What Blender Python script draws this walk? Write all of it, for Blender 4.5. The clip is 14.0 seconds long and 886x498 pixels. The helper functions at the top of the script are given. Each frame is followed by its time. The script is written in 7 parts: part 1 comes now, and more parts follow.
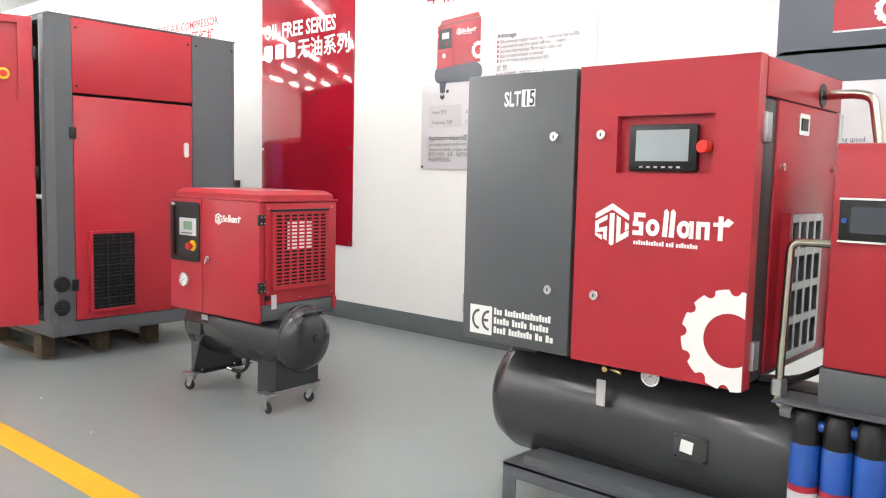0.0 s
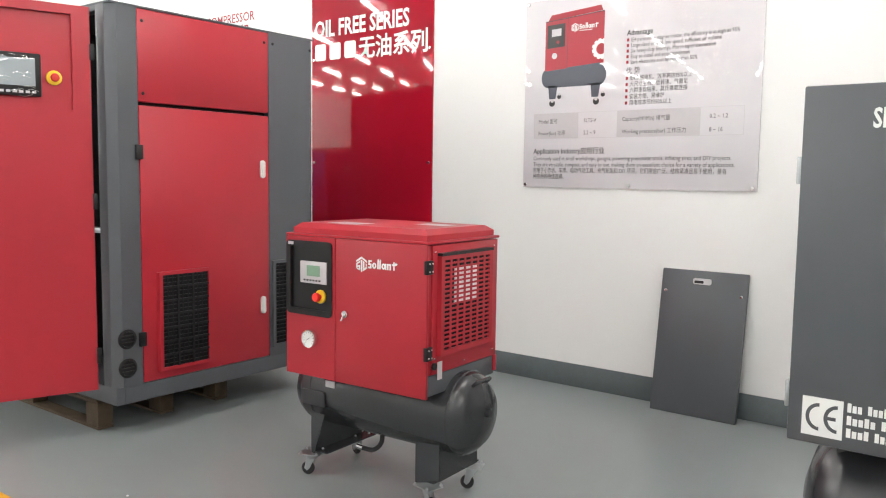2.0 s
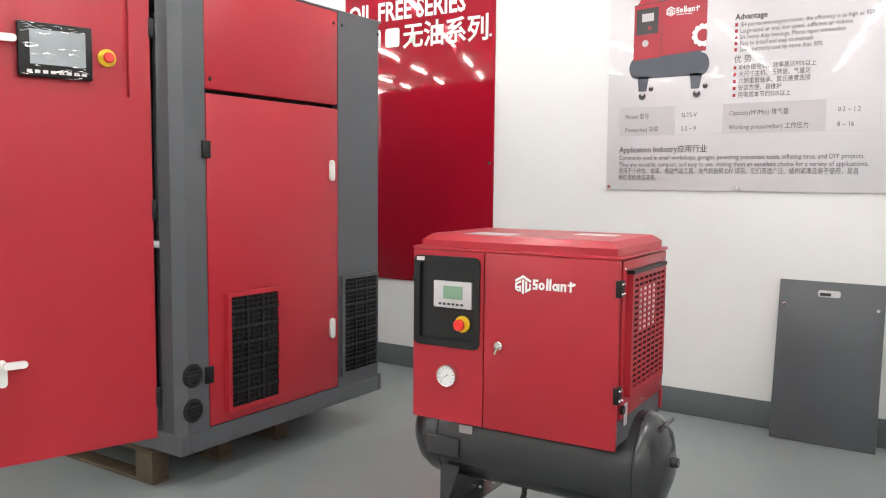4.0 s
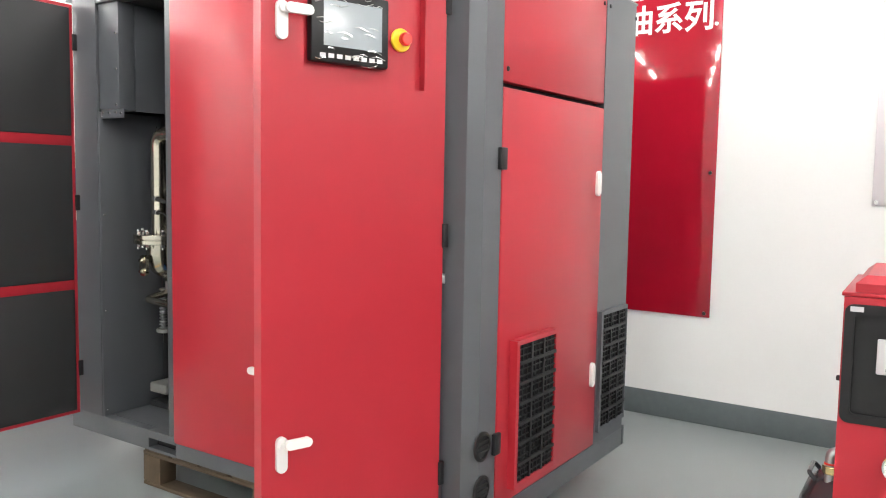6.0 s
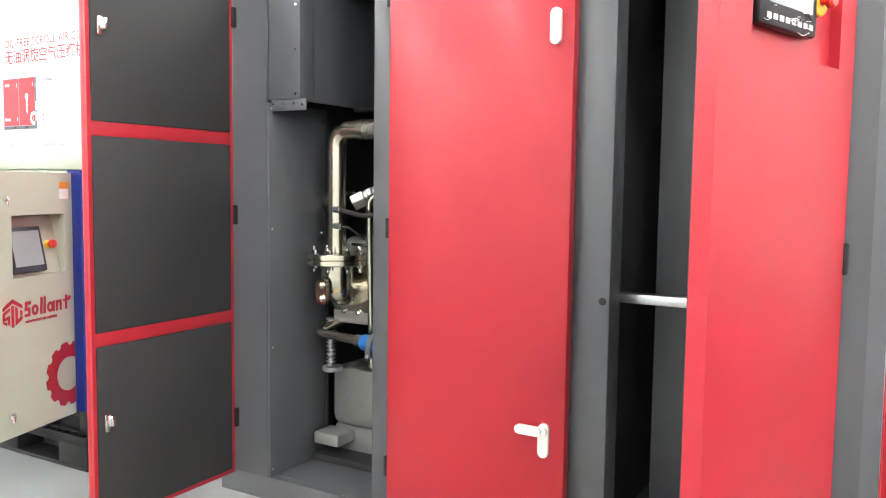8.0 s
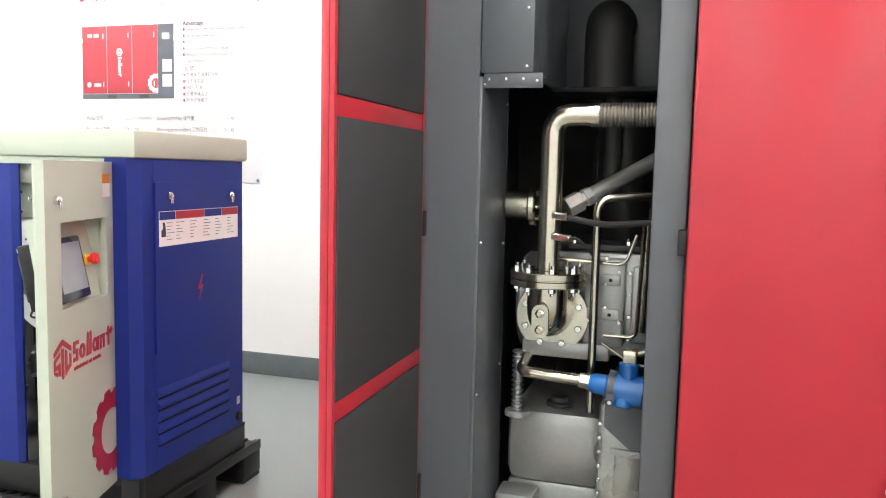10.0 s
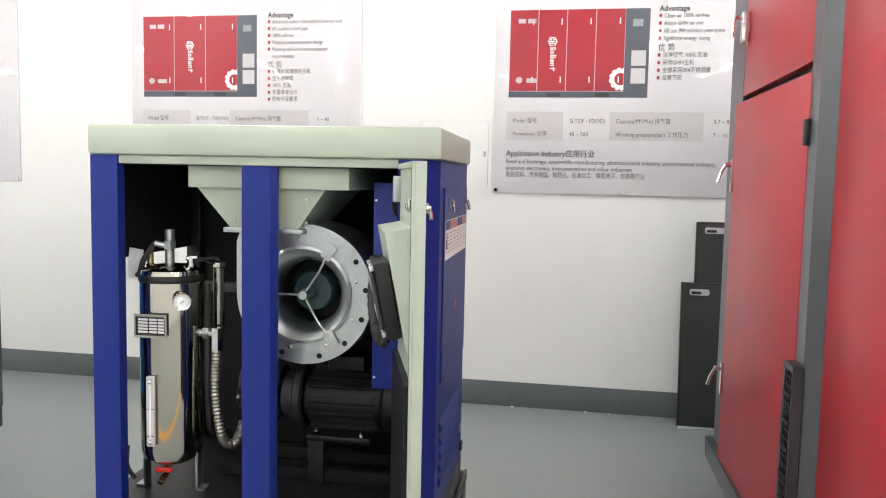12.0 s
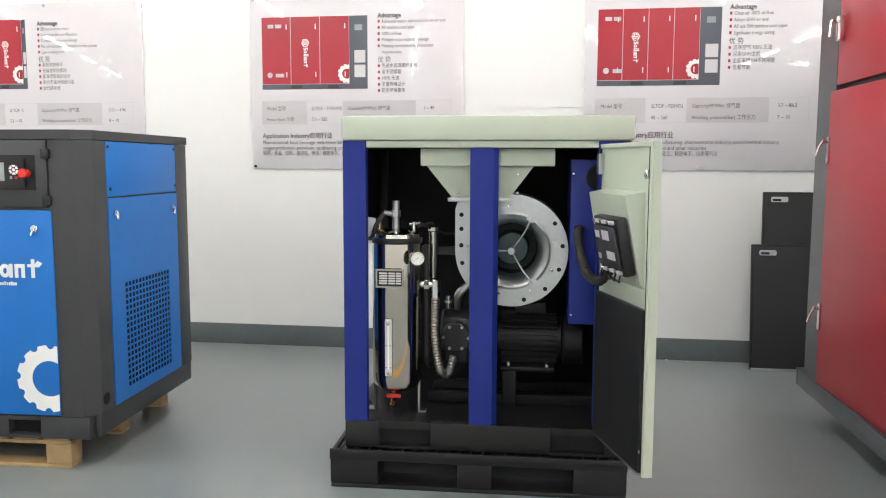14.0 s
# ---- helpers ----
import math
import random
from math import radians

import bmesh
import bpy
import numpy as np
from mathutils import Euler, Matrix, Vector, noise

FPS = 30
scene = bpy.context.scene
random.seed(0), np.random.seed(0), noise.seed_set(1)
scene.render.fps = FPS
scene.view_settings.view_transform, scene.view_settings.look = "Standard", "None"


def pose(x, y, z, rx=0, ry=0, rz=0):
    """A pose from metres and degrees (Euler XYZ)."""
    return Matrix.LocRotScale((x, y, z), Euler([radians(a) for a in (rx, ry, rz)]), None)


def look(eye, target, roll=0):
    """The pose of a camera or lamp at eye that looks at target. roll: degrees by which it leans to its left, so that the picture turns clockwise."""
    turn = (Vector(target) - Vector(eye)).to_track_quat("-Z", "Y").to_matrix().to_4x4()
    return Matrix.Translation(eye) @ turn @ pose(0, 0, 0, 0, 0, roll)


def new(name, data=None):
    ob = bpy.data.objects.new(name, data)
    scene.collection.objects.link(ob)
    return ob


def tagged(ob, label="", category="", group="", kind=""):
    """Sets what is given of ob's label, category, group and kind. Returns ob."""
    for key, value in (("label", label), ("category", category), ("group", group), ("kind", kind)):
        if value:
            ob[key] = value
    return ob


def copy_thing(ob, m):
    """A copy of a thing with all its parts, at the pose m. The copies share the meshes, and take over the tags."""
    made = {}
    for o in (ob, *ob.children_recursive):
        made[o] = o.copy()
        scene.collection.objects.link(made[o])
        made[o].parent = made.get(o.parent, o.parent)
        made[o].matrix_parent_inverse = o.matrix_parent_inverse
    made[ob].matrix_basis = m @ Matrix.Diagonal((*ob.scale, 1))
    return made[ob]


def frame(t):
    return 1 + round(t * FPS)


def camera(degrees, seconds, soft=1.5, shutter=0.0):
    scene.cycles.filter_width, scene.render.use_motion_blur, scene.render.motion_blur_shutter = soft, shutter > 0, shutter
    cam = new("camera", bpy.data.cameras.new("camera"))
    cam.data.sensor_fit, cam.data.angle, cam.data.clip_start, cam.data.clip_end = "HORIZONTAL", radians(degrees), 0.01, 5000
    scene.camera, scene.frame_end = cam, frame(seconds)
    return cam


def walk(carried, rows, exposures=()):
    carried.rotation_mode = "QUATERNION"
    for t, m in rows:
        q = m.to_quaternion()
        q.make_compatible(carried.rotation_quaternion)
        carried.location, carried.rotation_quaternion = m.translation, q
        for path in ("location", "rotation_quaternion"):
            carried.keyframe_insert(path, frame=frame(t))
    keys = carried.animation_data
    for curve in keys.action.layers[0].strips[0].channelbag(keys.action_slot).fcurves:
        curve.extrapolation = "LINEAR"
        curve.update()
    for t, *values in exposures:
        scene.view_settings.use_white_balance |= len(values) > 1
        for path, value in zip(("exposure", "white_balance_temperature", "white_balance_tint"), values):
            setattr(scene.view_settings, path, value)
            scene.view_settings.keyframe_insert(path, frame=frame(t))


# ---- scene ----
cam = camera(58.0, 14.0, soft=1.1)
PATH = [
    (0, (-0.092, 0.275, 1.277), (-1.414, 1.765, 1.095), 1.3),
    (0.5, (-0.478, 0.263, 1.302), (-1.791, 1.759, 1.111), 1.2),
    (1, (-0.853, 0.27, 1.329), (-2.145, 1.784, 1.133), 1.1),
    (1.5, (-1.209, 0.275, 1.365), (-2.478, 1.809, 1.173), 1.0),
    (2, (-1.498, 0.261, 1.393), (-2.73, 1.826, 1.212), 0.8),
    (2.2, (-1.583, 0.251, 1.394), (-2.797, 1.831, 1.217), 0.7),
    (4.3, (-2.767, 0.275, 1.368), (-3.869, 1.934, 1.189), 0.9),
    (4.5, (-2.933, 0.263, 1.389), (-4.026, 1.927, 1.202), 1.1),
    (5, (-3.262, 0.247, 1.38), (-4.377, 1.898, 1.209), 1.0),
    (5.5, (-3.593, 0.233, 1.409), (-4.716, 1.878, 1.233), 1.1),
    (6, (-3.935, 0.221, 1.415), (-5.072, 1.858, 1.248), 1.0),
    (6.5, (-4.272, 0.181, 1.418), (-5.404, 1.822, 1.258), 1.0),
    (7, (-4.593, 0.165, 1.41), (-5.698, 1.824, 1.25), 0.8),
    (7.5, (-4.921, 0.161, 1.419), (-6.001, 1.837, 1.258), 0.8),
    (7.7, (-5.049, 0.15, 1.411), (-6.118, 1.833, 1.252), 0.8),
    (9.8, (-6.561, 0.124, 1.431), (-7.236, 1.997, 1.238), 1.1),
    (10, (-6.753, 0.146, 1.441), (-7.377, 2.036, 1.247), 1.3),
    (10.5, (-7.158, 0.146, 1.425), (-7.704, 2.061, 1.237), 1.3),
    (11, (-7.523, 0.167, 1.423), (-8.001, 2.1, 1.237), 1.2),
    (11.5, (-7.876, 0.171, 1.419), (-8.289, 2.12, 1.236), 1.1),
    (12, (-8.213, 0.055, 1.402), (-8.573, 2.015, 1.229), 1.2),
    (12.5, (-8.525, -0.083, 1.395), (-8.856, 1.881, 1.213), 1.0),
    (13, (-8.779, -0.231, 1.384), (-9.11, 1.732, 1.193), 0.7),
    (13.5, (-8.92, -0.468, 1.378), (-9.236, 1.496, 1.179), 0.3),
    (14, (-8.951, -0.754, 1.367), (-9.242, 1.213, 1.156), 0.2),
]
walk(cam, [(t, look(eye, target, roll)) for t, eye, target, roll in PATH],
     exposures=[(0, 1.60), (2.0, 1.28), (4.5, 1.36), (6.0, 1.72), (7.0, 2.02), (7.7, 2.3), (9.8, 2.12), (10.5, 1.55), (11.5, 1.43), (14.0, 1.26)])
# ---- world, lamps' level, exposure ----
world = bpy.data.worlds.new("world")
scene.world = world
world.use_nodes = True
world.node_tree.nodes["Background"].inputs[0].default_value = (0.75, 0.8, 0.85, 1)
world.node_tree.nodes["Background"].inputs[1].default_value = 0.3
TUBE_GLOW = 35.0


# ---- materials ----
def material(name, rgb, rough=0.5, metal=0.0, vary=0.06, grain=40.0, bump=0.0, bump_size=200.0, stain=0.0, coat=0.0,
             rough_vary=0.02, spec=0.5):
    m = bpy.data.materials.new(name)
    m.use_nodes = True
    nt = m.node_tree
    b = nt.nodes["Principled BSDF"]
    tc = nt.nodes.new("ShaderNodeTexCoord")
    n1 = nt.nodes.new("ShaderNodeTexNoise")
    n1.inputs["Scale"].default_value = grain
    n1.inputs["Detail"].default_value = 5
    n2 = nt.nodes.new("ShaderNodeTexNoise")
    n2.inputs["Scale"].default_value = 1.7
    n2.inputs["Detail"].default_value = 2
    nt.links.new(tc.outputs["Object"], n1.inputs["Vector"])
    nt.links.new(tc.outputs["Object"], n2.inputs["Vector"])
    mix = nt.nodes.new("ShaderNodeMix")
    mix.data_type = "FLOAT"
    mix.inputs[0].default_value = 0.55
    nt.links.new(n1.outputs[0], mix.inputs[2])
    nt.links.new(n2.outputs[0], mix.inputs[3])
    rng = nt.nodes.new("ShaderNodeMapRange")
    rng.inputs[1].default_value, rng.inputs[2].default_value = 0.25, 0.75
    rng.inputs[3].default_value, rng.inputs[4].default_value = 1 - vary - stain, 1 + vary
    nt.links.new(mix.outputs[0], rng.inputs[0])
    mul = nt.nodes.new("ShaderNodeVectorMath")
    mul.operation = "SCALE"
    mul.inputs[0].default_value = rgb
    nt.links.new(rng.outputs[0], mul.inputs["Scale"])
    nt.links.new(mul.outputs[0], b.inputs["Base Color"])
    rr = nt.nodes.new("ShaderNodeMapRange")
    rr.inputs[1].default_value, rr.inputs[2].default_value = 0.3, 0.7
    rr.inputs[3].default_value, rr.inputs[4].default_value = max(0.02, rough - rough_vary), min(1, rough + rough_vary)
    nt.links.new(n2.outputs[0], rr.inputs[0])
    nt.links.new(rr.outputs[0], b.inputs["Roughness"])
    b.inputs["Metallic"].default_value = metal
    b.inputs["Specular IOR Level"].default_value = spec
    b.inputs["Coat Weight"].default_value = coat
    b.inputs["Coat Roughness"].default_value = rough * 0.35
    if bump:
        n3 = nt.nodes.new("ShaderNodeTexNoise")
        n3.inputs["Scale"].default_value = bump_size
        n3.inputs["Detail"].default_value = 3
        nt.links.new(tc.outputs["Object"], n3.inputs["Vector"])
        bp = nt.nodes.new("ShaderNodeBump")
        bp.inputs["Strength"].default_value = bump
        bp.inputs["Distance"].default_value = 0.002
        nt.links.new(n3.outputs[0], bp.inputs["Height"])
        nt.links.new(bp.outputs[0], b.inputs["Normal"])
    return m


def glow(name, rgb, strength):
    m = bpy.data.materials.new(name)
    m.use_nodes = True
    b = m.node_tree.nodes["Principled BSDF"]
    b.inputs["Base Color"].default_value = (*rgb, 1)
    b.inputs["Emission Color"].default_value = (*rgb, 1)
    b.inputs["Emission Strength"].default_value = strength
    return m


RED = material("red_powder_coat", (0.385, 0.020, 0.032), 0.36, vary=0.02, rough_vary=0.01, grain=300, bump=0.05, bump_size=420, coat=0.05, spec=0.36)
RED_DEEP = material("red_gloss_acrylic", (0.36, 0.006, 0.020), 0.06, vary=0.03, rough_vary=0.01, coat=0.4)
GREY = material("grey_powder_coat", (0.083, 0.088, 0.098), 0.34, vary=0.07, grain=350, bump=0.14, bump_size=450)
GREY_DARK = material("charcoal_powder_coat", (0.038, 0.039, 0.043), 0.45, vary=0.08, grain=350, bump=0.12, bump_size=450)
TANK = material("charcoal_tank_enamel", (0.031, 0.032, 0.036), 0.25, vary=0.08, grain=60, bump=0.12, bump_size=120, coat=0.2)
FOAM = material("black_insulation_foam", (0.024, 0.0245, 0.026), 0.75, vary=0.15, grain=500, bump=0.35, bump_size=700)
BLACK = material("black_plastic", (0.012, 0.012, 0.013), 0.42, vary=0.1, grain=200, bump=0.08, bump_size=500, spec=0.35)
BLACK_MATT = material("matt_black", (0.011, 0.011, 0.012), 0.7, vary=0.1, grain=120, spec=0.2)
RUBBER = material("black_rubber", (0.018, 0.017, 0.017), 0.6, vary=0.2, grain=150, bump=0.1)
CREAM = material("pale_grey_green_powder_coat", (0.46, 0.51, 0.42), 0.42, vary=0.03, grain=300, bump=0.1, bump_size=450)
NAVY = material("navy_blue_powder_coat", (0.006, 0.019, 0.19), 0.48, vary=0.04, grain=350, bump=0.10, bump_size=420, spec=0.35)
SKY_BLUE = material("bright_blue_powder_coat", (0.010, 0.150, 0.50), 0.46, vary=0.04, grain=300, bump=0.12, bump_size=450, spec=0.35)
WALL_WHITE = material("white_wall_paint", (0.87, 0.87, 0.86), 0.62, vary=0.015, grain=90, bump=0.06, bump_size=160)
CEIL_WHITE = material("white_ceiling_paint", (0.78, 0.78, 0.77), 0.8, vary=0.03, grain=30)
SKIRT = material("grey_green_skirting_paint", (0.115, 0.135, 0.140), 0.45, vary=0.10, grain=30, stain=0.06, bump=0.1, bump_size=60)
FLOOR = material("grey_epoxy_floor", (0.228, 0.252, 0.252), 0.31, vary=0.014, grain=60, rough_vary=0.01)
YELLOW = material("yellow_floor_paint", (0.70, 0.35, 0.012), 0.45, vary=0.06, grain=40, stain=0.04)
STEEL = material("polished_stainless", (0.50, 0.48, 0.43), 0.20, 1.0, vary=0.05, grain=30, rough_vary=0.07)
TANK_STEEL = material("mirror_polished_stainless", (0.52, 0.49, 0.43), 0.09, 1.0, vary=0.06, grain=14, rough_vary=0.03, bump=0.02, bump_size=9)
BRAID = material("braided_steel_hose", (0.40, 0.38, 0.34), 0.42, 1.0, vary=0.2, grain=260, bump=0.3, bump_size=300)
PIPE = material("brushed_stainless_pipe", (0.54, 0.505, 0.42), 0.20, 1.0, vary=0.12, rough_vary=0.05, grain=40, bump=0.05, bump_size=90)
ZINC = material("galvanised_sheet", (0.50, 0.52, 0.53), 0.36, 1.0, vary=0.12, grain=60, bump=0.05, bump_size=60)
CHROME = material("chrome", (0.80, 0.80, 0.79), 0.12, 1.0, vary=0.04)
CAST = material("silver_grey_cast_iron_paint", (0.36, 0.365, 0.355), 0.33, 0.55, vary=0.12, rough_vary=0.06, grain=90, bump=0.25, bump_size=90)
CAST_DARK = material("dark_cast_iron", (0.028, 0.029, 0.031), 0.45, vary=0.15, grain=90, bump=0.4, bump_size=110)
BRASS = material("brass", (0.62, 0.48, 0.24), 0.22, 1.0, vary=0.1)
VALVE_BLUE = material("blue_valve_enamel", (0.012, 0.13, 0.42), 0.33, vary=0.08, grain=60, bump=0.2, bump_size=80, coat=0.3)
FILTER_BLUE = material("blue_filter_housing", (0.010, 0.075, 0.36), 0.33, vary=0.06, grain=60, coat=0.2)
WOOD = material("raw_pine", (0.42, 0.28, 0.14), 0.7, vary=0.25, grain=18, stain=0.15, bump=0.3, bump_size=60)
# pallet wood with the shade under the red machine put into its colour
WOOD_SHADED = material("shaded_pallet_wood", (0.090, 0.060, 0.034), 0.75, vary=0.25, grain=18, stain=0.2, bump=0.3, bump_size=60)
WHITE = material("white_plastic", (0.78, 0.78, 0.76), 0.35, vary=0.02)
PRINT_WHITE = material("white_print", (0.85, 0.85, 0.84), 0.5, vary=0.02)
PRINT_BLACK = material("dark_grey_print", (0.035, 0.033, 0.035), 0.5, vary=0.03)
PRINT_GREY = material("grey_print", (0.04, 0.037, 0.04), 0.5, vary=0.03)
PRINT_RED = material("red_print", (0.38, 0.014, 0.030), 0.3, vary=0.04)
PRINT_SLATE = material("slate_print", (0.075, 0.085, 0.11), 0.3, vary=0.04)
PRINT_PALE = material("pale_grey_print", (0.57, 0.545, 0.565), 0.3, vary=0.03)
POSTER = material("glossy_poster_sheet", (0.73, 0.705, 0.735), 0.06, vary=0.015, rough_vary=0.01, coat=0.5)
SCREEN = material("grey_display_glass", (0.30, 0.33, 0.35), 0.10, vary=0.03, rough_vary=0.02)
SCREEN_DARK = material("dark_display_glass", (0.05, 0.055, 0.07), 0.08, vary=0.03, rough_vary=0.02)
LCD = material("green_lcd", (0.22, 0.36, 0.25), 0.2, vary=0.03)
STOP_RED = material("red_button_plastic", (0.70, 0.03, 0.02), 0.3, vary=0.03)
STOP_YELLOW = material("yellow_ring_plastic", (0.85, 0.55, 0.02), 0.35, vary=0.03)
HUB_TEAL = material("dark_teal_enamel", (0.035, 0.065, 0.072), 0.25, vary=0.15, grain=30)
ORANGE = material("orange_print", (0.75, 0.28, 0.03), 0.5, vary=0.03)
TUBE_LIGHT = glow("lit_led_tube", (1.0, 0.98, 0.95), TUBE_GLOW)


# ---- mesh helpers ----
def box(bm, x0, x1, y0, y1, z0, z1, bev=0.0):
    m = Matrix.Translation(((x0 + x1) / 2, (y0 + y1) / 2, (z0 + z1) / 2)) @ Matrix.Diagonal((abs(x1 - x0), abs(y1 - y0), abs(z1 - z0), 1))
    made = bmesh.ops.create_cube(bm, size=1.0, matrix=m)
    if bev:
        es = list({e for v in made["verts"] for e in v.link_edges})
        bmesh.ops.bevel(bm, geom=es, offset=bev, segments=2, affect="EDGES", profile=0.5)
    return bm


def lathe(bm, profile, axis, segs=28):
    """Turns (radius, height) pairs about the z axis of the matrix axis."""
    rings = []
    for r, h in profile:
        if r < 1e-5:
            rings.append([bm.verts.new(axis @ Vector((0, 0, h)))])
        else:
            rings.append([bm.verts.new(axis @ Vector((r * math.cos(2 * math.pi * i / segs), r * math.sin(2 * math.pi * i / segs), h))) for i in range(segs)])
    for a, b in zip(rings, rings[1:]):
        for i in range(segs):
            j = (i + 1) % segs
            if len(a) == 1 and len(b) > 1:
                bm.faces.new((a[0], b[j], b[i]))
            elif len(b) == 1 and len(a) > 1:
                bm.faces.new((a[i], a[j], b[0]))
            elif len(a) > 1:
                bm.faces.new((a[i], a[j], b[j], b[i]))
    return bm


def along(p, q):
    d = Vector(q) - Vector(p)
    return Matrix.Translation(p) @ d.to_track_quat("Z", "Y").to_matrix().to_4x4(), d.length


def cyl(bm, p, q, r, segs=20, bev=0.0):
    m, n = along(p, q)
    b = min(bev or 0.08 * r, n / 3)
    return lathe(bm, [(0, 0), (r - b, 0), (r, b), (r, n - b), (r - b, n), (0, n)], m, segs)


def rounded(pts, rad, steps=6):
    pts = [Vector(p) for p in pts]
    out = [pts[0]]
    for a, b, c in zip(pts, pts[1:], pts[2:]):
        u, v = (a - b), (c - b)
        r = min(rad, u.length * 0.49, v.length * 0.49)
        s, e = b + u.normalized() * r, b + v.normalized() * r
        for i in range(steps + 1):
            t = i / steps
            out.append((1 - t) ** 2 * s + 2 * t * (1 - t) * b + t * t * e)
    return out + [pts[-1]]


def tube(bm, pts, r, rad=0.04, segs=14, ribs=0.0):
    path = rounded(pts, rad)
    if ribs:
        fine = []
        for a, b in zip(path, path[1:]):
            n = max(1, int((b - a).length / ribs))
            fine += [a.lerp(b, i / n) for i in range(n)]
        path = fine + [path[-1]]
    side, rings = None, []
    for i, p in enumerate(path):
        d = (path[min(i + 1, len(path) - 1)] - path[max(i - 1, 0)]).normalized()
        side = d.orthogonal().normalized() if side is None else (side - d * side.dot(d)).normalized()
        up = d.cross(side)
        rr = r * (1.0 if not ribs or i % 2 else 0.88)
        rings.append([bm.verts.new(p + rr * (side * math.cos(2 * math.pi * k / segs) + up * math.sin(2 * math.pi * k / segs))) for k in range(segs)])
    for a, b in zip(rings, rings[1:]):
        for k in range(segs):
            bm.faces.new((a[k], a[(k + 1) % segs], b[(k + 1) % segs], b[k]))
    bm.faces.new(rings[0][::-1])
    bm.faces.new(rings[-1])
    return bm


def bolts(bm, centre, normal, ring, n, r=0.009, h=0.012, turn=0.0):
    m, _ = along(centre, Vector(centre) + Vector(normal))
    for i in range(n):
        a = 2 * math.pi * i / n + turn
        q = m @ Matrix.Translation((ring * math.cos(a), ring * math.sin(a), 0))
        lathe(bm, [(r, 0), (r, h), (r * 0.8, h * 1.15), (0, h * 1.15)], q, 6)
        lathe(bm, [(r * 0.5, h), (r * 0.5, h * 1.8), (0, h * 1.8)], q, 8)
    return bm


def sheet(bm, face, polys, d0, d1):
    """Flat outlines (u, v) on a face, from d0 to d1 metres off it."""
    for poly in polys:
        a = [bm.verts.new(face @ Vector((u, v, d0))) for u, v in poly]
        b = [bm.verts.new(face @ Vector((u, v, d1))) for u, v in poly]
        bm.faces.new(b)
        bm.faces.new(a[::-1])
        for i in range(len(poly)):
            j = (i + 1) % len(poly)
            bm.faces.new((a[i], a[j], b[j], b[i]))
    return bm


def holed(bm, face, outer, hole, d0, d1):
    """A plate on a face with one rectangular hole, from d0 to d1 metres off it, in one piece."""
    us, vs = (outer[0], hole[0], hole[1], outer[1]), (outer[2], hole[2], hole[3], outer[3])
    lay = [[[bm.verts.new(face @ Vector((u, v, d))) for u in us] for v in vs] for d in (d0, d1)]
    for g in lay:
        for j in range(3):
            for i in range(3):
                if (i, j) != (1, 1):
                    bm.faces.new((g[j][i], g[j][i + 1], g[j + 1][i + 1], g[j + 1][i]))
    a, b = lay
    rim = [(0, 0), (1, 0), (2, 0), (3, 0), (3, 1), (3, 2), (3, 3), (2, 3), (1, 3), (0, 3), (0, 2), (0, 1)]
    for loop in (rim, [(1, 1), (2, 1), (2, 2), (1, 2)]):
        for k in range(len(loop)):
            (i, j), (m, n) = loop[k], loop[(k + 1) % len(loop)]
            bm.faces.new((a[j][i], a[n][m], b[n][m], b[j][i]))
    es = [e for e in bm.edges if len(e.link_faces) == 2 and e.calc_face_angle(0) > 1.2]
    bmesh.ops.bevel(bm, geom=es, offset=0.003, segments=2, affect="EDGES")
    return bm


def rect(u0, u1, v0, v1):
    return [(u0, v0), (u1, v0), (u1, v1), (u0, v1)]


def round_rect(u0, u1, v0, v1, r, n=4):
    out = []
    for cx, cy, a0 in ((u1 - r, v0 + r, -90), (u1 - r, v1 - r, 0), (u0 + r, v1 - r, 90), (u0 + r, v0 + r, 180)):
        out += [(cx + r * math.cos(radians(a0 + 90 * i / n)), cy + r * math.sin(radians(a0 + 90 * i / n))) for i in range(n + 1)]
    return out


def disc(u, v, r, n=24):
    return [(u + r * math.cos(2 * math.pi * i / n), v + r * math.sin(2 * math.pi * i / n)) for i in range(n)]


def face_front(x, y, z):
    return Matrix(((1, 0, 0, x), (0, 0, -1, y), (0, 1, 0, z), (0, 0, 0, 1)))


def face_right(x, y, z):
    return Matrix(((0, 0, 1, x), (1, 0, 0, y), (0, 1, 0, z), (0, 0, 0, 1)))


def face_left(x, y, z):
    return Matrix(((0, 0, -1, x), (-1, 0, 0, y), (0, 1, 0, z), (0, 0, 0, 1)))


def shade_edges(me):
    me.polygons.foreach_set("use_smooth", [True] * len(me.polygons))
    me.set_sharp_from_angle(angle=radians(35))


def part(name, bm, mat, parent=None, label="", smooth=True):
    me = bpy.data.meshes.new(name)
    bmesh.ops.recalc_face_normals(bm, faces=bm.faces)
    bm.to_mesh(me)
    bm.free()
    me.materials.append(mat)
    if smooth:
        shade_edges(me)
    ob = new(name, me)
    ob.parent = parent
    if label:
        tagged(ob, label)
    return ob


def B():
    return bmesh.new()


def thing(name, x, y, rz, label, category, group="", z=0.0):
    ob = new(name)
    ob.empty_display_size = 0.1
    ob.matrix_basis = pose(x, y, z, 0, 0, rz)
    return tagged(ob, label, category, group)


def structure(name, bm, mat, label):
    return tagged(part(name, bm, mat), label, kind="structure")


TEXTS = []


def text(name, body, size, face, mat, parent, align="LEFT", bold=0.0, squeeze=1.0, off=0.0015):
    TEXTS.append((name, body, size, face, mat, parent, align, bold, squeeze, off))


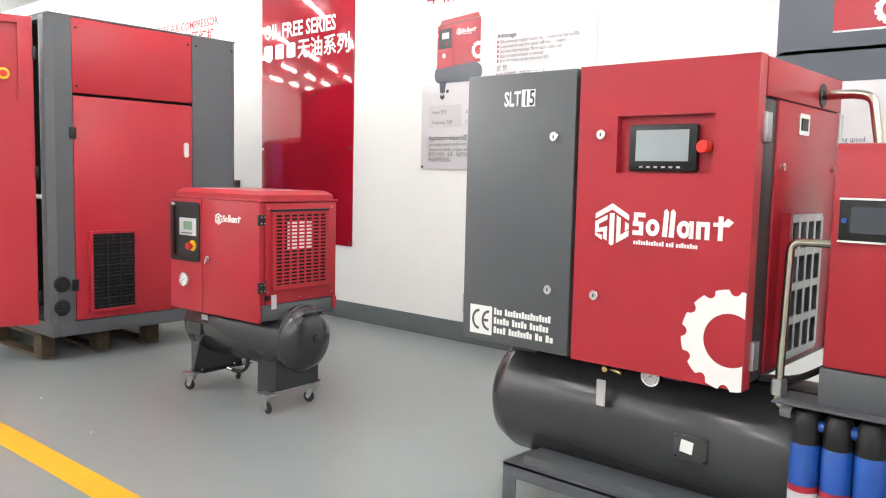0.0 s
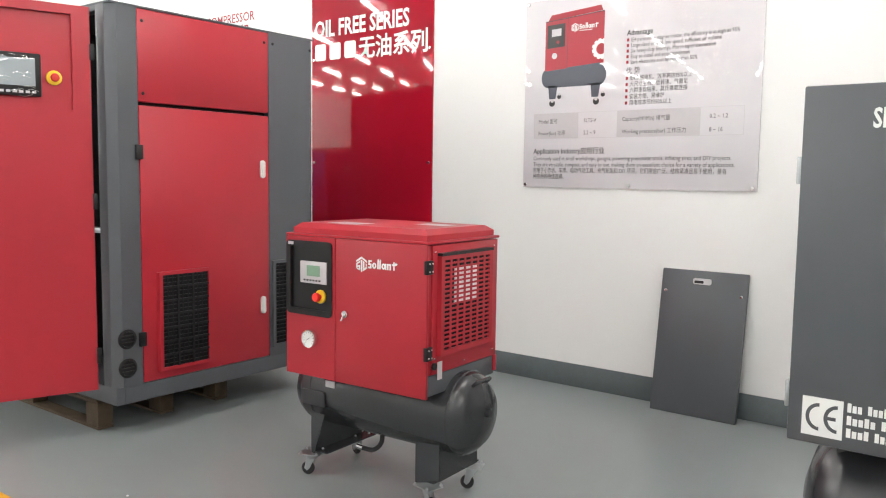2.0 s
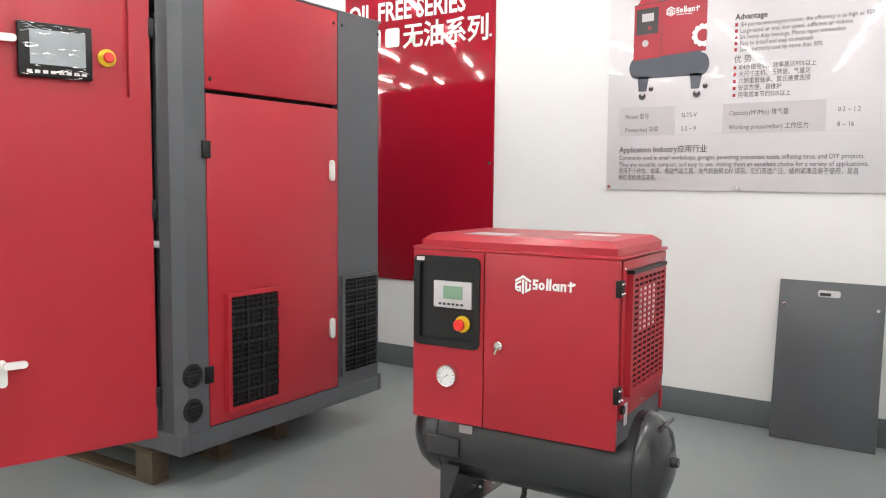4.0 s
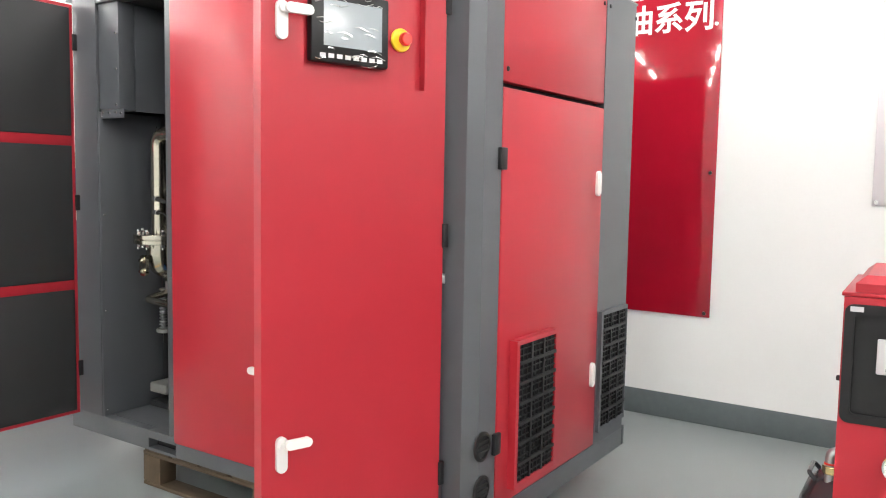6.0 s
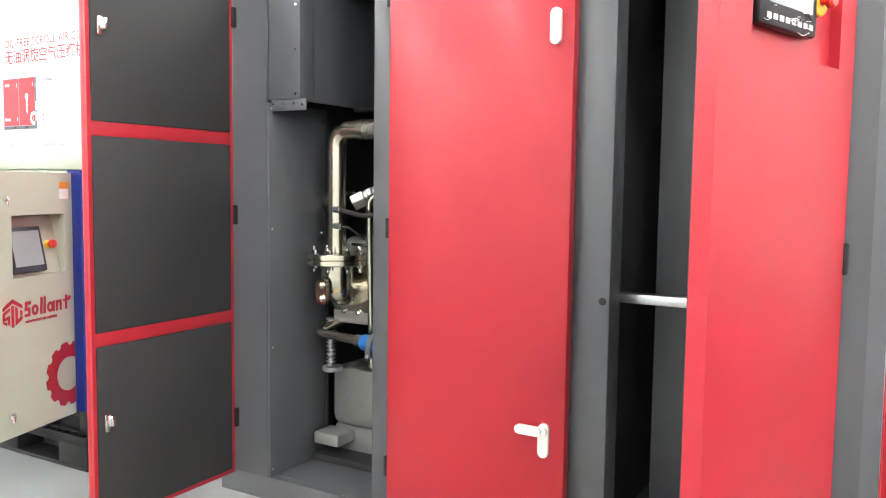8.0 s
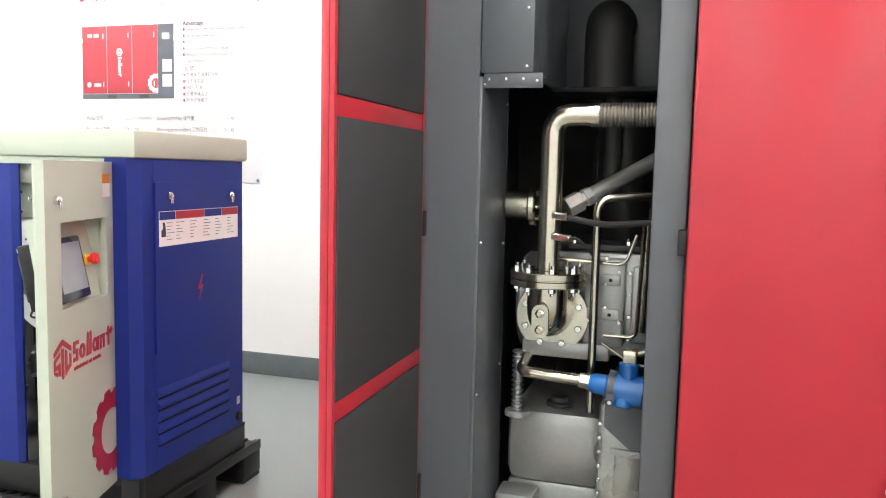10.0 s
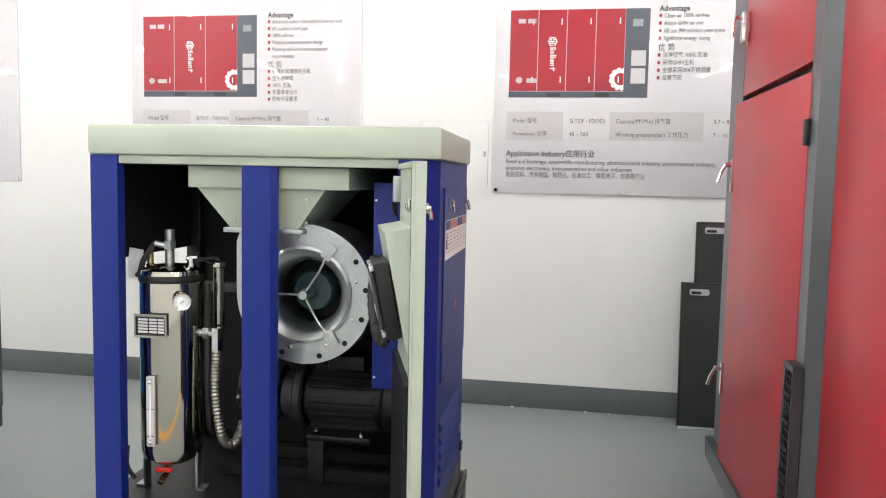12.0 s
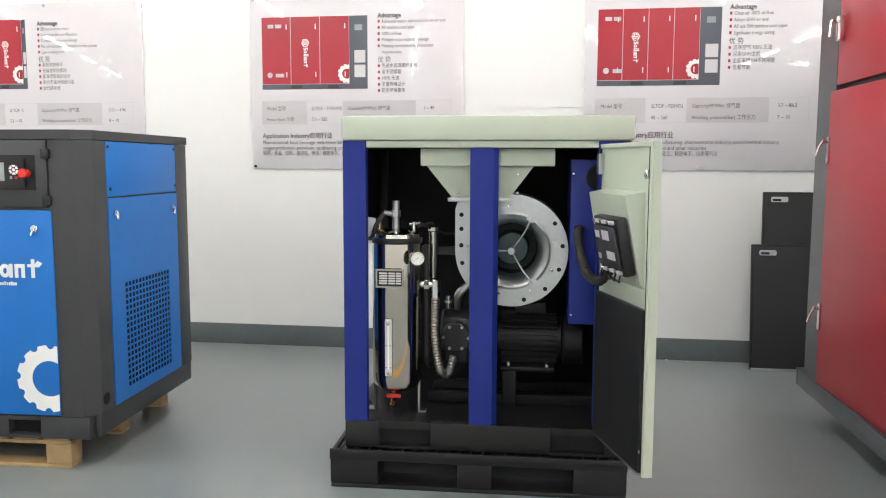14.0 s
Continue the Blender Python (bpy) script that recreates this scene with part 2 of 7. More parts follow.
def make_texts():
    made = []
    for name, body, size, face, mat, parent, align, bold, squeeze, off in TEXTS:
        c = bpy.data.curves.new("lettering", "FONT")
        c.body, c.size, c.align_x, c.offset, c.resolution_u, c.fill_mode = body, size, align, bold, 2, "FRONT"
        ob = new("lettering", c)
        made.append(ob)
    bpy.context.view_layer.update()
    deps = bpy.context.evaluated_depsgraph_get()
    for ob, (name, body, size, face, mat, parent, align, bold, squeeze, off) in zip(made, TEXTS):
        me = bpy.data.meshes.new_from_object(ob.evaluated_get(deps))
        me.transform(face @ Matrix.Translation((0, 0, off)) @ Matrix.Diagonal((squeeze, 1, 1, 1)))
        me.materials.clear()
        me.materials.append(mat)
        o = new(name, me)
        o.parent = parent
    for ob in made:
        bpy.data.objects.remove(ob)


# ---- repeated details ----
def mark(parent, face, w, mat, tag=True):
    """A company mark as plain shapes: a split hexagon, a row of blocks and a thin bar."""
    h = 0.30 * w
    bm = B()
    r = h * 0.5
    k = r * 0.866
    for poly in ([(0, 0.5), (1, 1.0), (1, 0.72), (0.12, 0.30), (0, 0.26)], [(1, 1.0), (2, 0.5), (2, 0.26), (1.88, 0.30), (1, 0.72)], [(0.86, 0.55), (1.14, 0.55), (1.14, -0.86), (1, -0.95), (0.86, -0.86)],
                 [(0.0, 0.14), (0.72, 0.46), (0.72, 0.24), (0.0, -0.08)], [(0.0, -0.08), (0.22, 0.02), (0.22, -0.16), (0.0, -0.24)], [(0.0, -0.22), (0.72, -0.06), (0.72, -0.74), (0.5, -0.64), (0.5, -0.32), (0.0, -0.40)], [(0.0, -0.50), (0.42, -0.72), (0.42, -0.48), (0.0, -0.40)],
                 [(1.28, 0.46), (1.52, 0.35), (1.52, -0.42), (2.0, -0.18), (2.0, -0.46), (1.28, -0.82)], [(1.78, 0.20), (2.0, 0.10), (2.0, -0.14), (1.78, -0.24)]):
        sheet(bm, face, [[(r - k + k * u, r * v) for u, v in poly]], 0.0005, 0.0015)
    u, n = h * 0.93 + 0.03 * w, (w - h * 0.93 - 0.03 * w) / 7.0
    lo, mid, tall, q = -0.19 * h, 0.19 * h, 0.38 * h, 0.105 * h

    def oval(cx, rx):
        cy, ry = (lo + mid) / 2, (mid - lo) / 2
        ring = [(math.cos(math.pi * i / 9), math.sin(math.pi * i / 9)) for i in range(19)]
        for (a, b), (c, d) in zip(ring, ring[1:]):
            sheet(bm, face, [[(cx + rx * a, cy + ry * b), (cx + rx * c, cy + ry * d), (cx + (rx - q) * c, cy + (ry - q) * d), (cx + (rx - q) * a, cy + (ry - q) * b)]], 0.0005, 0.0015)

    top = 0.32 * h
    half = (lo + top) / 2
    blocks = [[(u, lo), (u + 0.80 * n, lo), (u + 0.80 * n, lo + q), (u, lo + q)], [(u, half - q / 2), (u + 0.80 * n, half - q / 2), (u + 0.80 * n, half + q / 2), (u, half + q / 2)],
              [(u + 0.06 * n, top - q), (u + 0.92 * n, top - q), (u + 0.92 * n, top), (u + 0.06 * n, top)],
              rect(u + 0.80 * n - q, u + 0.80 * n, lo + q, half - q / 2), rect(u + 0.06 * n, u + 0.06 * n + q, half + q / 2, top - q)]
    oval(u + 1.48 * n, 0.50 * n)
    for k in (2.18, 2.66):
        blocks.append([(u + k * n, lo), (u + (k + 0.36) * n, lo), (u + (k + 0.44) * n, tall - 0.02 * h), (u + (k + 0.26) * n, tall + 0.05 * h), (u + (k + 0.10) * n, tall)])
    oval(u + 3.70 * n, 0.48 * n)
    blocks += [rect(u + 4.06 * n, u + 4.06 * n + q, lo, mid), rect(u + 4.55 * n, u + 4.55 * n + q, lo, mid), rect(u + 4.55 * n + q, u + 5.45 * n - q, mid - q, mid), rect(u + 5.45 * n - q, u + 5.45 * n, lo, mid),
               rect(u + 6.00 * n, u + 6.00 * n + q, lo, tall * 0.86), rect(u + 5.68 * n, u + 6.00 * n, mid - q * 0.8, mid), [(u + 6.00 * n + q, mid - q * 0.8), (u + 6.70 * n, mid - q * 0.8), (u + 7.0 * n, mid + 0.02 * h), (u + 6.60 * n, mid + 0.10 * h), (u + 6.00 * n + q, mid)]]
    for poly in blocks:
        sheet(bm, face, [poly], 0.0005, 0.0015)
    if tag:
        x, k = u + 0.1 * n, 0.19 * n
        for word in (12, 3, 8):
            for i in range(word):
                sheet(bm, face, [rect(x, x + 0.72 * k, -0.40 * h, -0.32 * h + (0.025 * h if i % 3 == 2 else 0))], 0.0005, 0.0015)
                x += k
            x += 0.7 * k
    return part("printed_mark", bm, mat, parent, smooth=False)


def gear_mark(parent, face, r, mat):
    """The right-cut white cogwheel print; face origin at its cut edge's middle."""
    bm = B()
    n = 150
    out_a = [radians(74 + 212 * i / n) for i in range(n + 1)]
    in_a = [radians(58 + 244 * i / n) for i in range(n + 1)]
    lo, hi = [], []
    for i in range(n + 1):
        off = radians((math.degrees(out_a[i]) - 86 + 15) % 30 - 15)
        ro = r * (1 - math.sqrt(max(0.0, 0.115 ** 2 - off ** 2)))
        x = min(ro * math.cos(out_a[i]), 0.276 * r)
        lo.append((x - 0.276 * r, ro * math.sin(out_a[i])))
        hi.append((min(0.53 * r * math.cos(in_a[i]), 0.276 * r) - 0.276 * r, 0.53 * r * math.sin(in_a[i])))
    a = [[bm.verts.new(face @ Vector((u, v, d))) for u, v in row] for d in (0.0005, 0.0014) for row in (lo, hi)]
    for p, q in ((a[0], a[1]), (a[2], a[3]), (a[0], a[2]), (a[1], a[3])):
        for i in range(n):
            bm.faces.new((p[i], p[i + 1], q[i + 1], q[i]))
    for i in (0, n):
        bm.faces.new((a[0][i], a[1][i], a[3][i], a[2][i]))
    return part("printed_cogwheel", bm, mat, parent, smooth=False)


def stop_button(parent, p, n, ring=0.03, mat_ring=None):
    base = Vector(p)
    n = Vector(n)
    ob = part("emergency_stop", cyl(B(), base, base + n * 0.012, ring, 24), mat_ring or STOP_YELLOW, parent, "yellow ring of the emergency stop")
    m, _ = along(base, base + n)
    part("red_button", lathe(B(), [(0.011, 0.01), (0.011, 0.022), (0.020, 0.026), (0.021, 0.036), (0.017, 0.043), (0, 0.044)], m, 20), STOP_RED, ob, "red mushroom button")
    return ob


def gauge(parent, p, n, r=0.035):
    m, _ = along(p, Vector(p) + Vector(n))
    ob = part("pressure_gauge", lathe(B(), [(r * 0.9, 0), (r, 0.003), (r, 0.020), (r * 0.93, 0.026), (r * 0.84, 0.025), (r * 0.80, 0.020), (0, 0.019)], m, 28), CHROME, parent, "chrome bezel pressure gauge")
    bm = lathe(B(), [(r * 0.795, 0.0205), (0, 0.0207)], m, 24)
    d = part("dial", bm, PRINT_WHITE, ob, smooth=False)
    bm = B()
    for i in range(11):
        a = radians(-45 + 27 * i)
        q = m @ Matrix.Rotation(a, 4, "Z")
        sheet(bm, q, [rect(r * 0.58, r * 0.74, -0.0009, 0.0009)], 0.0212, 0.0215)
    q = m @ Matrix.Rotation(radians(215), 4, "Z")
    sheet(bm, q, [[(-r * 0.2, -0.0015), (r * 0.66, 0), (-r * 0.2, 0.0015)]], 0.0216, 0.022)
    part("needle", bm, PRINT_BLACK, ob, smooth=False)
    return ob


def cam_lock(parent, p, n, hang=True, r=0.013):
    p, n = Vector(p), Vector(n)
    ob = part("lock", cyl(B(), p, p + n * 0.014, r, 16), CHROME, parent, "round chrome key lock")
    if not hang:
        part("keyhole", box(B(), *sorted((p.x - abs(n.y) * 0.002, p.x + abs(n.y) * 0.002 + n.x * 0.0148)), *sorted((p.y - abs(n.x) * 0.002, p.y + abs(n.x) * 0.002 + n.y * 0.0148)), p.z - 0.006, p.z + 0.006), BLACK, ob)
    else:
        bm = cyl(B(), p + n * 0.0145, p + n * 0.020, r * 0.55, 12)
        side = n.cross(Vector((0, 0, 1)))
        cyl(bm, p + n * 0.018 + Vector((0, 0, -0.004)), p + n * 0.021 + Vector((0, 0, -0.028)) + side * 0.008, r * 0.36, 10)
        part("key", bm, CHROME, ob, "bright key left in the lock")
    return ob


def pull_handle(parent, face, lever=False, flip=1, mat=None):
    """A long oval plate handle, flush, or with its lever swung out; face origin at the plate's middle."""
    mat = mat or WHITE
    ob = part("door_handle", sheet(B(), face, [round_rect(-0.017, 0.017, -0.053, 0.053, 0.0165)], 0.0, 0.012), mat, parent, "pale oval plate handle")
    if lever:
        bm = sheet(B(), face, [round_rect(min(0, flip * 0.085), max(0, flip * 0.085), 0.018, 0.046, 0.0139)], 0.022, 0.036)
        sheet(bm, face, [disc(0, 0.032, 0.014, 14)], 0.012, 0.024)
        part("lever", bm, mat, ob)
    else:
        part("lever", sheet(B(), face, [round_rect(-0.010, 0.010, -0.044, 0.044, 0.0099)], 0.012, 0.017), mat, ob)
    return ob


def swing_lever(parent, face, mat=None):
    """A chrome swing handle standing off its plate."""
    mat = mat or CHROME
    ob = part("swing_handle", sheet(B(), face, [round_rect(-0.014, 0.014, -0.075, 0.06, 0.0135)], 0, 0.010), mat, parent, "chrome swing handle standing open")
    m = face
    bm = cyl(B(), m @ Vector((0, 0.035, 0.008)), m @ Vector((0, 0.035, 0.035)), 0.010, 12)
    tube(bm, [m @ Vector((0, 0.035, 0.03)), m @ Vector((0.0, 0.01, 0.046)), m @ Vector((0.0, -0.036, 0.060))], 0.007, 0.02, 10)
    part("lever", bm, mat, ob)
    return ob


def hinge(parent, p0, p1, mat=None):
    bm = B()
    box(bm, p0[0], p1[0], p0[1], p1[1], p0[2], p1[2], 0.003)
    return part("hinge", bm, mat or BLACK, parent)


def filter_vent(parent, face, w, h, rim, cols=3, rows=7):
    """A proud filter tray with a moulded black grid; face origin at its lower corner."""
    ob = part("filter_vent", sheet(B(), face, [rect(0, w, 0, h)], -0.002, 0.022), BLACK_MATT, parent, "black filter vent in a proud frame")
    t = 0.011
    part("vent_frame", sheet(B(), face, [rect(-0.010, t, -0.012, h + 0.010), rect(w - t * 0.4, w + 0.004, -0.012, h + 0.010),
                                         rect(t, w - t * 0.4, -0.012, t * 0.6), rect(t, w - t * 0.4, h - t * 0.6, h + 0.012)], 0.0, 0.030), rim, ob)
    bm = B()
    for i in range(1, cols * 3):
        u = t + (w - 2 * t) * i / (cols * 3)
        k = 0.006 if i % 3 == 0 else 0.002
        sheet(bm, face, [rect(u - k, u + k, t * 0.6, h - t * 0.6)], 0.020, 0.032 if i % 3 == 0 else 0.027)
    for i in range(1, rows * 3):
        v = h * i / (rows * 3)
        k = 0.006 if i % 3 == 0 else 0.002
        sheet(bm, face, [rect(t, w - t * 0.4, v - k, v + k)], 0.020, 0.033 if i % 3 == 0 else 0.0275)
    part("vent_grid", bm, BLACK, ob, smooth=False)
    return ob


def screws(parent, face, pts, r=0.006, mat=None):
    for u, v in pts:
        m = face @ Matrix.Translation((u, v, 0))
        part("screw", lathe(B(), [(r, 0), (r, 0.002), (r * 0.7, 0.005), (0, 0.0055)], m, 10), mat or CHROME, parent)


def bars_grid(face, w, h, nu, nv, tu, tv, d0, d1):
    bm = B()
    for i in range(nu + 1):
        u = w * i / nu
        sheet(bm, face, [rect(u - tu / 2, u + tu / 2, 0, h)], d0, d1)
    for i in range(nv + 1):
        v = h * i / nv
        sheet(bm, face, [rect(0, w, v - tv / 2, v + tv / 2)], d0, d1 - 0.0006)
    return bm


def wood_pallet(name, x, y, rz, w, d, h, label, mat, boards=7):
    t = thing(name, x, y, rz, label, "pallet", "wooden pallets")
    bh = 0.018
    for i in range(boards):
        a = w * i / boards + 0.012
        b = w * (i + 1) / boards - 0.012
        part("deck_board", box(B(), a, b, 0, d, h - bh, h, 0.003), mat, t)
    for yy in (0.0, d / 2 - 0.045, d - 0.09):
        part("stringer_board", box(B(), 0, w, yy, yy + 0.09, h - 2 * bh - 0.001, h - bh - 0.0005, 0.003), mat, t)
        for xx in (0.0, w / 2 - 0.06, w - 0.12):
            part("block", box(B(), xx, xx + 0.12, yy, yy + 0.09, bh, h - 2 * bh - 0.001, 0.004), mat, t)
        part("bottom_board", box(B(), 0, w, yy, yy + 0.09, 0, bh - 0.001, 0.003), mat, t)
    return t


# ---- the room ----
X0, X1, Y0, Y1, H = -17.0, 7.0, -6.5, 4.95, 3.55
structure("floor", box(B(), X0 - 0.2, X1 + 0.2, Y0 - 0.2, Y1 + 0.2, -0.2, 0.0), FLOOR, "glossy grey epoxy floor with faint scuffs")
structure("wall_north", box(B(), X0 - 0.2, X1 + 0.2, Y1, Y1 + 0.2, 0.0, H), WALL_WHITE, "plain white painted showroom wall")
# Unseen walls added to close the room; the east one's distance tunes reflections.
structure("wall_south", box(B(), X0 - 0.2, X1 + 0.2, Y0 - 0.2, Y0, 0.0, H), WALL_WHITE, "unseen white painted wall, added to close the room")
structure("wall_west", box(B(), X0 - 0.2, X0, Y0, Y1, 0.0, H), WALL_WHITE, "unseen white painted wall, added to close the room")
structure("wall_east", box(B(), X1, X1 + 0.2, Y0, Y1, 0.0, H), WALL_WHITE, "unseen white painted wall, added to close the room")
structure("ceiling", box(B(), X0 - 0.2, X1 + 0.2, Y0 - 0.2, Y1 + 0.2, H, H + 0.2), CEIL_WHITE, "plain white ceiling")
structure("baseboard", box(B(), X0, X1, Y1 - 0.006, Y1 - 0.0, 0.0, 0.155, 0.001), SKIRT, "grey-green painted skirting band")
line = box(B(), -13.0, 14.5, -0.065, 0.065, 0.0, 0.002)
bmesh.ops.transform(line, matrix=pose(-3.5, 1.6885, 0, 0, 0, 1.2), verts=line.verts)
structure("floor_line", line, YELLOW, "yellow painted safety line on the floor")


def ceiling_light(x, y):
    t = thing("ceiling_light", x, y, 0, "white linear LED batten fixed to the ceiling", "ceiling light", "ceiling lights", H)
    part("housing", box(B(), -0.04, 0.04, -0.62, 0.62, -0.035, 0.0, 0.006), WHITE, t)
    bm = lathe(B(), [(0.0, 0), (0.022, 0), (0.022, 1.18), (0, 1.18)], Matrix.Translation((0, -0.59, -0.058)) @ Matrix.Rotation(radians(-90), 4, "X"), 12)
    part("tube", bm, TUBE_LIGHT, t, "lit LED tube")
    return t


first = ceiling_light(-14.9, -5.0)
for ix in range(8):
    for iy in range(5):
        if ix or iy:
            copy_thing(first, pose(-14.9 + 2.5 * ix, -5.0 + 2.15 * iy, H))


# ---- posters and lettering on the wall ----
PW, PH, PZ = 1.57, 1.235, 1.33


def machine_print(t, f, u0, u1, v0, v1, panels=3, grey=0.18):
    """The printed picture of a red machine on a poster: flat panels."""
    w, h = u1 - u0, v1 - v0
    part("printed_picture", sheet(B(), f, [rect(u0, u1, v0, v0 + 0.07 * h), rect(u1 - grey * w, u1, v0 + 0.07 * h, v1)], 0.0004, 0.0010), PRINT_SLATE, t, smooth=False)
    wr = (1 - grey) * w
    for i in range(panels):
        a, b = u0 + wr * i / panels, u0 + wr * (i + 1) / panels
        part("printed_panel", sheet(B(), f, [rect(a + 0.002, b - 0.002, v0 + 0.075 * h, v1)], 0.0004, 0.0010), PRINT_RED, t, smooth=False)
        for c in (0.83, 0.17):
            part("printed_handle", sheet(B(), f, [rect(b - 0.035, b - 0.028, v0 + c * h, v0 + (c + 0.07) * h)], 0.0010, 0.0014), PRINT_WHITE, t, smooth=False)
    part("printed_screen", sheet(B(), f, [rect(u1 - 0.70 * grey * w, u1 - 0.28 * grey * w, v0 + 0.80 * h, v0 + 0.88 * h)], 0.0010, 0.0014), SCREEN, t, smooth=False)
    for c, d in ((0.36, 0.53), (0.16, 0.33)):
        part("printed_vent", sheet(B(), f, [rect(u1 - 0.72 * grey * w, u1 - 0.12 * grey * w, v0 + c * h, v0 + d * h)], 0.0010, 0.0014), PRINT_PALE, t, smooth=False)
    for c in (0.28, 0.63):
        part("printed_slot", sheet(B(), f, [rect(u0 + c * w, u0 + (c + 0.10) * w, v0 + 0.01 * h, v0 + 0.055 * h)], 0.0010, 0.0014), PRINT_BLACK, t, smooth=False)
    gear_mark(t, f @ Matrix.Translation((u0 + wr, v0 + 0.21 * h, 0.0006)), 0.13 * h, PRINT_WHITE)
    mark(t, f @ Matrix.Translation((u0 + wr * (1.5 / panels), v0 + 0.70 * h, 0.0006)) @ Matrix.Rotation(radians(-90), 4, "Z"), 0.40 * h, PRINT_WHITE, False)
    for q in (rect(u0 + 0.06 * w, u0 + 0.115 * w, v0 + 0.85 * h, v0 + 0.90 * h), rect(u0 + 0.13 * w, u0 + 0.19 * w, v0 + 0.85 * h, v0 + 0.90 * h), disc(u0 + 0.075 * w, v0 + 0.20 * h, 0.02, 14), rect(u0 + 0.13 * w, u0 + 0.21 * w, v0 + 0.17 * h, v0 + 0.22 * h)):
        part("printed_badge", sheet(B(), f, [q], 0.0010, 0.0014), PRINT_PALE, t, smooth=False)


def small_machine_print(t, f, u0, u1, v0, v1):
    """The printed picture of the small red machine on its tank."""
    w, h = u1 - u0, v1 - v0

    def flat(name, pts, d, mat):
        part(name, sheet(B(), f, [[(u0 + a * w, v0 + b * h) for a, b in pts]], d, d + 0.0004), mat, t, smooth=False)

    tank = [(a, b) for a, b in round_rect(0.0, 1.0, 0.20, 0.405, 0.10, 6)]
    flat("printed_tank", tank, 0.0004, PRINT_SLATE)
    for a in (0.13, 0.79):
        flat("printed_leg", [(a, 0.08), (a + 0.10, 0.08), (a + 0.13, 0.22), (a - 0.02, 0.22)], 0.0004, PRINT_SLATE)
    flat("printed_picture", [(0.05, 0.375), (0.955, 0.42), (0.955, 0.94), (0.05, 0.89)], 0.0010, PRINT_RED)
    flat("printed_lid", [(0.09, 0.895), (0.93, 0.945), (0.90, 1.0), (0.14, 0.955)], 0.0010, PRINT_RED)
    flat("printed_shadow", [(0.05, 0.885), (0.955, 0.935), (0.955, 0.943), (0.05, 0.893)], 0.0014, PRINT_BLACK)
    flat("printed_seam", [(0.40, 0.39), (0.406, 0.39), (0.406, 0.91), (0.40, 0.91)], 0.0014, PRINT_BLACK)
    flat("printed_skirt", [(0.40, 0.375), (0.90, 0.40), (0.90, 0.425), (0.40, 0.40)], 0.0014, PRINT_SLATE)
    flat("printed_panel", [(0.08, 0.61), (0.36, 0.62), (0.36, 0.86), (0.08, 0.85)], 0.0014, PRINT_BLACK)
    flat("printed_screen", [(0.15, 0.73), (0.30, 0.735), (0.30, 0.81), (0.15, 0.805)], 0.0018, PRINT_PALE)
    part("printed_button", sheet(B(), f, [disc(u0 + 0.25 * w, v0 + 0.67 * h, 0.011, 12)], 0.0018, 0.0022), PRINT_RED, t, smooth=False)
    part("printed_gauge", sheet(B(), f, [disc(u0 + 0.20 * w, v0 + 0.53 * h, 0.020, 16)], 0.0018, 0.0022), PRINT_PALE, t, smooth=False)
    for a, b, k in ((0.18, 0.035, 0.022), (0.86, 0.035, 0.022), (0.29, 0.10, 0.015), (0.96, 0.10, 0.015)):
        part("printed_wheel", sheet(B(), f, [disc(u0 + a * w, v0 + b * h, k, 14)], 0.0010, 0.0014), PRINT_BLACK, t, smooth=False)
        part("printed_fork", sheet(B(), f, [disc(u0 + a * w, v0 + (b + 0.025) * h, k * 0.55, 10)], 0.0014, 0.0018), PRINT_PALE, t, smooth=False)
    gear_mark(t, f @ Matrix.Translation((u0 + 0.955 * w, v0 + 0.56 * h, 0.0012)), 0.105 * h, PRINT_WHITE)
    mark(t, f @ Matrix.Translation((u0 + 0.45 * w, v0 + 0.80 * h, 0.0012)), 0.42 * w, PRINT_WHITE)


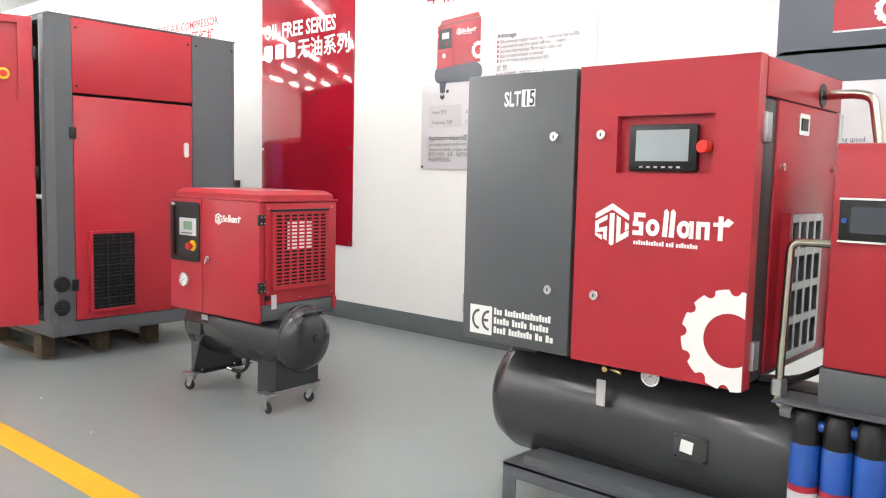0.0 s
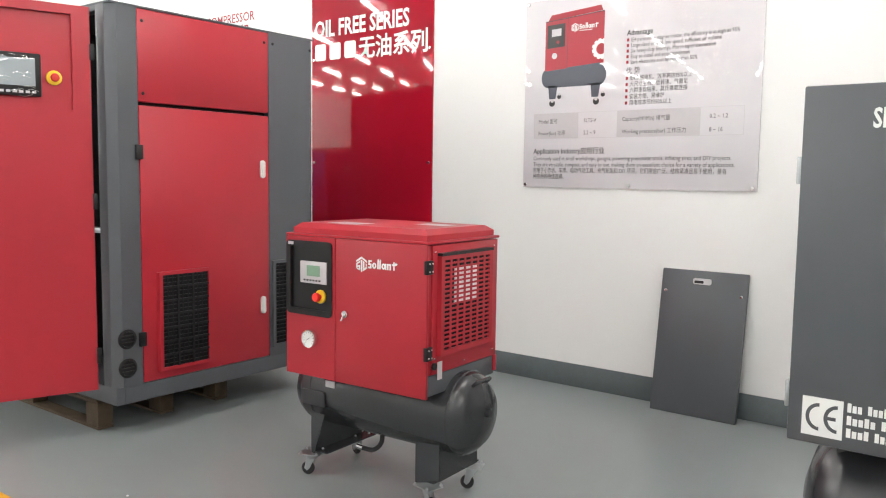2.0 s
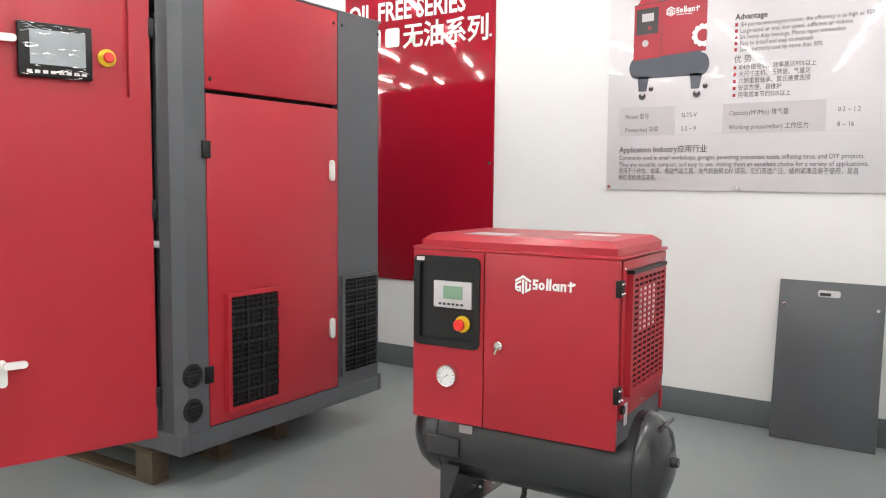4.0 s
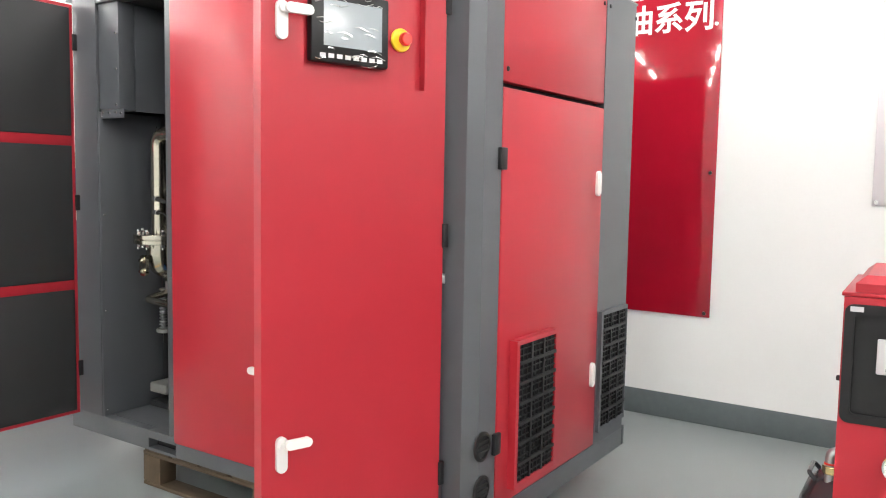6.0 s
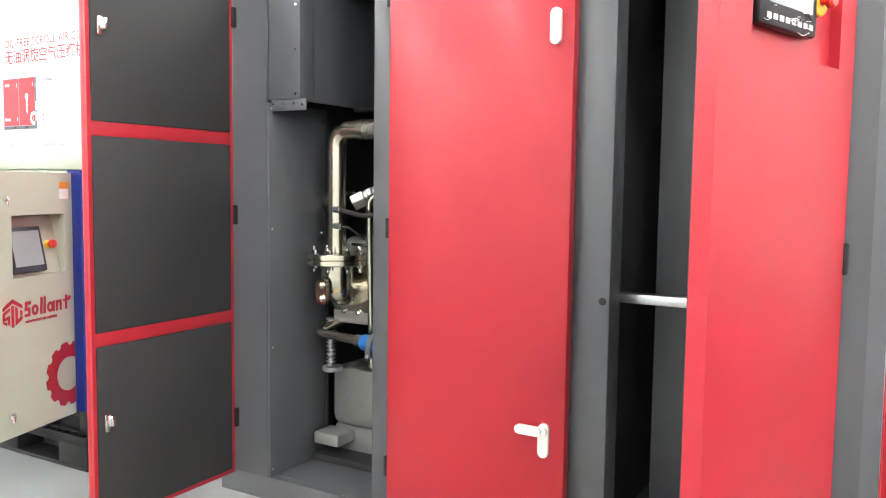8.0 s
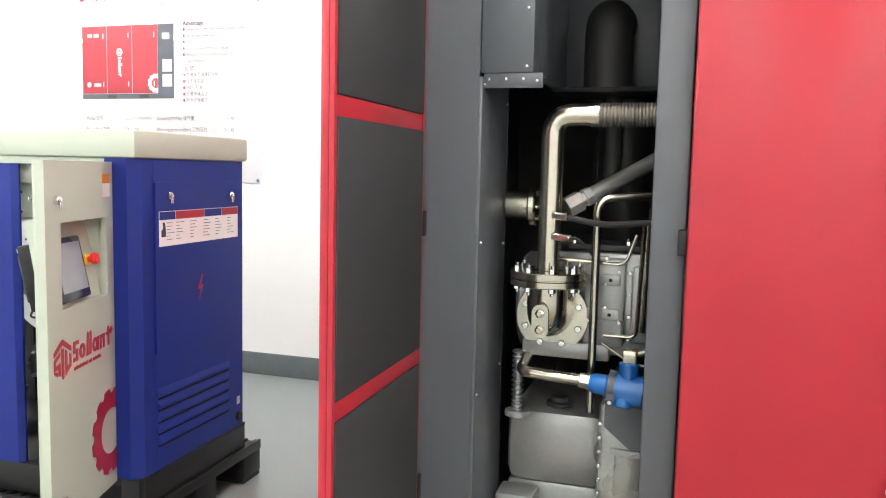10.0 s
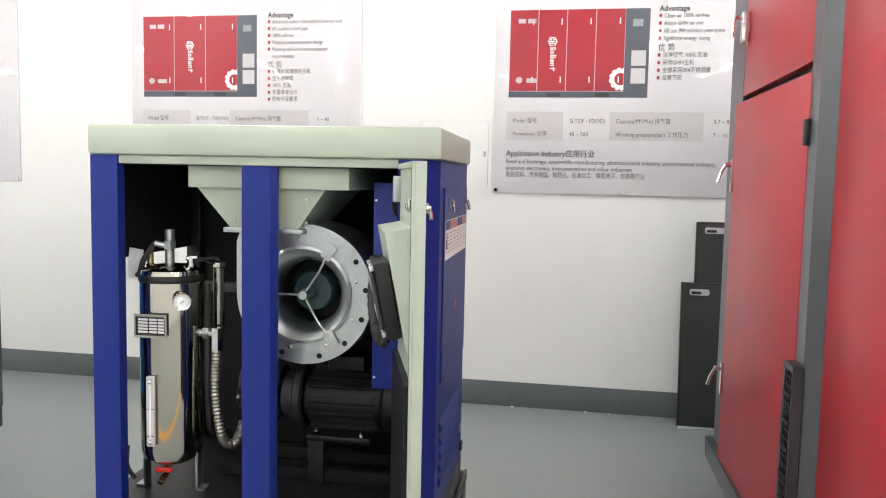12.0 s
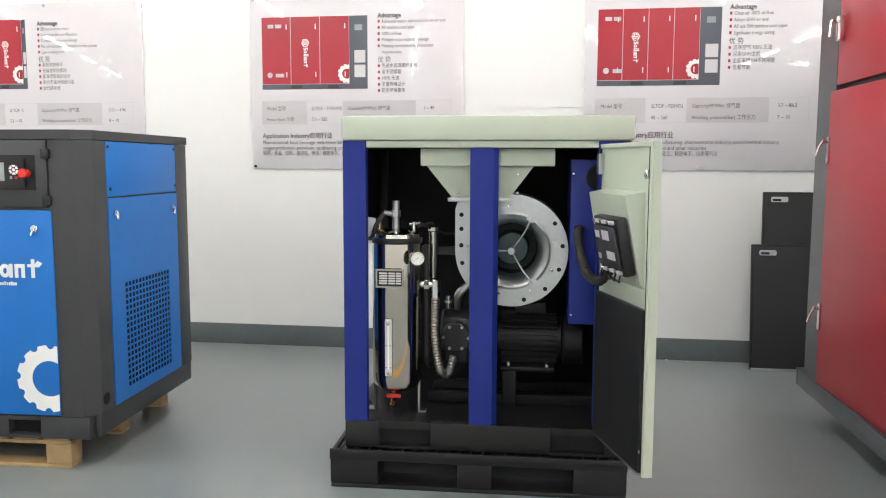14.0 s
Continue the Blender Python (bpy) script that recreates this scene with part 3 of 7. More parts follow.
def poster(x, label, adv_en, adv_cn, table, app, picture):
    t = thing("poster", x, Y1, 0, label, "poster", "product posters", PZ)
    f = face_front(0, -0.012, 0)
    part("panel", box(B(), 0, PW, -0.012, -0.001, 0, PH, 0.002), POSTER, t)
    for u in (0.022, PW / 2, PW - 0.022):
        for v in (0.018, PH - 0.018):
            part("standoff_screw", cyl(B(), (u, -0.012, v), (u, -0.022, v), 0.011, 14), CHROME, t)
    if picture == "small":
        small_machine_print(t, f, 0.13, 0.605, 0.535, 1.16)
    elif picture == "square":
        machine_print(t, f, 0.03, 0.62, 0.60, 1.12, 2, 0.06)
    else:
        machine_print(t, f, 0.085, 0.875 if picture == "three" else 0.90, 0.575, 1.09, 3 if picture == "three" else 4, 0.17)
    u = 0.74 if picture == "small" else 0.95
    if picture == "square":
        u = 0.72
    v = 0.950 if picture == "small" else 1.072
    step_en, step_cn, head = (0.034, 0.038, 0.040) if picture == "small" else (0.0428, 0.0436, 0.038)
    text("heading_text", "Advantage", 0.046, f @ Matrix.Translation((u, v, 0)), PRINT_BLACK, t, bold=0.0009, squeeze=0.88)
    v += step_en - head
    for s in adv_en:
        v -= step_en
        if not s.startswith(" "):
            part("bullet", sheet(B(), f, [rect(u, u + 0.015, v + 0.003, v + 0.022)], 0.0004, 0.001), PRINT_RED, t, smooth=False)
        text("text_line", s.strip(), 0.035, f @ Matrix.Translation((u + 0.028, v, 0)), PRINT_GREY, t, squeeze=0.77)
    v -= 0.058
    text("heading_text", "优 势", 0.047, f @ Matrix.Translation((u, v, 0)), PRINT_BLACK, t, squeeze=0.9)
    v += step_cn - head
    for s in adv_cn:
        v -= step_cn
        part("bullet", sheet(B(), f, [rect(u, u + 0.015, v + 0.002, v + 0.021)], 0.0004, 0.001), PRINT_RED, t, smooth=False)
        text("text_line", s, 0.035, f @ Matrix.Translation((u + 0.028, v, 0)), PRINT_GREY, t, squeeze=0.82)
    part("table_field", sheet(B(), f, [rect(0.08, 0.415, 0.325, 0.49)], 0.0004, 0.001), PRINT_PALE, t, smooth=False)
    part("table_field", sheet(B(), f, [rect(0.69, 1.225, 0.325, 0.49)], 0.0004, 0.001), PRINT_PALE, t, smooth=False)
    part("table_border", sheet(B(), f, [rect(0.08, 1.48, 0.324, 0.326), rect(0.08, 1.48, 0.489, 0.491), rect(0.079, 0.081, 0.326, 0.489), rect(1.479, 1.481, 0.326, 0.489)], 0.001, 0.0014), PRINT_PALE, t, smooth=False)
    for (a, b), vv in zip((table[:2], table[2:]), (0.425, 0.347)):
        left = "Model 型号" if vv > 0.4 else "Power(kw) 功率"
        mid = "Capacity(M³/Min) 排气量" if vv > 0.4 else "Working pressure(bar) 工作压力"
        for uu, s in ((0.115, left), (0.455, a), (0.725, mid), (1.28, b)):
            text("table_text", s, 0.036, f @ Matrix.Translation((uu, vv, 0)), PRINT_GREY, t, squeeze=0.85)
    text("heading_text", "Application Industry应用行业", 0.047, f @ Matrix.Translation((0.08, 0.225, 0)), PRINT_BLACK, t, bold=0.0004, squeeze=0.93)
    for i, s in enumerate(app):
        text("text_line", s, 0.0375, f @ Matrix.Translation((0.08, 0.180 - 0.040 * i, 0)), PRINT_GREY, t, squeeze=0.84 if ord(s[0]) < 256 else 0.76)
    return t


poster(-4.487, "glossy white poster of a red tank-mounted compressor", ["IE4 permanent magnet motor, the efficiency is as high as 95%", "Large-sized air end, low speed, sufficient air volume", "Six heavy-duty bearings, Morse taper connection", "Easy to install and easy to maintain", "Save electricity cost by more than 50%"],
       ["IE4永磁电机，效率高达95%以上", "大尺寸主机、低转速、气量足", "六颗重载轴承、莫氏锥度连接", "安装方便、易维护", "用电成本节约50%以上"], ("SLTS-V", "0.2 ~ 1.2", "2.2 ~ 9", "8 ~ 16"),
       ["Commonly used in small workshops, garages, powering pneumatic tools, inflating tires, and DIY projects.", "They are versatile, compact, and easy to use, making them an excellent choice for a variety of applications.", "常用于小作坊、车库、电动气动工具、充气轮胎和 DIY 项目。它们用途广泛、结构紧凑且易于使用，是各", "种应用的绝佳选择。"], "small")
poster(-8.812, "glossy white poster of a long red oil-free machine", ["Clean air 100% oil-free", "Adopt GHH air end", "All use 304 stainless steel pipes", "Significant energy saving"], ["洁净空气 100% 无油", "采用GHH主机", "全部采用304不锈钢管", "显著节能"], ("SLTOF - FD(VD)", "3.7 ~ 86.2", "45 ~ 560", "7 ~ 10"),
       ["Food and beverage, automobile manufacturing, pharmaceutical industry, petrochemical industry,", "precision electronics, instrumentation and other industries", "食品饮料、汽车制造、制药业、石油化工、精密电子、仪表等行业"], "four")
poster(-11.219, "glossy white poster of a three-panel red machine", ["Advanced water- lubricated Screw air end", "All stainless steel pipe", "100% oil-free", "Multiple noise reduction design", "Meeting environmental protection", "  requirements"], ["先进水润滑螺杆主机", "全不锈钢管", "100% 无油", "多重降噪设计", "符合环保要求"], ("SLTOF - FW(VW)", "1 ~ 40", "7.5 ~ 250", "3 ~ 40"),
       ["Pharmaceutical, food, beverage, melt-blown fabric, spraying, fermentation,", "oxygen production, petroleum, sandblasting, precision electronics", "制药、食品、饮料、熔喷布、喷涂、精密电子、仪表等行业"], "three")
poster(-13.635, "glossy white poster of a square red scroll machine", ["Efficient vortex rotor", "Low noise & Low Vibration", "Compact and Smart Design", "No oil and carbon pollution in the system", "Low running cost"], ["高效涡旋转子", "低噪音和低振动", "紧凑而智能的设计", "系统无油污和碳污染", "运行成本低"], ("SLTOF- S", "0.21 ~ 4.96", "2.2 ~ 45", "8 ~ 10"),
       ["Food and beverage, pharmaceutical industry, precision electronics", "食品饮料、制药业、精密电子等行业"], "square")

# the poster behind the tank-mounted machine, whose lower half alone shows
p0 = thing("poster", -2.08, Y1, 0, "glossy white poster of a red machine on a slate tank", "poster", "product posters", PZ)
f0 = face_front(0, -0.012, 0)
part("panel", box(B(), 0, PW, -0.012, -0.001, 0, PH, 0.002), POSTER, p0)
part("printed_tank", sheet(B(), f0, [round_rect(0.30, 1.30, 0.50, 0.68, 0.08), rect(0.33, 1.30, 0.66, 0.76)], 0.0004, 0.001), PRINT_SLATE, p0, smooth=False)
part("printed_picture", sheet(B(), f0, [rect(0.33, 0.62, 0.72, 1.15)], 0.0010, 0.0014), PRINT_SLATE, p0, smooth=False)
part("printed_panel", sheet(B(), f0, [rect(0.62, 1.30, 0.77, 1.15)], 0.0010, 0.0014), PRINT_RED, p0, smooth=False)
gear_mark(p0, f0 @ Matrix.Translation((0.92, 0.86, 0.0012)), 0.08, PRINT_WHITE)
part("table_field", sheet(B(), f0, [rect(0.08, 0.40, 0.325, 0.49)], 0.0004, 0.001), PRINT_PALE, p0, smooth=False)
for uu, vv, s, z in ((0.44, 0.425, "SLTI-F(V)", 0.04), (0.44, 0.345, "7.5 ~ 22", 0.04), (0.08, 0.225, "Application Industry应用行业", 0.048), (0.08, 0.178, "Laser-cutting gas can greatly improve the cutting speed", 0.0385), (0.08, 0.138, "on the pipe and the thickness of the plate", 0.0385)):
    text("text_line", s, z, f0 @ Matrix.Translation((uu, vv, 0)), PRINT_GREY, p0, squeeze=0.86)


def wall_title(x, en, cn, label):
    t = thing("wall_lettering", x, Y1, 0, label, "lettering", "red wall titles", 2.6)
    f = face_front(0, -0.003, 0)
    text("english_line", en, 0.115, f @ Matrix.Translation((0, 0.17, 0)), PRINT_RED, t, bold=0.001)
    text("chinese_line", cn, 0.15, f @ Matrix.Translation((0, 0.015, 0)), PRINT_RED, t, bold=0.002)


wall_title(-4.467, "SCREW AIR COMPRESSOR", "单相/三相螺杆空气压缩机", "red two-line lettering on the white wall")
wall_title(-8.787, "OIL-FREE AIR COMPRESSOR", "无油螺杆空气压缩机", "red two-line lettering on the white wall")
wall_title(-11.2, "OIL-FREE AIR COMPRESSOR", "水润滑无油螺杆空气压缩机", "red two-line lettering on the white wall")
wall_title(-13.575, "OIL-FREE SCROLL AIR COMPRESSOR", "无油涡旋空气压缩机", "red two-line lettering on the white wall")

banner = thing("banner", -6.61, Y1, 0, "tall glossy red acrylic banner with white lettering", "banner", "", 0.645)
BH = 2.55
part("panel", box(B(), 0, 1.312, -0.012, -0.001, 0, BH, 0.002), RED_DEEP, banner)
fb = face_front(0, -0.012, 0)
text("english_line", "OIL FREE SERIES", 0.185, fb @ Matrix.Translation((0.035, 1.885, 0)), PRINT_WHITE, banner, bold=0.005, squeeze=0.81)
for i in range(3):
    part("brand_bar", sheet(B(), fb, [round_rect(0.04 + 0.172 * i, 0.170 + 0.172 * i, 1.69, 1.825, 0.02)], 0.0006, 0.0016), PRINT_WHITE, banner, smooth=False)
text("chinese_line", "无油系列", 0.185, fb @ Matrix.Translation((0.545, 1.69, 0)), PRINT_WHITE, banner, bold=0.004, squeeze=0.98)
for u in (0.03, 0.656, 1.282):
    for v in (0.025, 0.85, 1.70, BH - 0.025):
        if u != 0.656 or v in (0.025,):
            part("standoff_screw", cyl(B(), (u, -0.012, v), (u, -0.020, v), 0.011, 14), CHROME, banner)

wbox = thing("wall_distribution_box", -9.28, Y1, 0, "flush white metal distribution box door on the wall", "electrical box", "", 1.345)
part("box_frame", sheet(B(), face_front(0, 0, 0), [rect(0, 0.458, 0, 0.018), rect(0, 0.458, 0.417, 0.435), rect(0, 0.018, 0.018, 0.417), rect(0.44, 0.458, 0.018, 0.417)], 0.001, 0.010), WALL_WHITE, wbox)
part("box_door", sheet(B(), face_front(0, 0, 0), [round_rect(0.021, 0.437, 0.021, 0.414, 0.006)], 0.001, 0.013), WALL_WHITE, wbox)
part("catch", sheet(B(), face_front(0, 0, 0), [round_rect(0.41, 0.425, 0.20, 0.235, 0.004)], 0.013, 0.017), ZINC, wbox)


# ---- cabinet panels leaning on the wall ----
def leaning_panel(x, y, w, h, lean, mat, label, grip, facing):
    t = thing("cabinet_panel", x, y, 0, label, "panel", "removed cabinet panels")
    t.matrix_basis = pose(x, y, 0.0, lean, 0, 0)
    th = 0.035
    part("sheet_tray", box(B(), 0, w, 0, th, 0, h, 0.005), mat, t)
    if facing == "foam":
        part("insulation", box(B(), 0.012, w - 0.012, -0.008, 0.0, 0.02, h - 0.012, 0.003), FOAM, t)
        part("lower_edge", box(B(), 0.0, w, -0.010, -0.001, 0.0, 0.018, 0.002), ZINC, t)
    f = face_front(0, -0.008 if facing == "foam" else 0, 0)
    u, v = grip
    # Pale colour stands in for bright chrome, the black plate for the shaded hollow.
    g = part("recessed_grip", sheet(B(), f, [round_rect(u - 0.055, u + 0.055, v - 0.018, v + 0.018, 0.012)], 0.0, 0.006), PRINT_PALE, t, "recessed metal grip, its sheen painted pale")
    part("grip_hollow_shade", sheet(B(), f, [round_rect(u - 0.045, u + 0.010, v - 0.012, v + 0.004, 0.005)], 0.006, 0.0075), BLACK, g)
    return t


pn = leaning_panel(-3.45, 4.80, 0.515, 0.865, -8.5, GREY, "dark grey steel cabinet panel leaning on the wall", (0.25, 0.80), "steel")
screws(pn, face_front(0, 0, 0), [(0.03, 0.73), (0.485, 0.73)], 0.010)
leaning_panel(-7.68, 4.735, 0.62, 0.845, -6.5, BLACK, "black insulated cabinet panel standing against the wall", (0.10, 0.79), "foam")
leaning_panel(-7.60, 4.85, 0.62, 1.19, -3.0, BLACK, "taller black insulated cabinet panel standing against the wall", (0.10, 1.14), "foam")


# ---- the large open oil-free machine ----
MW, MD, MZ0, MZ1, MT = 2.317, 1.395, 0.18, 0.272, 2.232
wood_pallet("wooden_pallet", -7.11, 2.395, 1.0, 1.56, 0.85, 0.178, "wooden pallet under the red machine, darkened for the shade there", WOOD_SHADED, 8)
M = thing("oil_free_air_compressor", -7.640, 2.365, 1.0, "large red and grey oil-free compressor cabinet with its front doors open", "air compressor")
bm = B()
box(bm, 0.0, MW, 0.05, MD - 0.03, MZ1 - 0.012, MZ1)
for a, b in ((0, 0.60), (0.79, 1.53), (1.72, MW)):
    box(bm, a, b, 0.0, 0.05, MZ0, MZ1, 0.004)
for a in (0.60, 1.53):
    box(bm, a, a + 0.19, 0.0, 0.05, MZ1 - 0.035, MZ1)
    box(bm, a, a + 0.19, 0.0, 0.05, MZ0, MZ0 + 0.012)
box(bm, 0, MW, MD - 0.03, MD, MZ0, MZ1, 0.004)
box(bm, 0, 0.05, 0.05, MD - 0.03, MZ0, MZ1, 0.004)
box(bm, MW - 0.05, MW, 0.05, MD - 0.03, MZ0, MZ1, 0.004)
part("base_frame", bm, GREY, M, "grey steel base with fork slots")
# Matt black blocks stand in for the shade inside the fork slots.
for a in (0.60, 1.53):
    part("fork_slot_shade", box(B(), a, a + 0.19, 0.048, 0.30, MZ0 + 0.012, MZ1 - 0.036), BLACK_MATT, M)


def prism(pts, z0, z1):
    bm = B()
    lo = [bm.verts.new((x, y, z0)) for x, y in pts]
    hi = [bm.verts.new((x, y, z1)) for x, y in pts]
    bm.faces.new(lo[::-1])
    bm.faces.new(hi)
    for i in range(len(pts)):
        j = (i + 1) % len(pts)
        bm.faces.new((lo[i], lo[j], hi[j], hi[i]))
    return bm


part("corner_post", prism([(2.20, 0.0), (2.275, 0.0), (2.317, 0.042), (2.317, 0.155), (2.20, 0.155)], MZ1, MT), GREY, M)
part("corner_post", prism([(2.22, 1.022), (2.317, 1.022), (2.317, 1.36), (2.29, MD), (2.22, MD)], MZ1, MT), GREY, M)
part("corner_post", prism([(0.03, 0.042), (0.068, 0.0), (0.25, 0.0), (0.25, 0.012), (0.09, 0.03), (0.09, 0.130), (0.03, 0.130)], MZ1, MT), GREY, M)
part("corner_post", prism([(0.03, 1.10), (0.08, 1.10), (0.08, MD), (0.06, MD), (0.03, 1.36)], MZ1, MT), GREY, M)
part("door_post", box(B(), 0.742, 0.835, 0.0, 0.10, MZ1, MT, 0.006), GREY, M)
dpost = part("door_post", box(B(), 1.470, 1.602, -0.003, 0.10, MZ1, MT, 0.008), GREY, M)
part("hole_plug", cyl(B(), (1.580, -0.003, 1.075), (1.580, -0.008, 1.075), 0.011, 16), BLACK, dpost)
part("roof", box(B(), 0.004, MW - 0.004, 0.004, MD - 0.004, MT + 0.001, MT + 0.012, 0.003), GREY, M)
part("header_rail", box(B(), 0.25, 2.20, 0.001, 0.06, MT - 0.03, MT, 0.003), GREY, M)
part("back_panel", box(B(), 0.05, 2.22, MD - 0.03, MD - 0.002, MZ1, MT), GREY_DARK, M)
# Inner wall added to keep the left compartment dark.
part("added_partition", box(B(), 1.47, 1.50, 0.10, MD - 0.03, MZ1, MT), GREY_DARK, M)
part("roof_lining", box(B(), 0.091, 2.2, 0.06, MD - 0.03, MT - 0.03, MT - 0.001), FOAM, M)
part("back_lining", box(B(), 0.090, 1.46, MD - 0.07, MD - 0.031, MZ1 + 0.001, MT - 0.031), FOAM, M)
# right side
part("upper_side_panel", box(B(), 2.28, 2.317, 0.157, 1.020, 1.757, MT - 0.002, 0.005), RED, M, "red upper side panel")
part("side_lining", box(B(), 2.22, 2.279, 0.155, 1.022, MZ1, MT - 0.03), BLACK_MATT, M)
sd = part("side_door", box(B(), 2.282, 2.321, 0.158, 1.018, 0.276, 1.738, 0.006), RED, M, "closed red side door")
filter_vent(sd, face_right(2.321, 0.250, 0.336), 0.305, 0.515, RED)
for z in (1.42, 0.60):
    pull_handle(sd, face_right(2.321, 0.965, z))
for z in (1.46, 0.475):
    hinge(sd, (2.316, 0.132, z), (2.333, 0.172, z + 0.075))
filter_vent(M, face_right(2.303, 1.05, 0.338), 0.29, 0.515, GREY)
for z in (0.525, 0.372):
    g = part("cable_gland", lathe(B(), [(0.052, 0), (0.052, 0.006), (0.040, 0.010), (0.038, 0.004), (0, 0.003)], face_right(2.317, 0.065, z), 24), BLACK, M)
    part("gland_rib", sheet(B(), face_right(2.317, 0.065, z), [rect(-0.036, 0.036, -0.003 + k, 0.003 + k) for k in (-0.018, 0, 0.018)], 0.003, 0.008), RUBBER, g)
screws(M, face_right(2.317, 0, 0), [(0.185, 2.17), (0.185, 1.80), (1.055, 2.17), (1.355, 2.17), (0.99, 2.17)], 0.009, BLACK)
# left side
part("upper_side_panel", box(B(), 0.030, 0.067, 0.132, 1.098, 1.757, MT - 0.002, 0.005), RED, M, "red upper side panel")
lh = part("latch", box(B(), 0.0, 0.03, 1.02, 1.06, 1.96, 2.08, 0.006), CHROME, M, "chrome latch")
part("lever", tube(B(), [(0.0, 1.04, 2.05), (-0.03, 1.03, 2.06), (-0.035, 1.03, 1.98)], 0.008, 0.015), CHROME, lh)
ajar = new("side_door")
ajar.parent = M
ajar.matrix_basis = pose(0.028, 0.125, 0, 0, 0, 1.5)
part("door_panel", box(B(), -0.001, 0.036, 0.0, 0.965, 0.272, 1.728, 0.006), RED, ajar, "red side door standing slightly ajar")
for z in (1.45, 0.62):
    swing_lever(ajar, face_left(-0.001, 0.945, z))
for z in (1.52, 0.36):
    hinge(ajar, (-0.012, -0.014, z), (0.006, 0.016, z + 0.075))
filter_vent(M, face_left(0.030, 0.128, 0.338), 0.09, 0.55, GREY_DARK, 1, 7)
# closed middle door
md = part("front_door", box(B(), 0.838, 1.490, -0.050, -0.004, 0.268, MT - 0.02, 0.012), RED, M, "closed red front door")
pull_handle(md, face_front(1.434, -0.050, 1.880))
pull_handle(md, face_front(1.424, -0.050, 0.640), True, -1)
for z in (1.23, 0.40, 2.0):
    hinge(md, (0.815, -0.030, z), (0.840, -0.004, z + 0.07))
# control door, open
cd = new("control_door")
cd.parent = M
cd.matrix_basis = pose(2.215, -0.040, 0, 0, 0, 180 + 72.5)
CDL = 0.645
fc = Matrix(((1, 0, 0, 0), (0, 0, 1, 0), (0, 1, 0, 0), (0, 0, 0, 1)))
part("door_panel", holed(B(), fc, (0.0, CDL, 0.262, 2.21), (0.085, 0.515, 1.700, 2.165), -0.045, 0.0), RED, cd, "open red control door")
part("panel_recess", box(B(), 0.083, 0.537, -0.042, -0.026, 1.69, 2.17), RED, cd)
scr = part("touch_screen", box(B(), 0.225, 0.492, -0.0255, 0.004, 1.752, 1.958, 0.008), BLACK, cd, "black framed touch screen under crinkled film")
part("display", box(B(), 0.252, 0.452, 0.0042, 0.0052, 1.800, 1.930), SCREEN, scr)
bm = B()
for i in range(8):
    box(bm, 0.250 + 0.028 * i, 0.268 + 0.028 * i, 0.0042, 0.006, 1.766, 1.778)
part("key_row", bm, PRINT_PALE, scr, smooth=False)
random.seed(5)
for i in range(34):
    a = random.uniform(0.24, 0.45)
    z = random.choice((random.uniform(1.76, 1.80), random.uniform(1.93, 1.95), random.uniform(1.80, 1.93)))
    r = random.uniform(0.01, 0.035)
    s = random.choice((-1, 1))
    part("film_crease", tube(B(), [(a, 0.0052, z), (a + r, 0.0068, z + s * r * 0.35), (a + 1.7 * r if a + 1.7 * r < 0.48 else 0.48, 0.0052, z + s * r * 0.2)], 0.0011, 0.01, 5), CHROME, scr)
stop_button(cd, (0.165, -0.026, 1.85), (0, 1, 0), 0.036)
for z, up in ((1.852, 1), (0.625, 1)):
    pull_handle(cd, Matrix(((-1, 0, 0, 0.585), (0, 0, 1, 0.0), (0, 1, 0, z), (0, 0, 0, 1))), True, 1)
for z in (1.20, 0.40, 1.95):
    hinge(cd, (-0.02, -0.03, z), (0.004, 0.004, z + 0.08))
part("door_edge", box(B(), 0.02, CDL - 0.02, -0.06, -0.0455, 0.29, 2.19, 0.003), FOAM, cd)
# electrical compartment
part("mounting_plate", box(B(), 1.62, 2.18, 0.42, 0.44, MZ1, MT - 0.04), GREY, M)
part("compartment_wall", box(B(), 1.505, 1.53, 0.10, 0.9, MZ1, MT - 0.04), GREY_DARK, M)
part("cross_bar", box(B(), 1.53, 2.2, 0.105, 0.15, 1.060, 1.090, 0.004), ZINC, M)
screws(M, face_right(1.53, 0.2, 0), [(0.02, 1.34), (0.02, 1.50), (0.02, 1.66), (0.02, 1.82), (0.05, 0.95), (0.05, 0.7)], 0.007)
# left front door, wide open, lined with foam
ld = new("insulated_door")
ld.parent = M
ld.matrix_basis = pose(0.095, -0.018, 0, 0, 0, -89.0)
LDL = 0.635
part("door_panel", box(B(), 0.0, LDL, -0.034, -0.012, 0.268, 2.21, 0.006), RED, ld, "open red door lined with black foam")
part("rim", sheet(B(), Matrix(((1, 0, 0, 0), (0, 0, 1, -0.012), (0, 1, 0, 0), (0, 0, 0, 1))), [rect(0, 0.014, 0.27, 2.208), rect(LDL - 0.014, LDL, 0.27, 2.208), rect(0.014, LDL - 0.014, 0.27, 0.284), rect(0.014, LDL - 0.014, 2.194, 2.208)], 0.0002, 0.012), RED, ld)
for a, b in ((0.285, 0.872), (0.918, 1.555), (1.602, 2.193)):
    part("foam_pad", box(B(), 0.016, LDL - 0.016, -0.011, 0.004, a, b, 0.004), FOAM, ld)
for z in (0.895, 1.578):
    part("retaining_strip", box(B(), 0.015, LDL - 0.015, -0.0115, -0.002, z - 0.024, z + 0.024, 0.002), RED, ld)
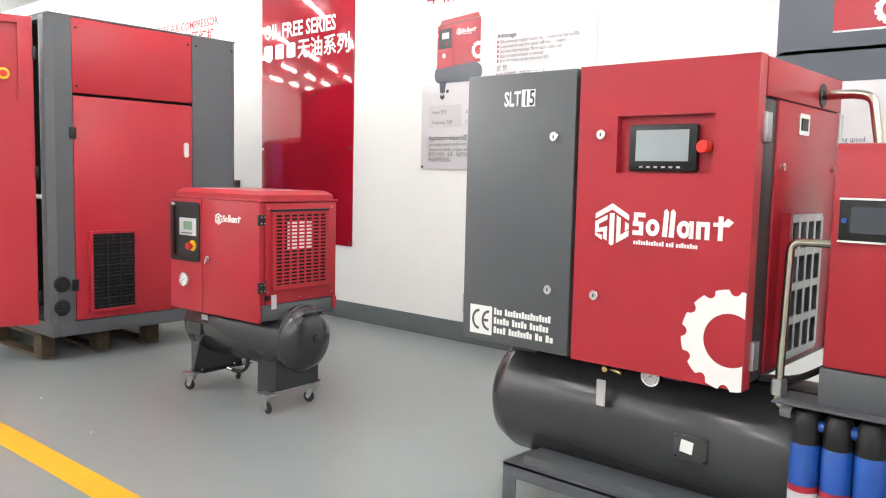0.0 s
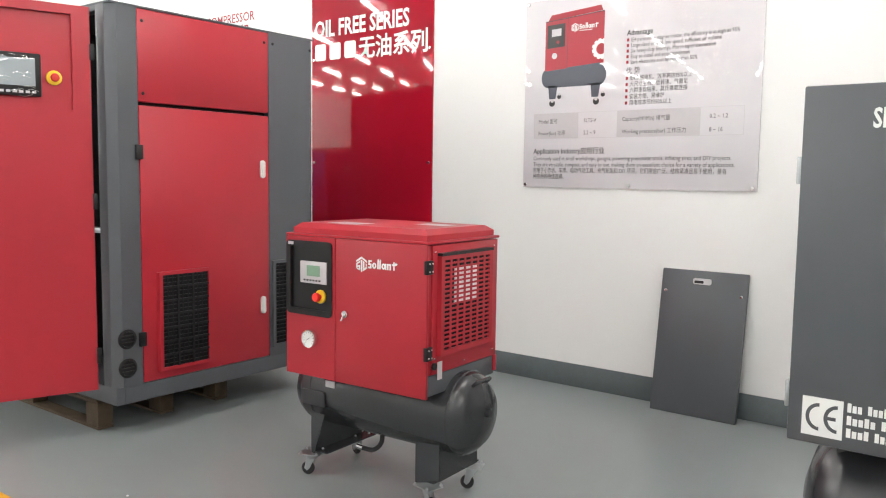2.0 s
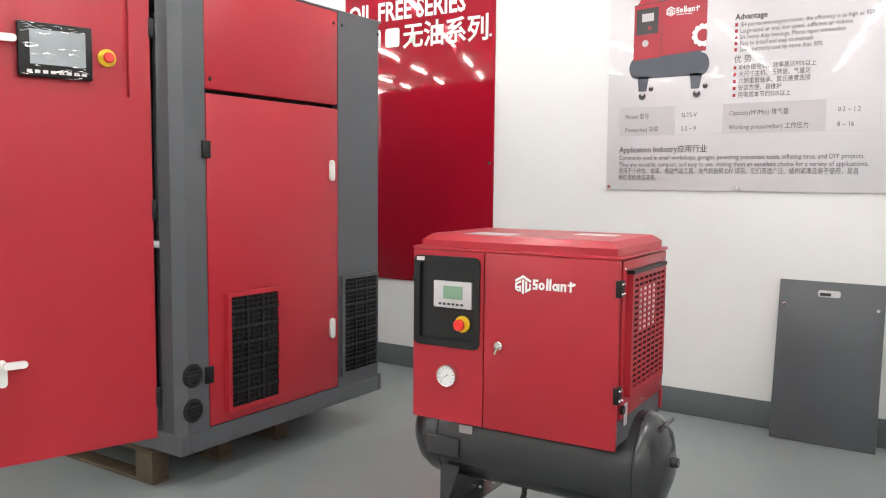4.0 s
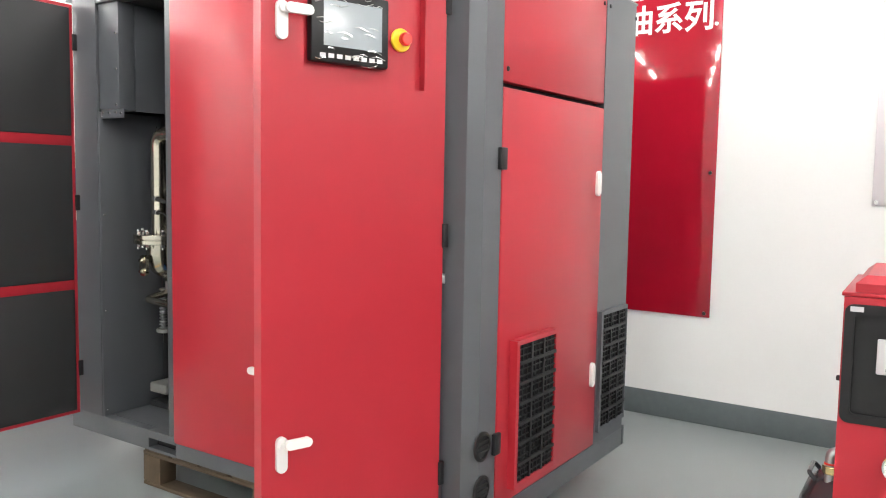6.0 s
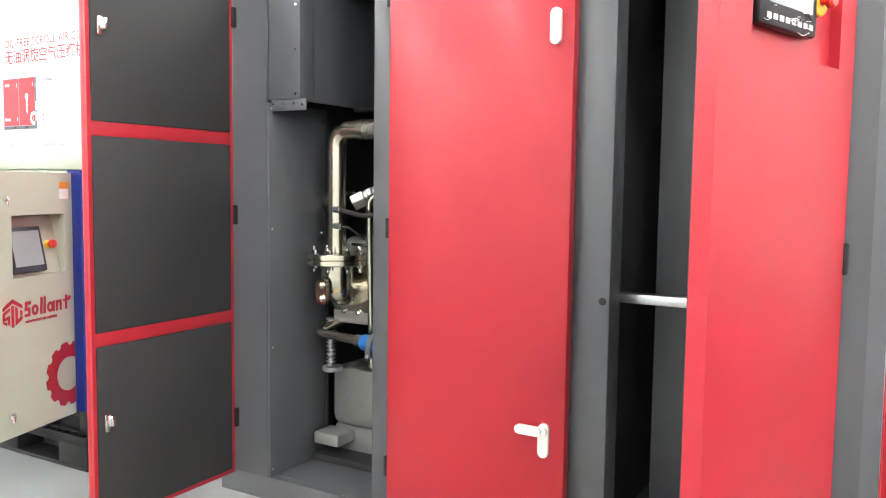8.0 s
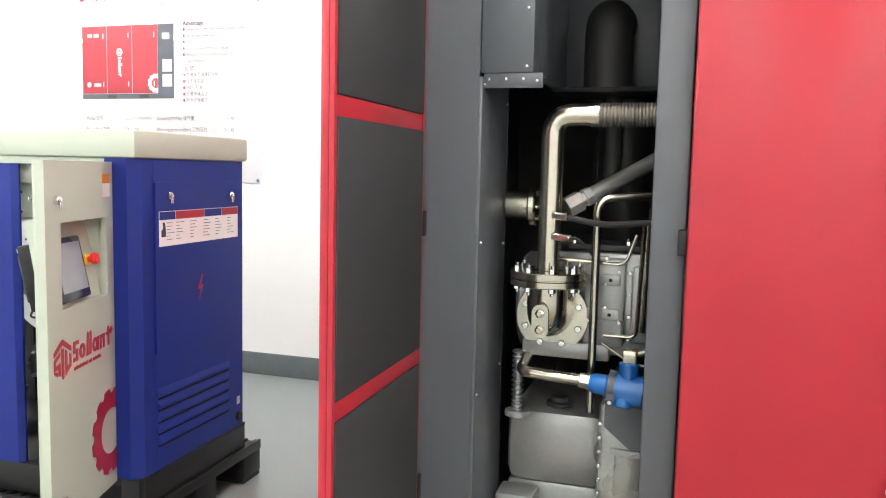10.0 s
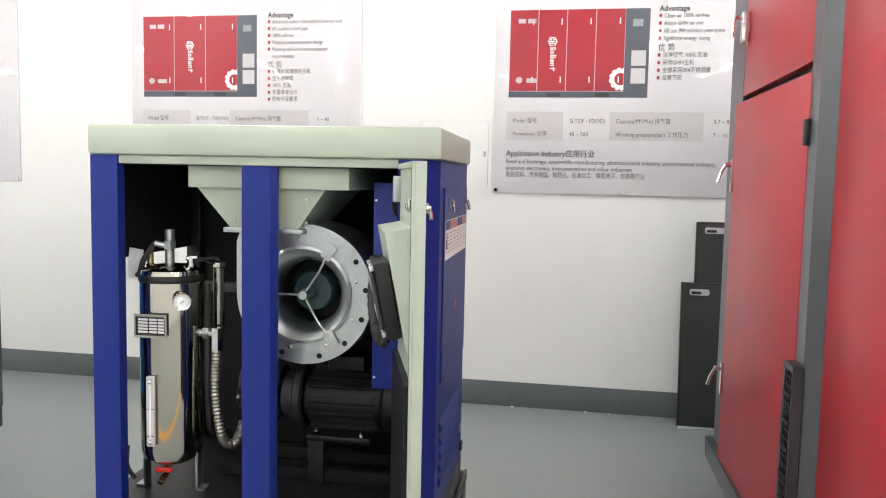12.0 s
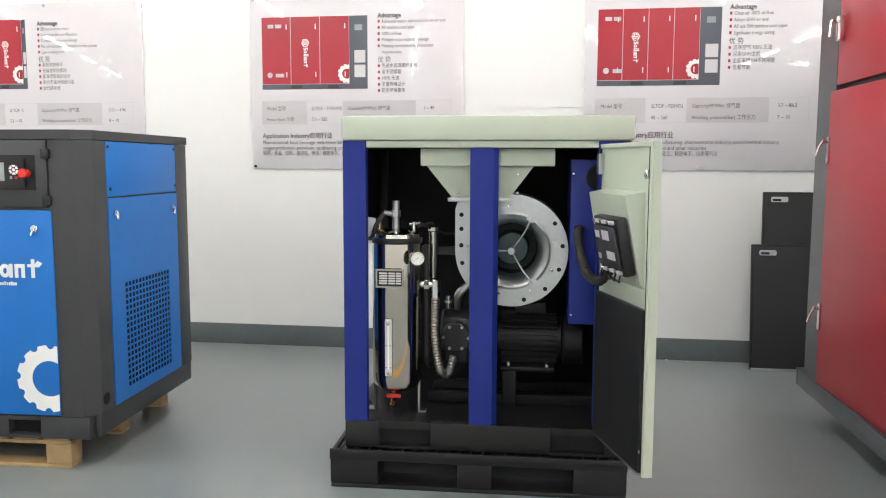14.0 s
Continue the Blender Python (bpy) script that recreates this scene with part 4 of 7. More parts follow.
for z in (1.90, 0.62):
    k = part("latch_keeper", box(B(), LDL - 0.052, LDL - 0.032, 0.004, 0.020, z - 0.03, z + 0.03, 0.004), CHROME, ld)
    part("latch_tongue", box(B(), LDL - 0.059, LDL - 0.047, 0.010, 0.034, z - 0.012, z + 0.025, 0.003), CHROME, k)
    swing_lever(ld, Matrix(((-1, 0, 0, LDL - 0.06), (0, 0, -1, -0.034), (0, 1, 0, z), (0, 0, 0, 1))))
for z in (1.25, 0.45, 2.0):
    hinge(ld, (-0.022, -0.02, z), (0.004, 0.006, z + 0.075))
# Added sheet that stops light leaking in past the left side door.
part("left_light_block", box(B(), 0.069, 0.089, 0.132, 1.36, MZ1 + 0.001, MT - 0.032), GREY_DARK, M)
part("upper_duct_wall", box(B(), 0.2505, 0.402, 0.013, 0.099, 1.722, MT - 0.032, 0.003), GREY, M)
# inside: duct wall, upper box, machinery
part("inner_duct_wall", box(B(), 0.240, 0.260, 0.004, 0.34, MZ1, 1.712, 0.003), GREY, M, "dark grey inner duct panel with screws")
part("inner_duct_back", box(B(), 0.090, 0.260, 0.342, 0.36, MZ1, 1.712), GREY_DARK, M)
screws(M, face_right(0.2605, 0, 0), [(0.02, 0.30), (0.02, 0.78), (0.02, 1.235), (0.02, 1.69), (0.31, 0.33), (0.31, 1.66), (0.31, 1.21), (0.31, 0.81)], 0.006)
part("suction_box_wall", box(B(), 0.388, 0.402, 0.10, 0.62, 1.716, MT - 0.035, 0.003), GREY, M, "grey sheet-metal suction box wall")
part("suction_box_back", box(B(), 0.388, 0.740, 0.6205, 0.635, 1.70, MT - 0.035, 0.003), GREY, M)
part("suction_box_floor", box(B(), 0.403, 0.740, 0.34, 0.62, 1.70, 1.7155, 0.003), BLACK_MATT, M)
part("intake_elbow", tube(B(), [(0.558, 0.50, 1.716), (0.558, 0.50, 1.94), (0.558, 0.62, 1.95)], 0.080, 0.09, 28), RUBBER, M, "black rubber intake elbow")
part("upper_box_rail", box(box(B(), 0.2605, 0.43, 0.016, 0.022, 1.680, 1.7215, 0.001), 0.2605, 0.43, 0.022, 0.07, 1.7135, 1.7210, 0.001), GREY, M)
screws(M, face_front(0, 0.016, 0), [(0.275, 1.705), (0.325, 1.705), (0.375, 1.705), (0.415, 1.70)], 0.006)
screws(M, face_front(0, 0.013, 0), [(0.385, 1.74), (0.385, 1.90), (0.385, 2.06)], 0.006)

px, py = 0.434, 0.195
pp = part("discharge_pipe", tube(B(), [(px, py, 1.145), (px, py, 1.617), (0.56, py, 1.617)], 0.035, 0.10, 24), PIPE, M, "shiny stainless discharge pipe with elbow")
part("braided_hose", tube(B(), [(0.555, py, 1.617), (1.30, py + 0.05, 1.624)], 0.0375, 0.04, 24, ribs=0.005), BRAID, pp, "braided stainless hose")
part("pipe_collar", tube(B(), [(0.548, py, 1.617), (0.572, py, 1.617)], 0.040, 0.01, 24), PIPE, pp)
fl = part("pipe_flange", lathe(B(), [(0.04, 0), (0.115, 0), (0.118, 0.003), (0.118, 0.019), (0.112, 0.0215), (0.112, 0.024), (0.118, 0.026), (0.118, 0.042), (0.115, 0.045), (0.045, 0.045)], Matrix.Translation((px, py, 1.100)), 36), PIPE, M, "bolted stainless pipe flange")
for i in range(8):
    a = 0.3 + math.pi * i / 4
    q = Vector((px + 0.095 * math.cos(a), py + 0.095 * math.sin(a), 1.145))
    part("flange_bolt", bolts(B(), q, (0, 0, 1), 0, 1, 0.011, 0.013), CHROME, fl)
    part("flange_nut", bolts(B(), q - Vector((0, 0, 0.045)), (0, 0, -1), 0, 1, 0.011, 0.013), CHROME, fl)
part("elbow_casting", tube(B(), [(px, py, 1.10), (px, py, 0.995), (px, py + 0.12, 0.985)], 0.062, 0.09, 24), PIPE, M, "cast stainless elbow")
fr_ = part("round_flange", lathe(B(), [(0.060, 0.0), (0.115, 0.0), (0.118, 0.004), (0.118, 0.024), (0.115, 0.028), (0.060, 0.028)], face_front(px, py + 0.125, 0.985), 36), PIPE, M, "round bolted end flange")
for i in range(8):
    a = 0.39 + math.pi * i / 4
    part("flange_bolt", bolts(B(), (px + 0.092 * math.cos(a), py + 0.105, 0.985 + 0.092 * math.sin(a)), (0, -1, 0), 0, 1, 0.012, 0.014), CHROME, fr_)
lk = part("cover_link", sheet(B(), face_front(px, py - 0.075, 1.005), [round_rect(-0.03, 0.02, -0.055, 0.045, 0.024)], 0, 0.016), PIPE, M)
for z in (0.975, 1.025):
    part("link_bolt", bolts(B(), (px - 0.005, py - 0.091, z), (0, -1, 0), 0.0, 1, 0.014, 0.010), PIPE, lk)
# air end and gearbox
ae = new("air_end")
ae.parent = M
tagged(ae, "grey cast compressor block")
part("block", box(B(), 0.36, 0.98, 0.33, 0.80, 0.86, 1.20, 0.03), CAST, ae)
part("cover_plate", box(B(), 0.53, 0.66, 0.300, 0.335, 0.90, 1.18, 0.01), CAST, ae)
part("rib", box(B(), 0.68, 0.735, 0.285, 0.335, 0.92, 1.16, 0.01), CAST, ae)
part("rotor_housing", cyl(B(), (0.30, 0.52, 1.0), (1.0, 0.52, 1.0), 0.17, 28), CAST, ae)
part("inlet_flange", box(B(), 0.47, 0.76, 0.335, 0.76, 1.2005, 1.219, 0.004), CAST_DARK, ae, "dark bolted inlet flange")
for x in (0.49, 0.56, 0.66, 0.74):
    part("bolt", bolts(B(), (x, 0.352, 1.219), (0, 0, 1), 0, 1, 0.009, 0.012), CHROME, ae)
for z in (0.925, 0.995, 1.065, 1.135):
    part("bolt", bolts(B(), (0.672, 0.328, z), (0, -1, 0), 0, 1, 0.007, 0.009), CHROME, ae)
for z in (0.985, 1.095):
    bs = part("boss", box(B(), 0.545, 0.645, 0.288, 0.302, z, z + 0.036, 0.005), CAST, ae)
    part("plug", bolts(B(), (0.565, 0.288, z + 0.018), (0, -1, 0), 0, 1, 0.009, 0.006), PIPE, bs)
    part("threaded_hole", cyl(B(), (0.615, 0.2885, z + 0.018), (0.615, 0.2872, z + 0.018), 0.006, 12), BLACK_MATT, bs)
part("foot_rail", box(B(), 0.34, 0.62, 0.29, 0.36, 0.852, 0.905, 0.008), CAST, ae)
for cx, cy, cz, ring, n in ((0.60, 0.30, 1.14, 0.04, 4), (0.60, 0.30, 0.98, 0.045, 4), (0.80, 0.33, 1.05, 0.09, 6)):
    for i in range(n):
        a = 2 * math.pi * i / n
        part("bolt", bolts(B(), (cx + ring * math.cos(a), cy, cz + ring * math.sin(a)), (0, -1, 0), 0, 1, 0.007, 0.008), CHROME, ae)
part("end_cover", lathe(B(), [(0, 0.02), (0.09, 0.02), (0.105, 0.012), (0.105, 0)], face_front(0.80, 0.33, 1.05), 28), CAST, ae)
part("side_flange", cyl(cyl(B(), (0.262, 0.36, 1.335), (0.345, 0.36, 1.335), 0.050, 28), (0.338, 0.36, 1.335), (0.364, 0.36, 1.335), 0.066, 28), PIPE, M, "stub pipe with bolted cover")
for i in range(6):
    a = math.pi * i / 3
    part("cover_bolt", bolts(B(), (0.364, 0.36 + 0.045 * math.cos(a), 1.335 + 0.045 * math.sin(a)), (1, 0, 0), 0, 1, 0.009, 0.01), CHROME, M)
gb = part("gearbox", box(B(), 0.285, 0.62, 0.34, 0.84, 0.40, 0.66, 0.045), CAST, M, "silver-grey cast gear housing")
bm = box(B(), 0.275, 0.40, 0.245, 0.36, 0.345, 0.395, 0.008)
box(bm, 0.29, 0.62, 0.36, 0.82, MZ1, 0.41, 0.02)
part("foot", bm, CAST, gb)
bm = box(B(), 0.60, 0.745, 0.235, 0.78, MZ1 + 0.002, 0.735, 0.02)
part("pedestal", bm, CAST, gb)
part("pedestal_rim", sheet(B(), face_front(0, 0.235, 0), [rect(0.640, 0.745, 0.575, 0.595), rect(0.640, 0.655, 0.29, 0.575)], 0.0, 0.012), CAST, gb)
for z in (0.40, 0.445, 0.49, 0.535, 0.58, 0.625, 0.67):
    part("bolt", bolts(B(), (0.607, 0.235, z), (0, -1, 0), 0, 1, 0.007, 0.008), CHROME, gb)
part("filler_cap", lathe(B(), [(0.045, 0), (0.045, 0.012), (0.03, 0.016), (0.03, 0.03), (0, 0.032)], Matrix.Translation((0.45, 0.42, 0.66)), 18), CAST_DARK, gb)
prof = [(0.0, 0.0)]
for i in range(13):
    z = 0.016 * i
    prof += [(0.013, z), (0.019, z + 0.003), (0.0215, z + 0.006), (0.019, z + 0.009), (0.013, z + 0.012)]
prof.append((0.0, 0.206))
part("support_spring", lathe(B(), prof, Matrix.Translation((0.33, 0.29, 0.664)), 16), ZINC, M, "coiled metal spring mount")
part("spring_base", cyl(B(), (0.33, 0.30, 0.645), (0.33, 0.30, 0.665), 0.042, 18), CAST, M)
part("motor_body", cyl(B(), (0.78, 0.62, 0.52), (1.42, 0.62, 0.52), 0.22, 28), CAST_DARK, M)
part("skid", box(B(), 0.27, 1.45, 0.25, 1.25, MZ1 + 0.0005, MZ1 + 0.03, 0.004), CAST_DARK, M)
# strainer, thin pipes, ducts
st = part("oil_strainer", lathe(B(), [(0, 0), (0.022, 0), (0.03, 0.012), (0.032, 0.05), (0.045, 0.062), (0.047, 0.16), (0.03, 0.17), (0, 0.172)], along((0.575, 0.165, 0.815), (0.76, 0.165, 0.795))[0], 24), VALVE_BLUE, M, "bright blue enamelled strainer valve")
part("valve_neck", cyl(cyl(B(), (0.69, 0.165, 0.80), (0.69, 0.165, 0.885), 0.028, 18), (0.675, 0.155, 0.755), (0.68, 0.158, 0.80), 0.034, 18), VALVE_BLUE, st)
ax_ = along((0.632, 0.165, 0.8088), (0.76, 0.165, 0.795))[0]
part("valve_strap", box(lathe(B(), [(0.047, 0), (0.0505, 0), (0.0505, 0.02), (0.047, 0.02)], ax_, 24), 0.631, 0.655, 0.110, 0.140, 0.7755, 0.800, 0.002), GREY, st, "grey strap round the valve")
part("strap_bolt", bolts(B(), (0.643, 0.118, 0.7755), (0, -1, 0), 0, 1, 0.008, 0.012), CHROME, st)
part("elbow_fitting", cyl(box(B(), 0.672, 0.715, 0.145, 0.185, 0.885, 0.925, 0.004), (0.70, 0.165, 0.91), (0.745, 0.165, 0.925), 0.010, 10), PIPE, st)
part("hex_fitting", cyl(B(), (0.545, 0.165, 0.818), (0.578, 0.165, 0.815), 0.024, 6), PIPE, st)
part("strainer_pipe", tube(B(), [(0.36, 0.38, 0.86), (0.36, 0.168, 0.828), (0.55, 0.165, 0.818)], 0.017, 0.04, 14), PIPE, M)
part("oil_pipe", tube(B(), [(0.572, 0.24, 0.70), (0.575, 0.21, 1.372), (0.74, 0.26, 1.380)], 0.0135, 0.05, 14), PIPE, M)
part("thin_pipe", tube(B(), [(0.60, 0.28, 0.94), (0.70, 0.27, 0.94), (0.712, 0.27, 1.30)], 0.007, 0.03, 10), PIPE, M)
part("thin_pipe", tube(B(), [(0.45, 0.27, 1.175), (0.66, 0.27, 1.165), (0.69, 0.27, 1.26)], 0.006, 0.03, 10), PIPE, M)
part("thin_pipe", tube(B(), [(0.72, 0.26, 0.96), (0.728, 0.26, 1.34)], 0.007, 0.03, 10), PIPE, M)
part("thin_pipe", tube(B(), [(0.60, 0.25, 0.92), (0.70, 0.24, 0.862), (0.80, 0.24, 0.86)], 0.005, 0.03, 10), PIPE, M)
part("diagonal_pipe", tube(B(), [(0.49, 0.25, 1.345), (0.78, 0.42, 1.52)], 0.024, 0.04, 16), CAST, M, "slanting grey pipe with a nut")
part("pipe_nut", cyl(cyl(B(), (0.475, 0.241, 1.336), (0.515, 0.265, 1.36), 0.034, 6), (0.525, 0.271, 1.366), (0.545, 0.282, 1.378), 0.030, 6), CAST, M)
part("pipe_fitting", cyl(cyl(B(), (0.455, 0.15, 1.315), (0.495, 0.14, 1.312), 0.012, 10), (0.455, 0.15, 1.252), (0.505, 0.135, 1.25), 0.011, 10), CHROME, M)
part("black_cable", tube(B(), [(0.495, 0.14, 1.312), (0.60, 0.13, 1.295), (0.74, 0.15, 1.305)], 0.009, 0.03, 10), RUBBER, M)
part("thin_cable", tube(B(), [(0.505, 0.135, 1.25), (0.53, 0.14, 1.25), (0.565, 0.2, 1.20)], 0.004, 0.03, 8), RUBBER, M)
part("suction_duct", tube(B(), [(0.62, 0.62, 1.16), (0.62, 0.60, 1.698)], 0.095, 0.14, 24), BLACK, M, "thick black suction duct")
part("ribbed_hose", tube(B(), [(0.585, 0.48, 1.36), (0.585, 0.48, 1.699)], 0.030, 0.05, 16, ribs=0.012), RUBBER, M)
part("filter_drum", cyl(B(), (0.50, 0.85, 1.45), (1.2, 0.85, 1.45), 0.19, 28), BLACK, M)
hb = part("hydraulic_bracket", box(B(), 0.62, 0.76, 0.2215, 0.40, 0.7375, 0.7445, 0.002), GREY, M, "grey folded bracket under the valve")
part("bracket_skirt", sheet(B(), face_front(0, 0.221, 0), [[(0.62, 0.665), (0.70, 0.60), (0.76, 0.60), (0.76, 0.744), (0.62, 0.744)]], 0.0, 0.003), GREY, hb)
random.seed(3)
for i in range(5):
    x = 0.34 + 0.08 * i
    part("cable", tube(B(), [(x, 0.9, 0.5 + 0.1 * i), (x + 0.05, 0.75, 0.9), (x + 0.2, 0.8, 1.3), (x + 0.25, 1.0, 1.75)], 0.010, 0.08, 8), RUBBER, M)


# ---- the tank-mounted screw machine beside the start of the walk ----
S = thing("tank_mounted_compressor", -2.115, 2.682, 0, "red and grey screw compressor mounted on a charcoal air tank", "air compressor")
SB, ST, SD = 0.642, 1.660, 0.80
part("cabinet_body", box(B(), 0.01, 1.118, 0.045, SD, SB + 0.01, ST - 0.015, 0.006), GREY, S)
gd = part("grey_door", box(B(), 0.0, 0.492, 0.0, 0.044, SB, ST, 0.006), GREY, S, "grey front door panel")
rd = new("red_door")
rd.parent = S
part("door_panel", holed(B(), face_front(0, 0.044, 0), (0.515, 1.128, SB, ST), (0.664, 0.998, 1.300, 1.488), 0.0, 0.056), RED, rd, "red front door with a recessed control panel")
part("panel_recess", box(B(), 0.662, 1.0, 0.014, 0.040, 1.296, 1.492), RED, rd)
sc = part("touch_screen", box(B(), 0.708, 0.945, -0.012, 0.013, 1.308, 1.458, 0.008), BLACK, rd, "black framed touch screen")
part("display", box(B(), 0.735, 0.918, -0.0135, -0.0122, 1.340, 1.440), SCREEN, sc)
part("key_row", sheet(B(), face_front(0, -0.012, 0), [rect(0.75 + 0.026 * i, 0.762 + 0.026 * i, 1.318, 1.324) for i in range(6)], 0.0003, 0.0015), PRINT_PALE, sc, smooth=False)
stop_button(rd, (0.968, 0.012, 1.385), (0, -1, 0), 0.019, STOP_RED)
for x, z in ((0.410, 1.425), (0.406, 0.876)):
    cam_lock(gd, (x, 0.0, z), (0, -1, 0), False, 0.017)
for x, z in ((0.608, 1.428), (0.604, 0.880)):
    cam_lock(rd, (x, -0.012, z), (0, -1, 0), False, 0.017)
mark(rd, face_front(0.585, -0.012, 1.125), 0.49, PRINT_WHITE)
gear_mark(rd, face_front(1.125, -0.012, 0.793), 0.158, PRINT_WHITE)
text("model_text", "SLT", 0.074, face_front(0.178, 0, 1.541), PRINT_WHITE, gd, bold=0.002, squeeze=0.66)
part("model_plate", sheet(B(), face_front(0, 0, 0), [rect(0.258, 0.318, 1.536, 1.598)], 0.0004, 0.0012), PRINT_WHITE, gd, smooth=False)
text("model_number", "15", 0.076, face_front(0.264, 0, 1.541), PRINT_BLACK, gd, bold=0.001, squeeze=0.72, off=0.002)
part("ce_plate", sheet(B(), face_front(0, 0, 0), [rect(0.040, 0.148, 0.668, 0.780)], 0.0004, 0.0012), PRINT_WHITE, gd, smooth=False)
bm = B()
for cx in (0.086, 0.134):
    for i in range(14):
        a0, a1 = radians(90 + 180 * i / 14), radians(90 + 180 * (i + 1) / 14)
        sheet(bm, face_front(cx, 0, 0.724), [[(0.036 * math.cos(a0), 0.040 * math.sin(a0)), (0.036 * math.cos(a1), 0.040 * math.sin(a1)), (0.026 * math.cos(a1), 0.030 * math.sin(a1)), (0.026 * math.cos(a0), 0.030 * math.sin(a0))]], 0.0013, 0.0018)
sheet(bm, face_front(0, 0, 0), [rect(0.107, 0.13, 0.719, 0.729)], 0.0013, 0.0018)
part("ce_print", bm, GREY, gd, smooth=False)
for v, segs in ((0.752, (0.04, 0.21)), (0.716, (0.075, 0.07, 0.085)), (0.680, (0.06, 0.11, 0.035, 0.035))):
    u = 0.158
    for s in segs:
        n = max(2, int(s / 0.0125))
        for i in range(n):
            a = u + s * i / n
            part("print_bar", sheet(B(), face_front(0, 0, 0), [rect(a, a + s / n * 0.76, v, v + (0.026 if i % 3 == 0 else 0.020))], 0.0004, 0.0012), PRINT_WHITE, gd, smooth=False)
        u += s + 0.012
for z in (1.385, 0.735):
    hinge(S, (-0.014, 0.012, z), (-0.0005, 0.050, z + 0.078), ZINC)
# right side
part("side_strip", box(B(), 1.119, 1.126, 0.05, 0.148, SB + 0.02, 1.53, 0.002), GREY_DARK, S)
sp = part("side_panel", box(B(), 1.119, 1.132, 0.150, SD - 0.03, SB + 0.03, 1.535, 0.003), RED, S, "red side panel with a filter grille")
part("top_side_band", box(B(), 1.119, 1.130, 0.05, SD - 0.005, 1.540, ST - 0.003, 0.003), RED, S)
part("back_strip", box(B(), 1.119, 1.140, SD - 0.028, SD, SB + 0.02, 1.535, 0.003), ZINC, S)
hinge(S, (1.120, 0.03, 1.40), (1.142, 0.075, 1.49), ZINC)
hinge(S, (1.120, 0.03, 0.70), (1.142, 0.075, 0.79), ZINC)
g = part("grip", sheet(B(), face_right(1.132, 0.38, 1.472), [round_rect(-0.05, 0.05, -0.035, 0.035, 0.006)], 0, 0.006), CHROME, sp)
# Black plate painted on for the shade inside the grip.
part("grip_hollow_shade", sheet(B(), face_right(1.132, 0.38, 1.472), [rect(-0.03, 0.03, -0.02, 0.02)], 0.006, 0.008), BLACK, g)
for y in (0.19, 0.71):
    cam_lock(sp, (1.132, y, 1.33), (1, 0, 0), False, 0.012)
v1 = part("grille_back", sheet(B(), face_right(1.132, 0.255, 0.715), [rect(0, 0.31, 0, 0.45)], 0.0, 0.012), BLACK_MATT, sp)
part("grille", bars_grid(face_right(1.132, 0.255, 0.715), 0.31, 0.45, 4, 4, 0.022, 0.026, 0.010, 0.026), ZINC, v1, smooth=False)
part("grille_rim", sheet(B(), face_right(1.132, 0.255, 0.715), [rect(-0.03, -0.005, -0.03, 0.47)], 0.0, 0.03), RED, v1)
# tank and skid
part("air_tank", lathe(B(), [(0, -0.13), (0.08, -0.125), (0.16, -0.10), (0.215, -0.055), (0.238, 0.0), (0.24, 0.01), (0.24, 1.50), (0.225, 1.56), (0.15, 1.62), (0, 1.645)], Matrix.Translation((0.12, 0.34, 0.385)) @ Matrix.Rotation(radians(90), 4, "Y"), 40), TANK, S, "horizontal charcoal air tank")
for a in (0.10, 0.72):
    part("saddle", box(B(), a, a + 0.12, 0.20, 0.60, 0.56, SB + 0.012, 0.004), GREY_DARK, S)
part("skid", prism([(0.20, 0.03), (1.95, 0.03), (1.95, 0.72), (0.20, 0.72)], 0.165, 0.175), GREY, S, "grey steel skid")
part("skid_lip", sheet(B(), face_front(0.20, 0.03, 0), [rect(0, 1.75, 0.12, 0.174), rect(0, 0.06, 0.0, 0.12), rect(1.69, 1.75, 0, 0.12)], -0.006, 0.0), GREY, S)
part("skid_cheek", prism([(0.28, 0.05), (1.85, 0.05), (1.85, 0.17), (0.28, 0.17)], 0.176, 0.215), GREY, S)
vb = part("drain_valve", cyl(cyl(B(), (0.585, 0.14, 0.60), (0.585, 0.105, 0.595), 0.012, 14), (0.60, 0.13, 0.595), (0.65, 0.12, 0.59), 0.008, 10), BRASS, S, "small brass valve")
part("paper_tag", box(B(), 0.566, 0.602, 0.088, 0.0895, 0.465, 0.560), PRINT_PALE, vb)
gauge(S, (0.760, 0.14, 0.60), (0, -1, 0), 0.038)
pl = part("rating_plate", box(B(), 0.868, 0.985, 0.094, 0.104, 0.345, 0.430, 0.003), GREY_DARK, S)
lbl = B()
sheet(lbl, face_front(0.914, 0.0935, 0.392) @ Matrix.Rotation(radians(-7), 4, "Z"), [rect(-0.022, 0.022, -0.021, 0.021)], 0.0, 0.0012)
part("plate_label", lbl, PRINT_WHITE, pl)
screws(pl, face_front(0, 0.094, 0), [(0.876, 0.353), (0.977, 0.353), (0.876, 0.422), (0.977, 0.422)], 0.004, BLACK)
part("side_pipe", tube(B(), [(1.128, 0.575, 1.585), (1.24, 0.56, 1.585), (1.30, 0.54, 1.57), (1.34, 0.52, 1.36)], 0.016, 0.06, 14), PIPE, S, "bent stainless outlet pipe")
part("pipe_gland", cyl(B(), (1.128, 0.575, 1.585), (1.134, 0.575, 1.585), 0.042, 20), BLACK, S)
cp = part("coupling_pipe", tube(B(), [(1.345, 0.16, 1.10), (1.195, 0.14, 1.10), (1.195, 0.11, 0.66), (1.195, 0.10, 0.60), (1.24, 0.10, 0.585)], 0.013, 0.03, 14), PIPE, S, "bent stainless connecting pipe")
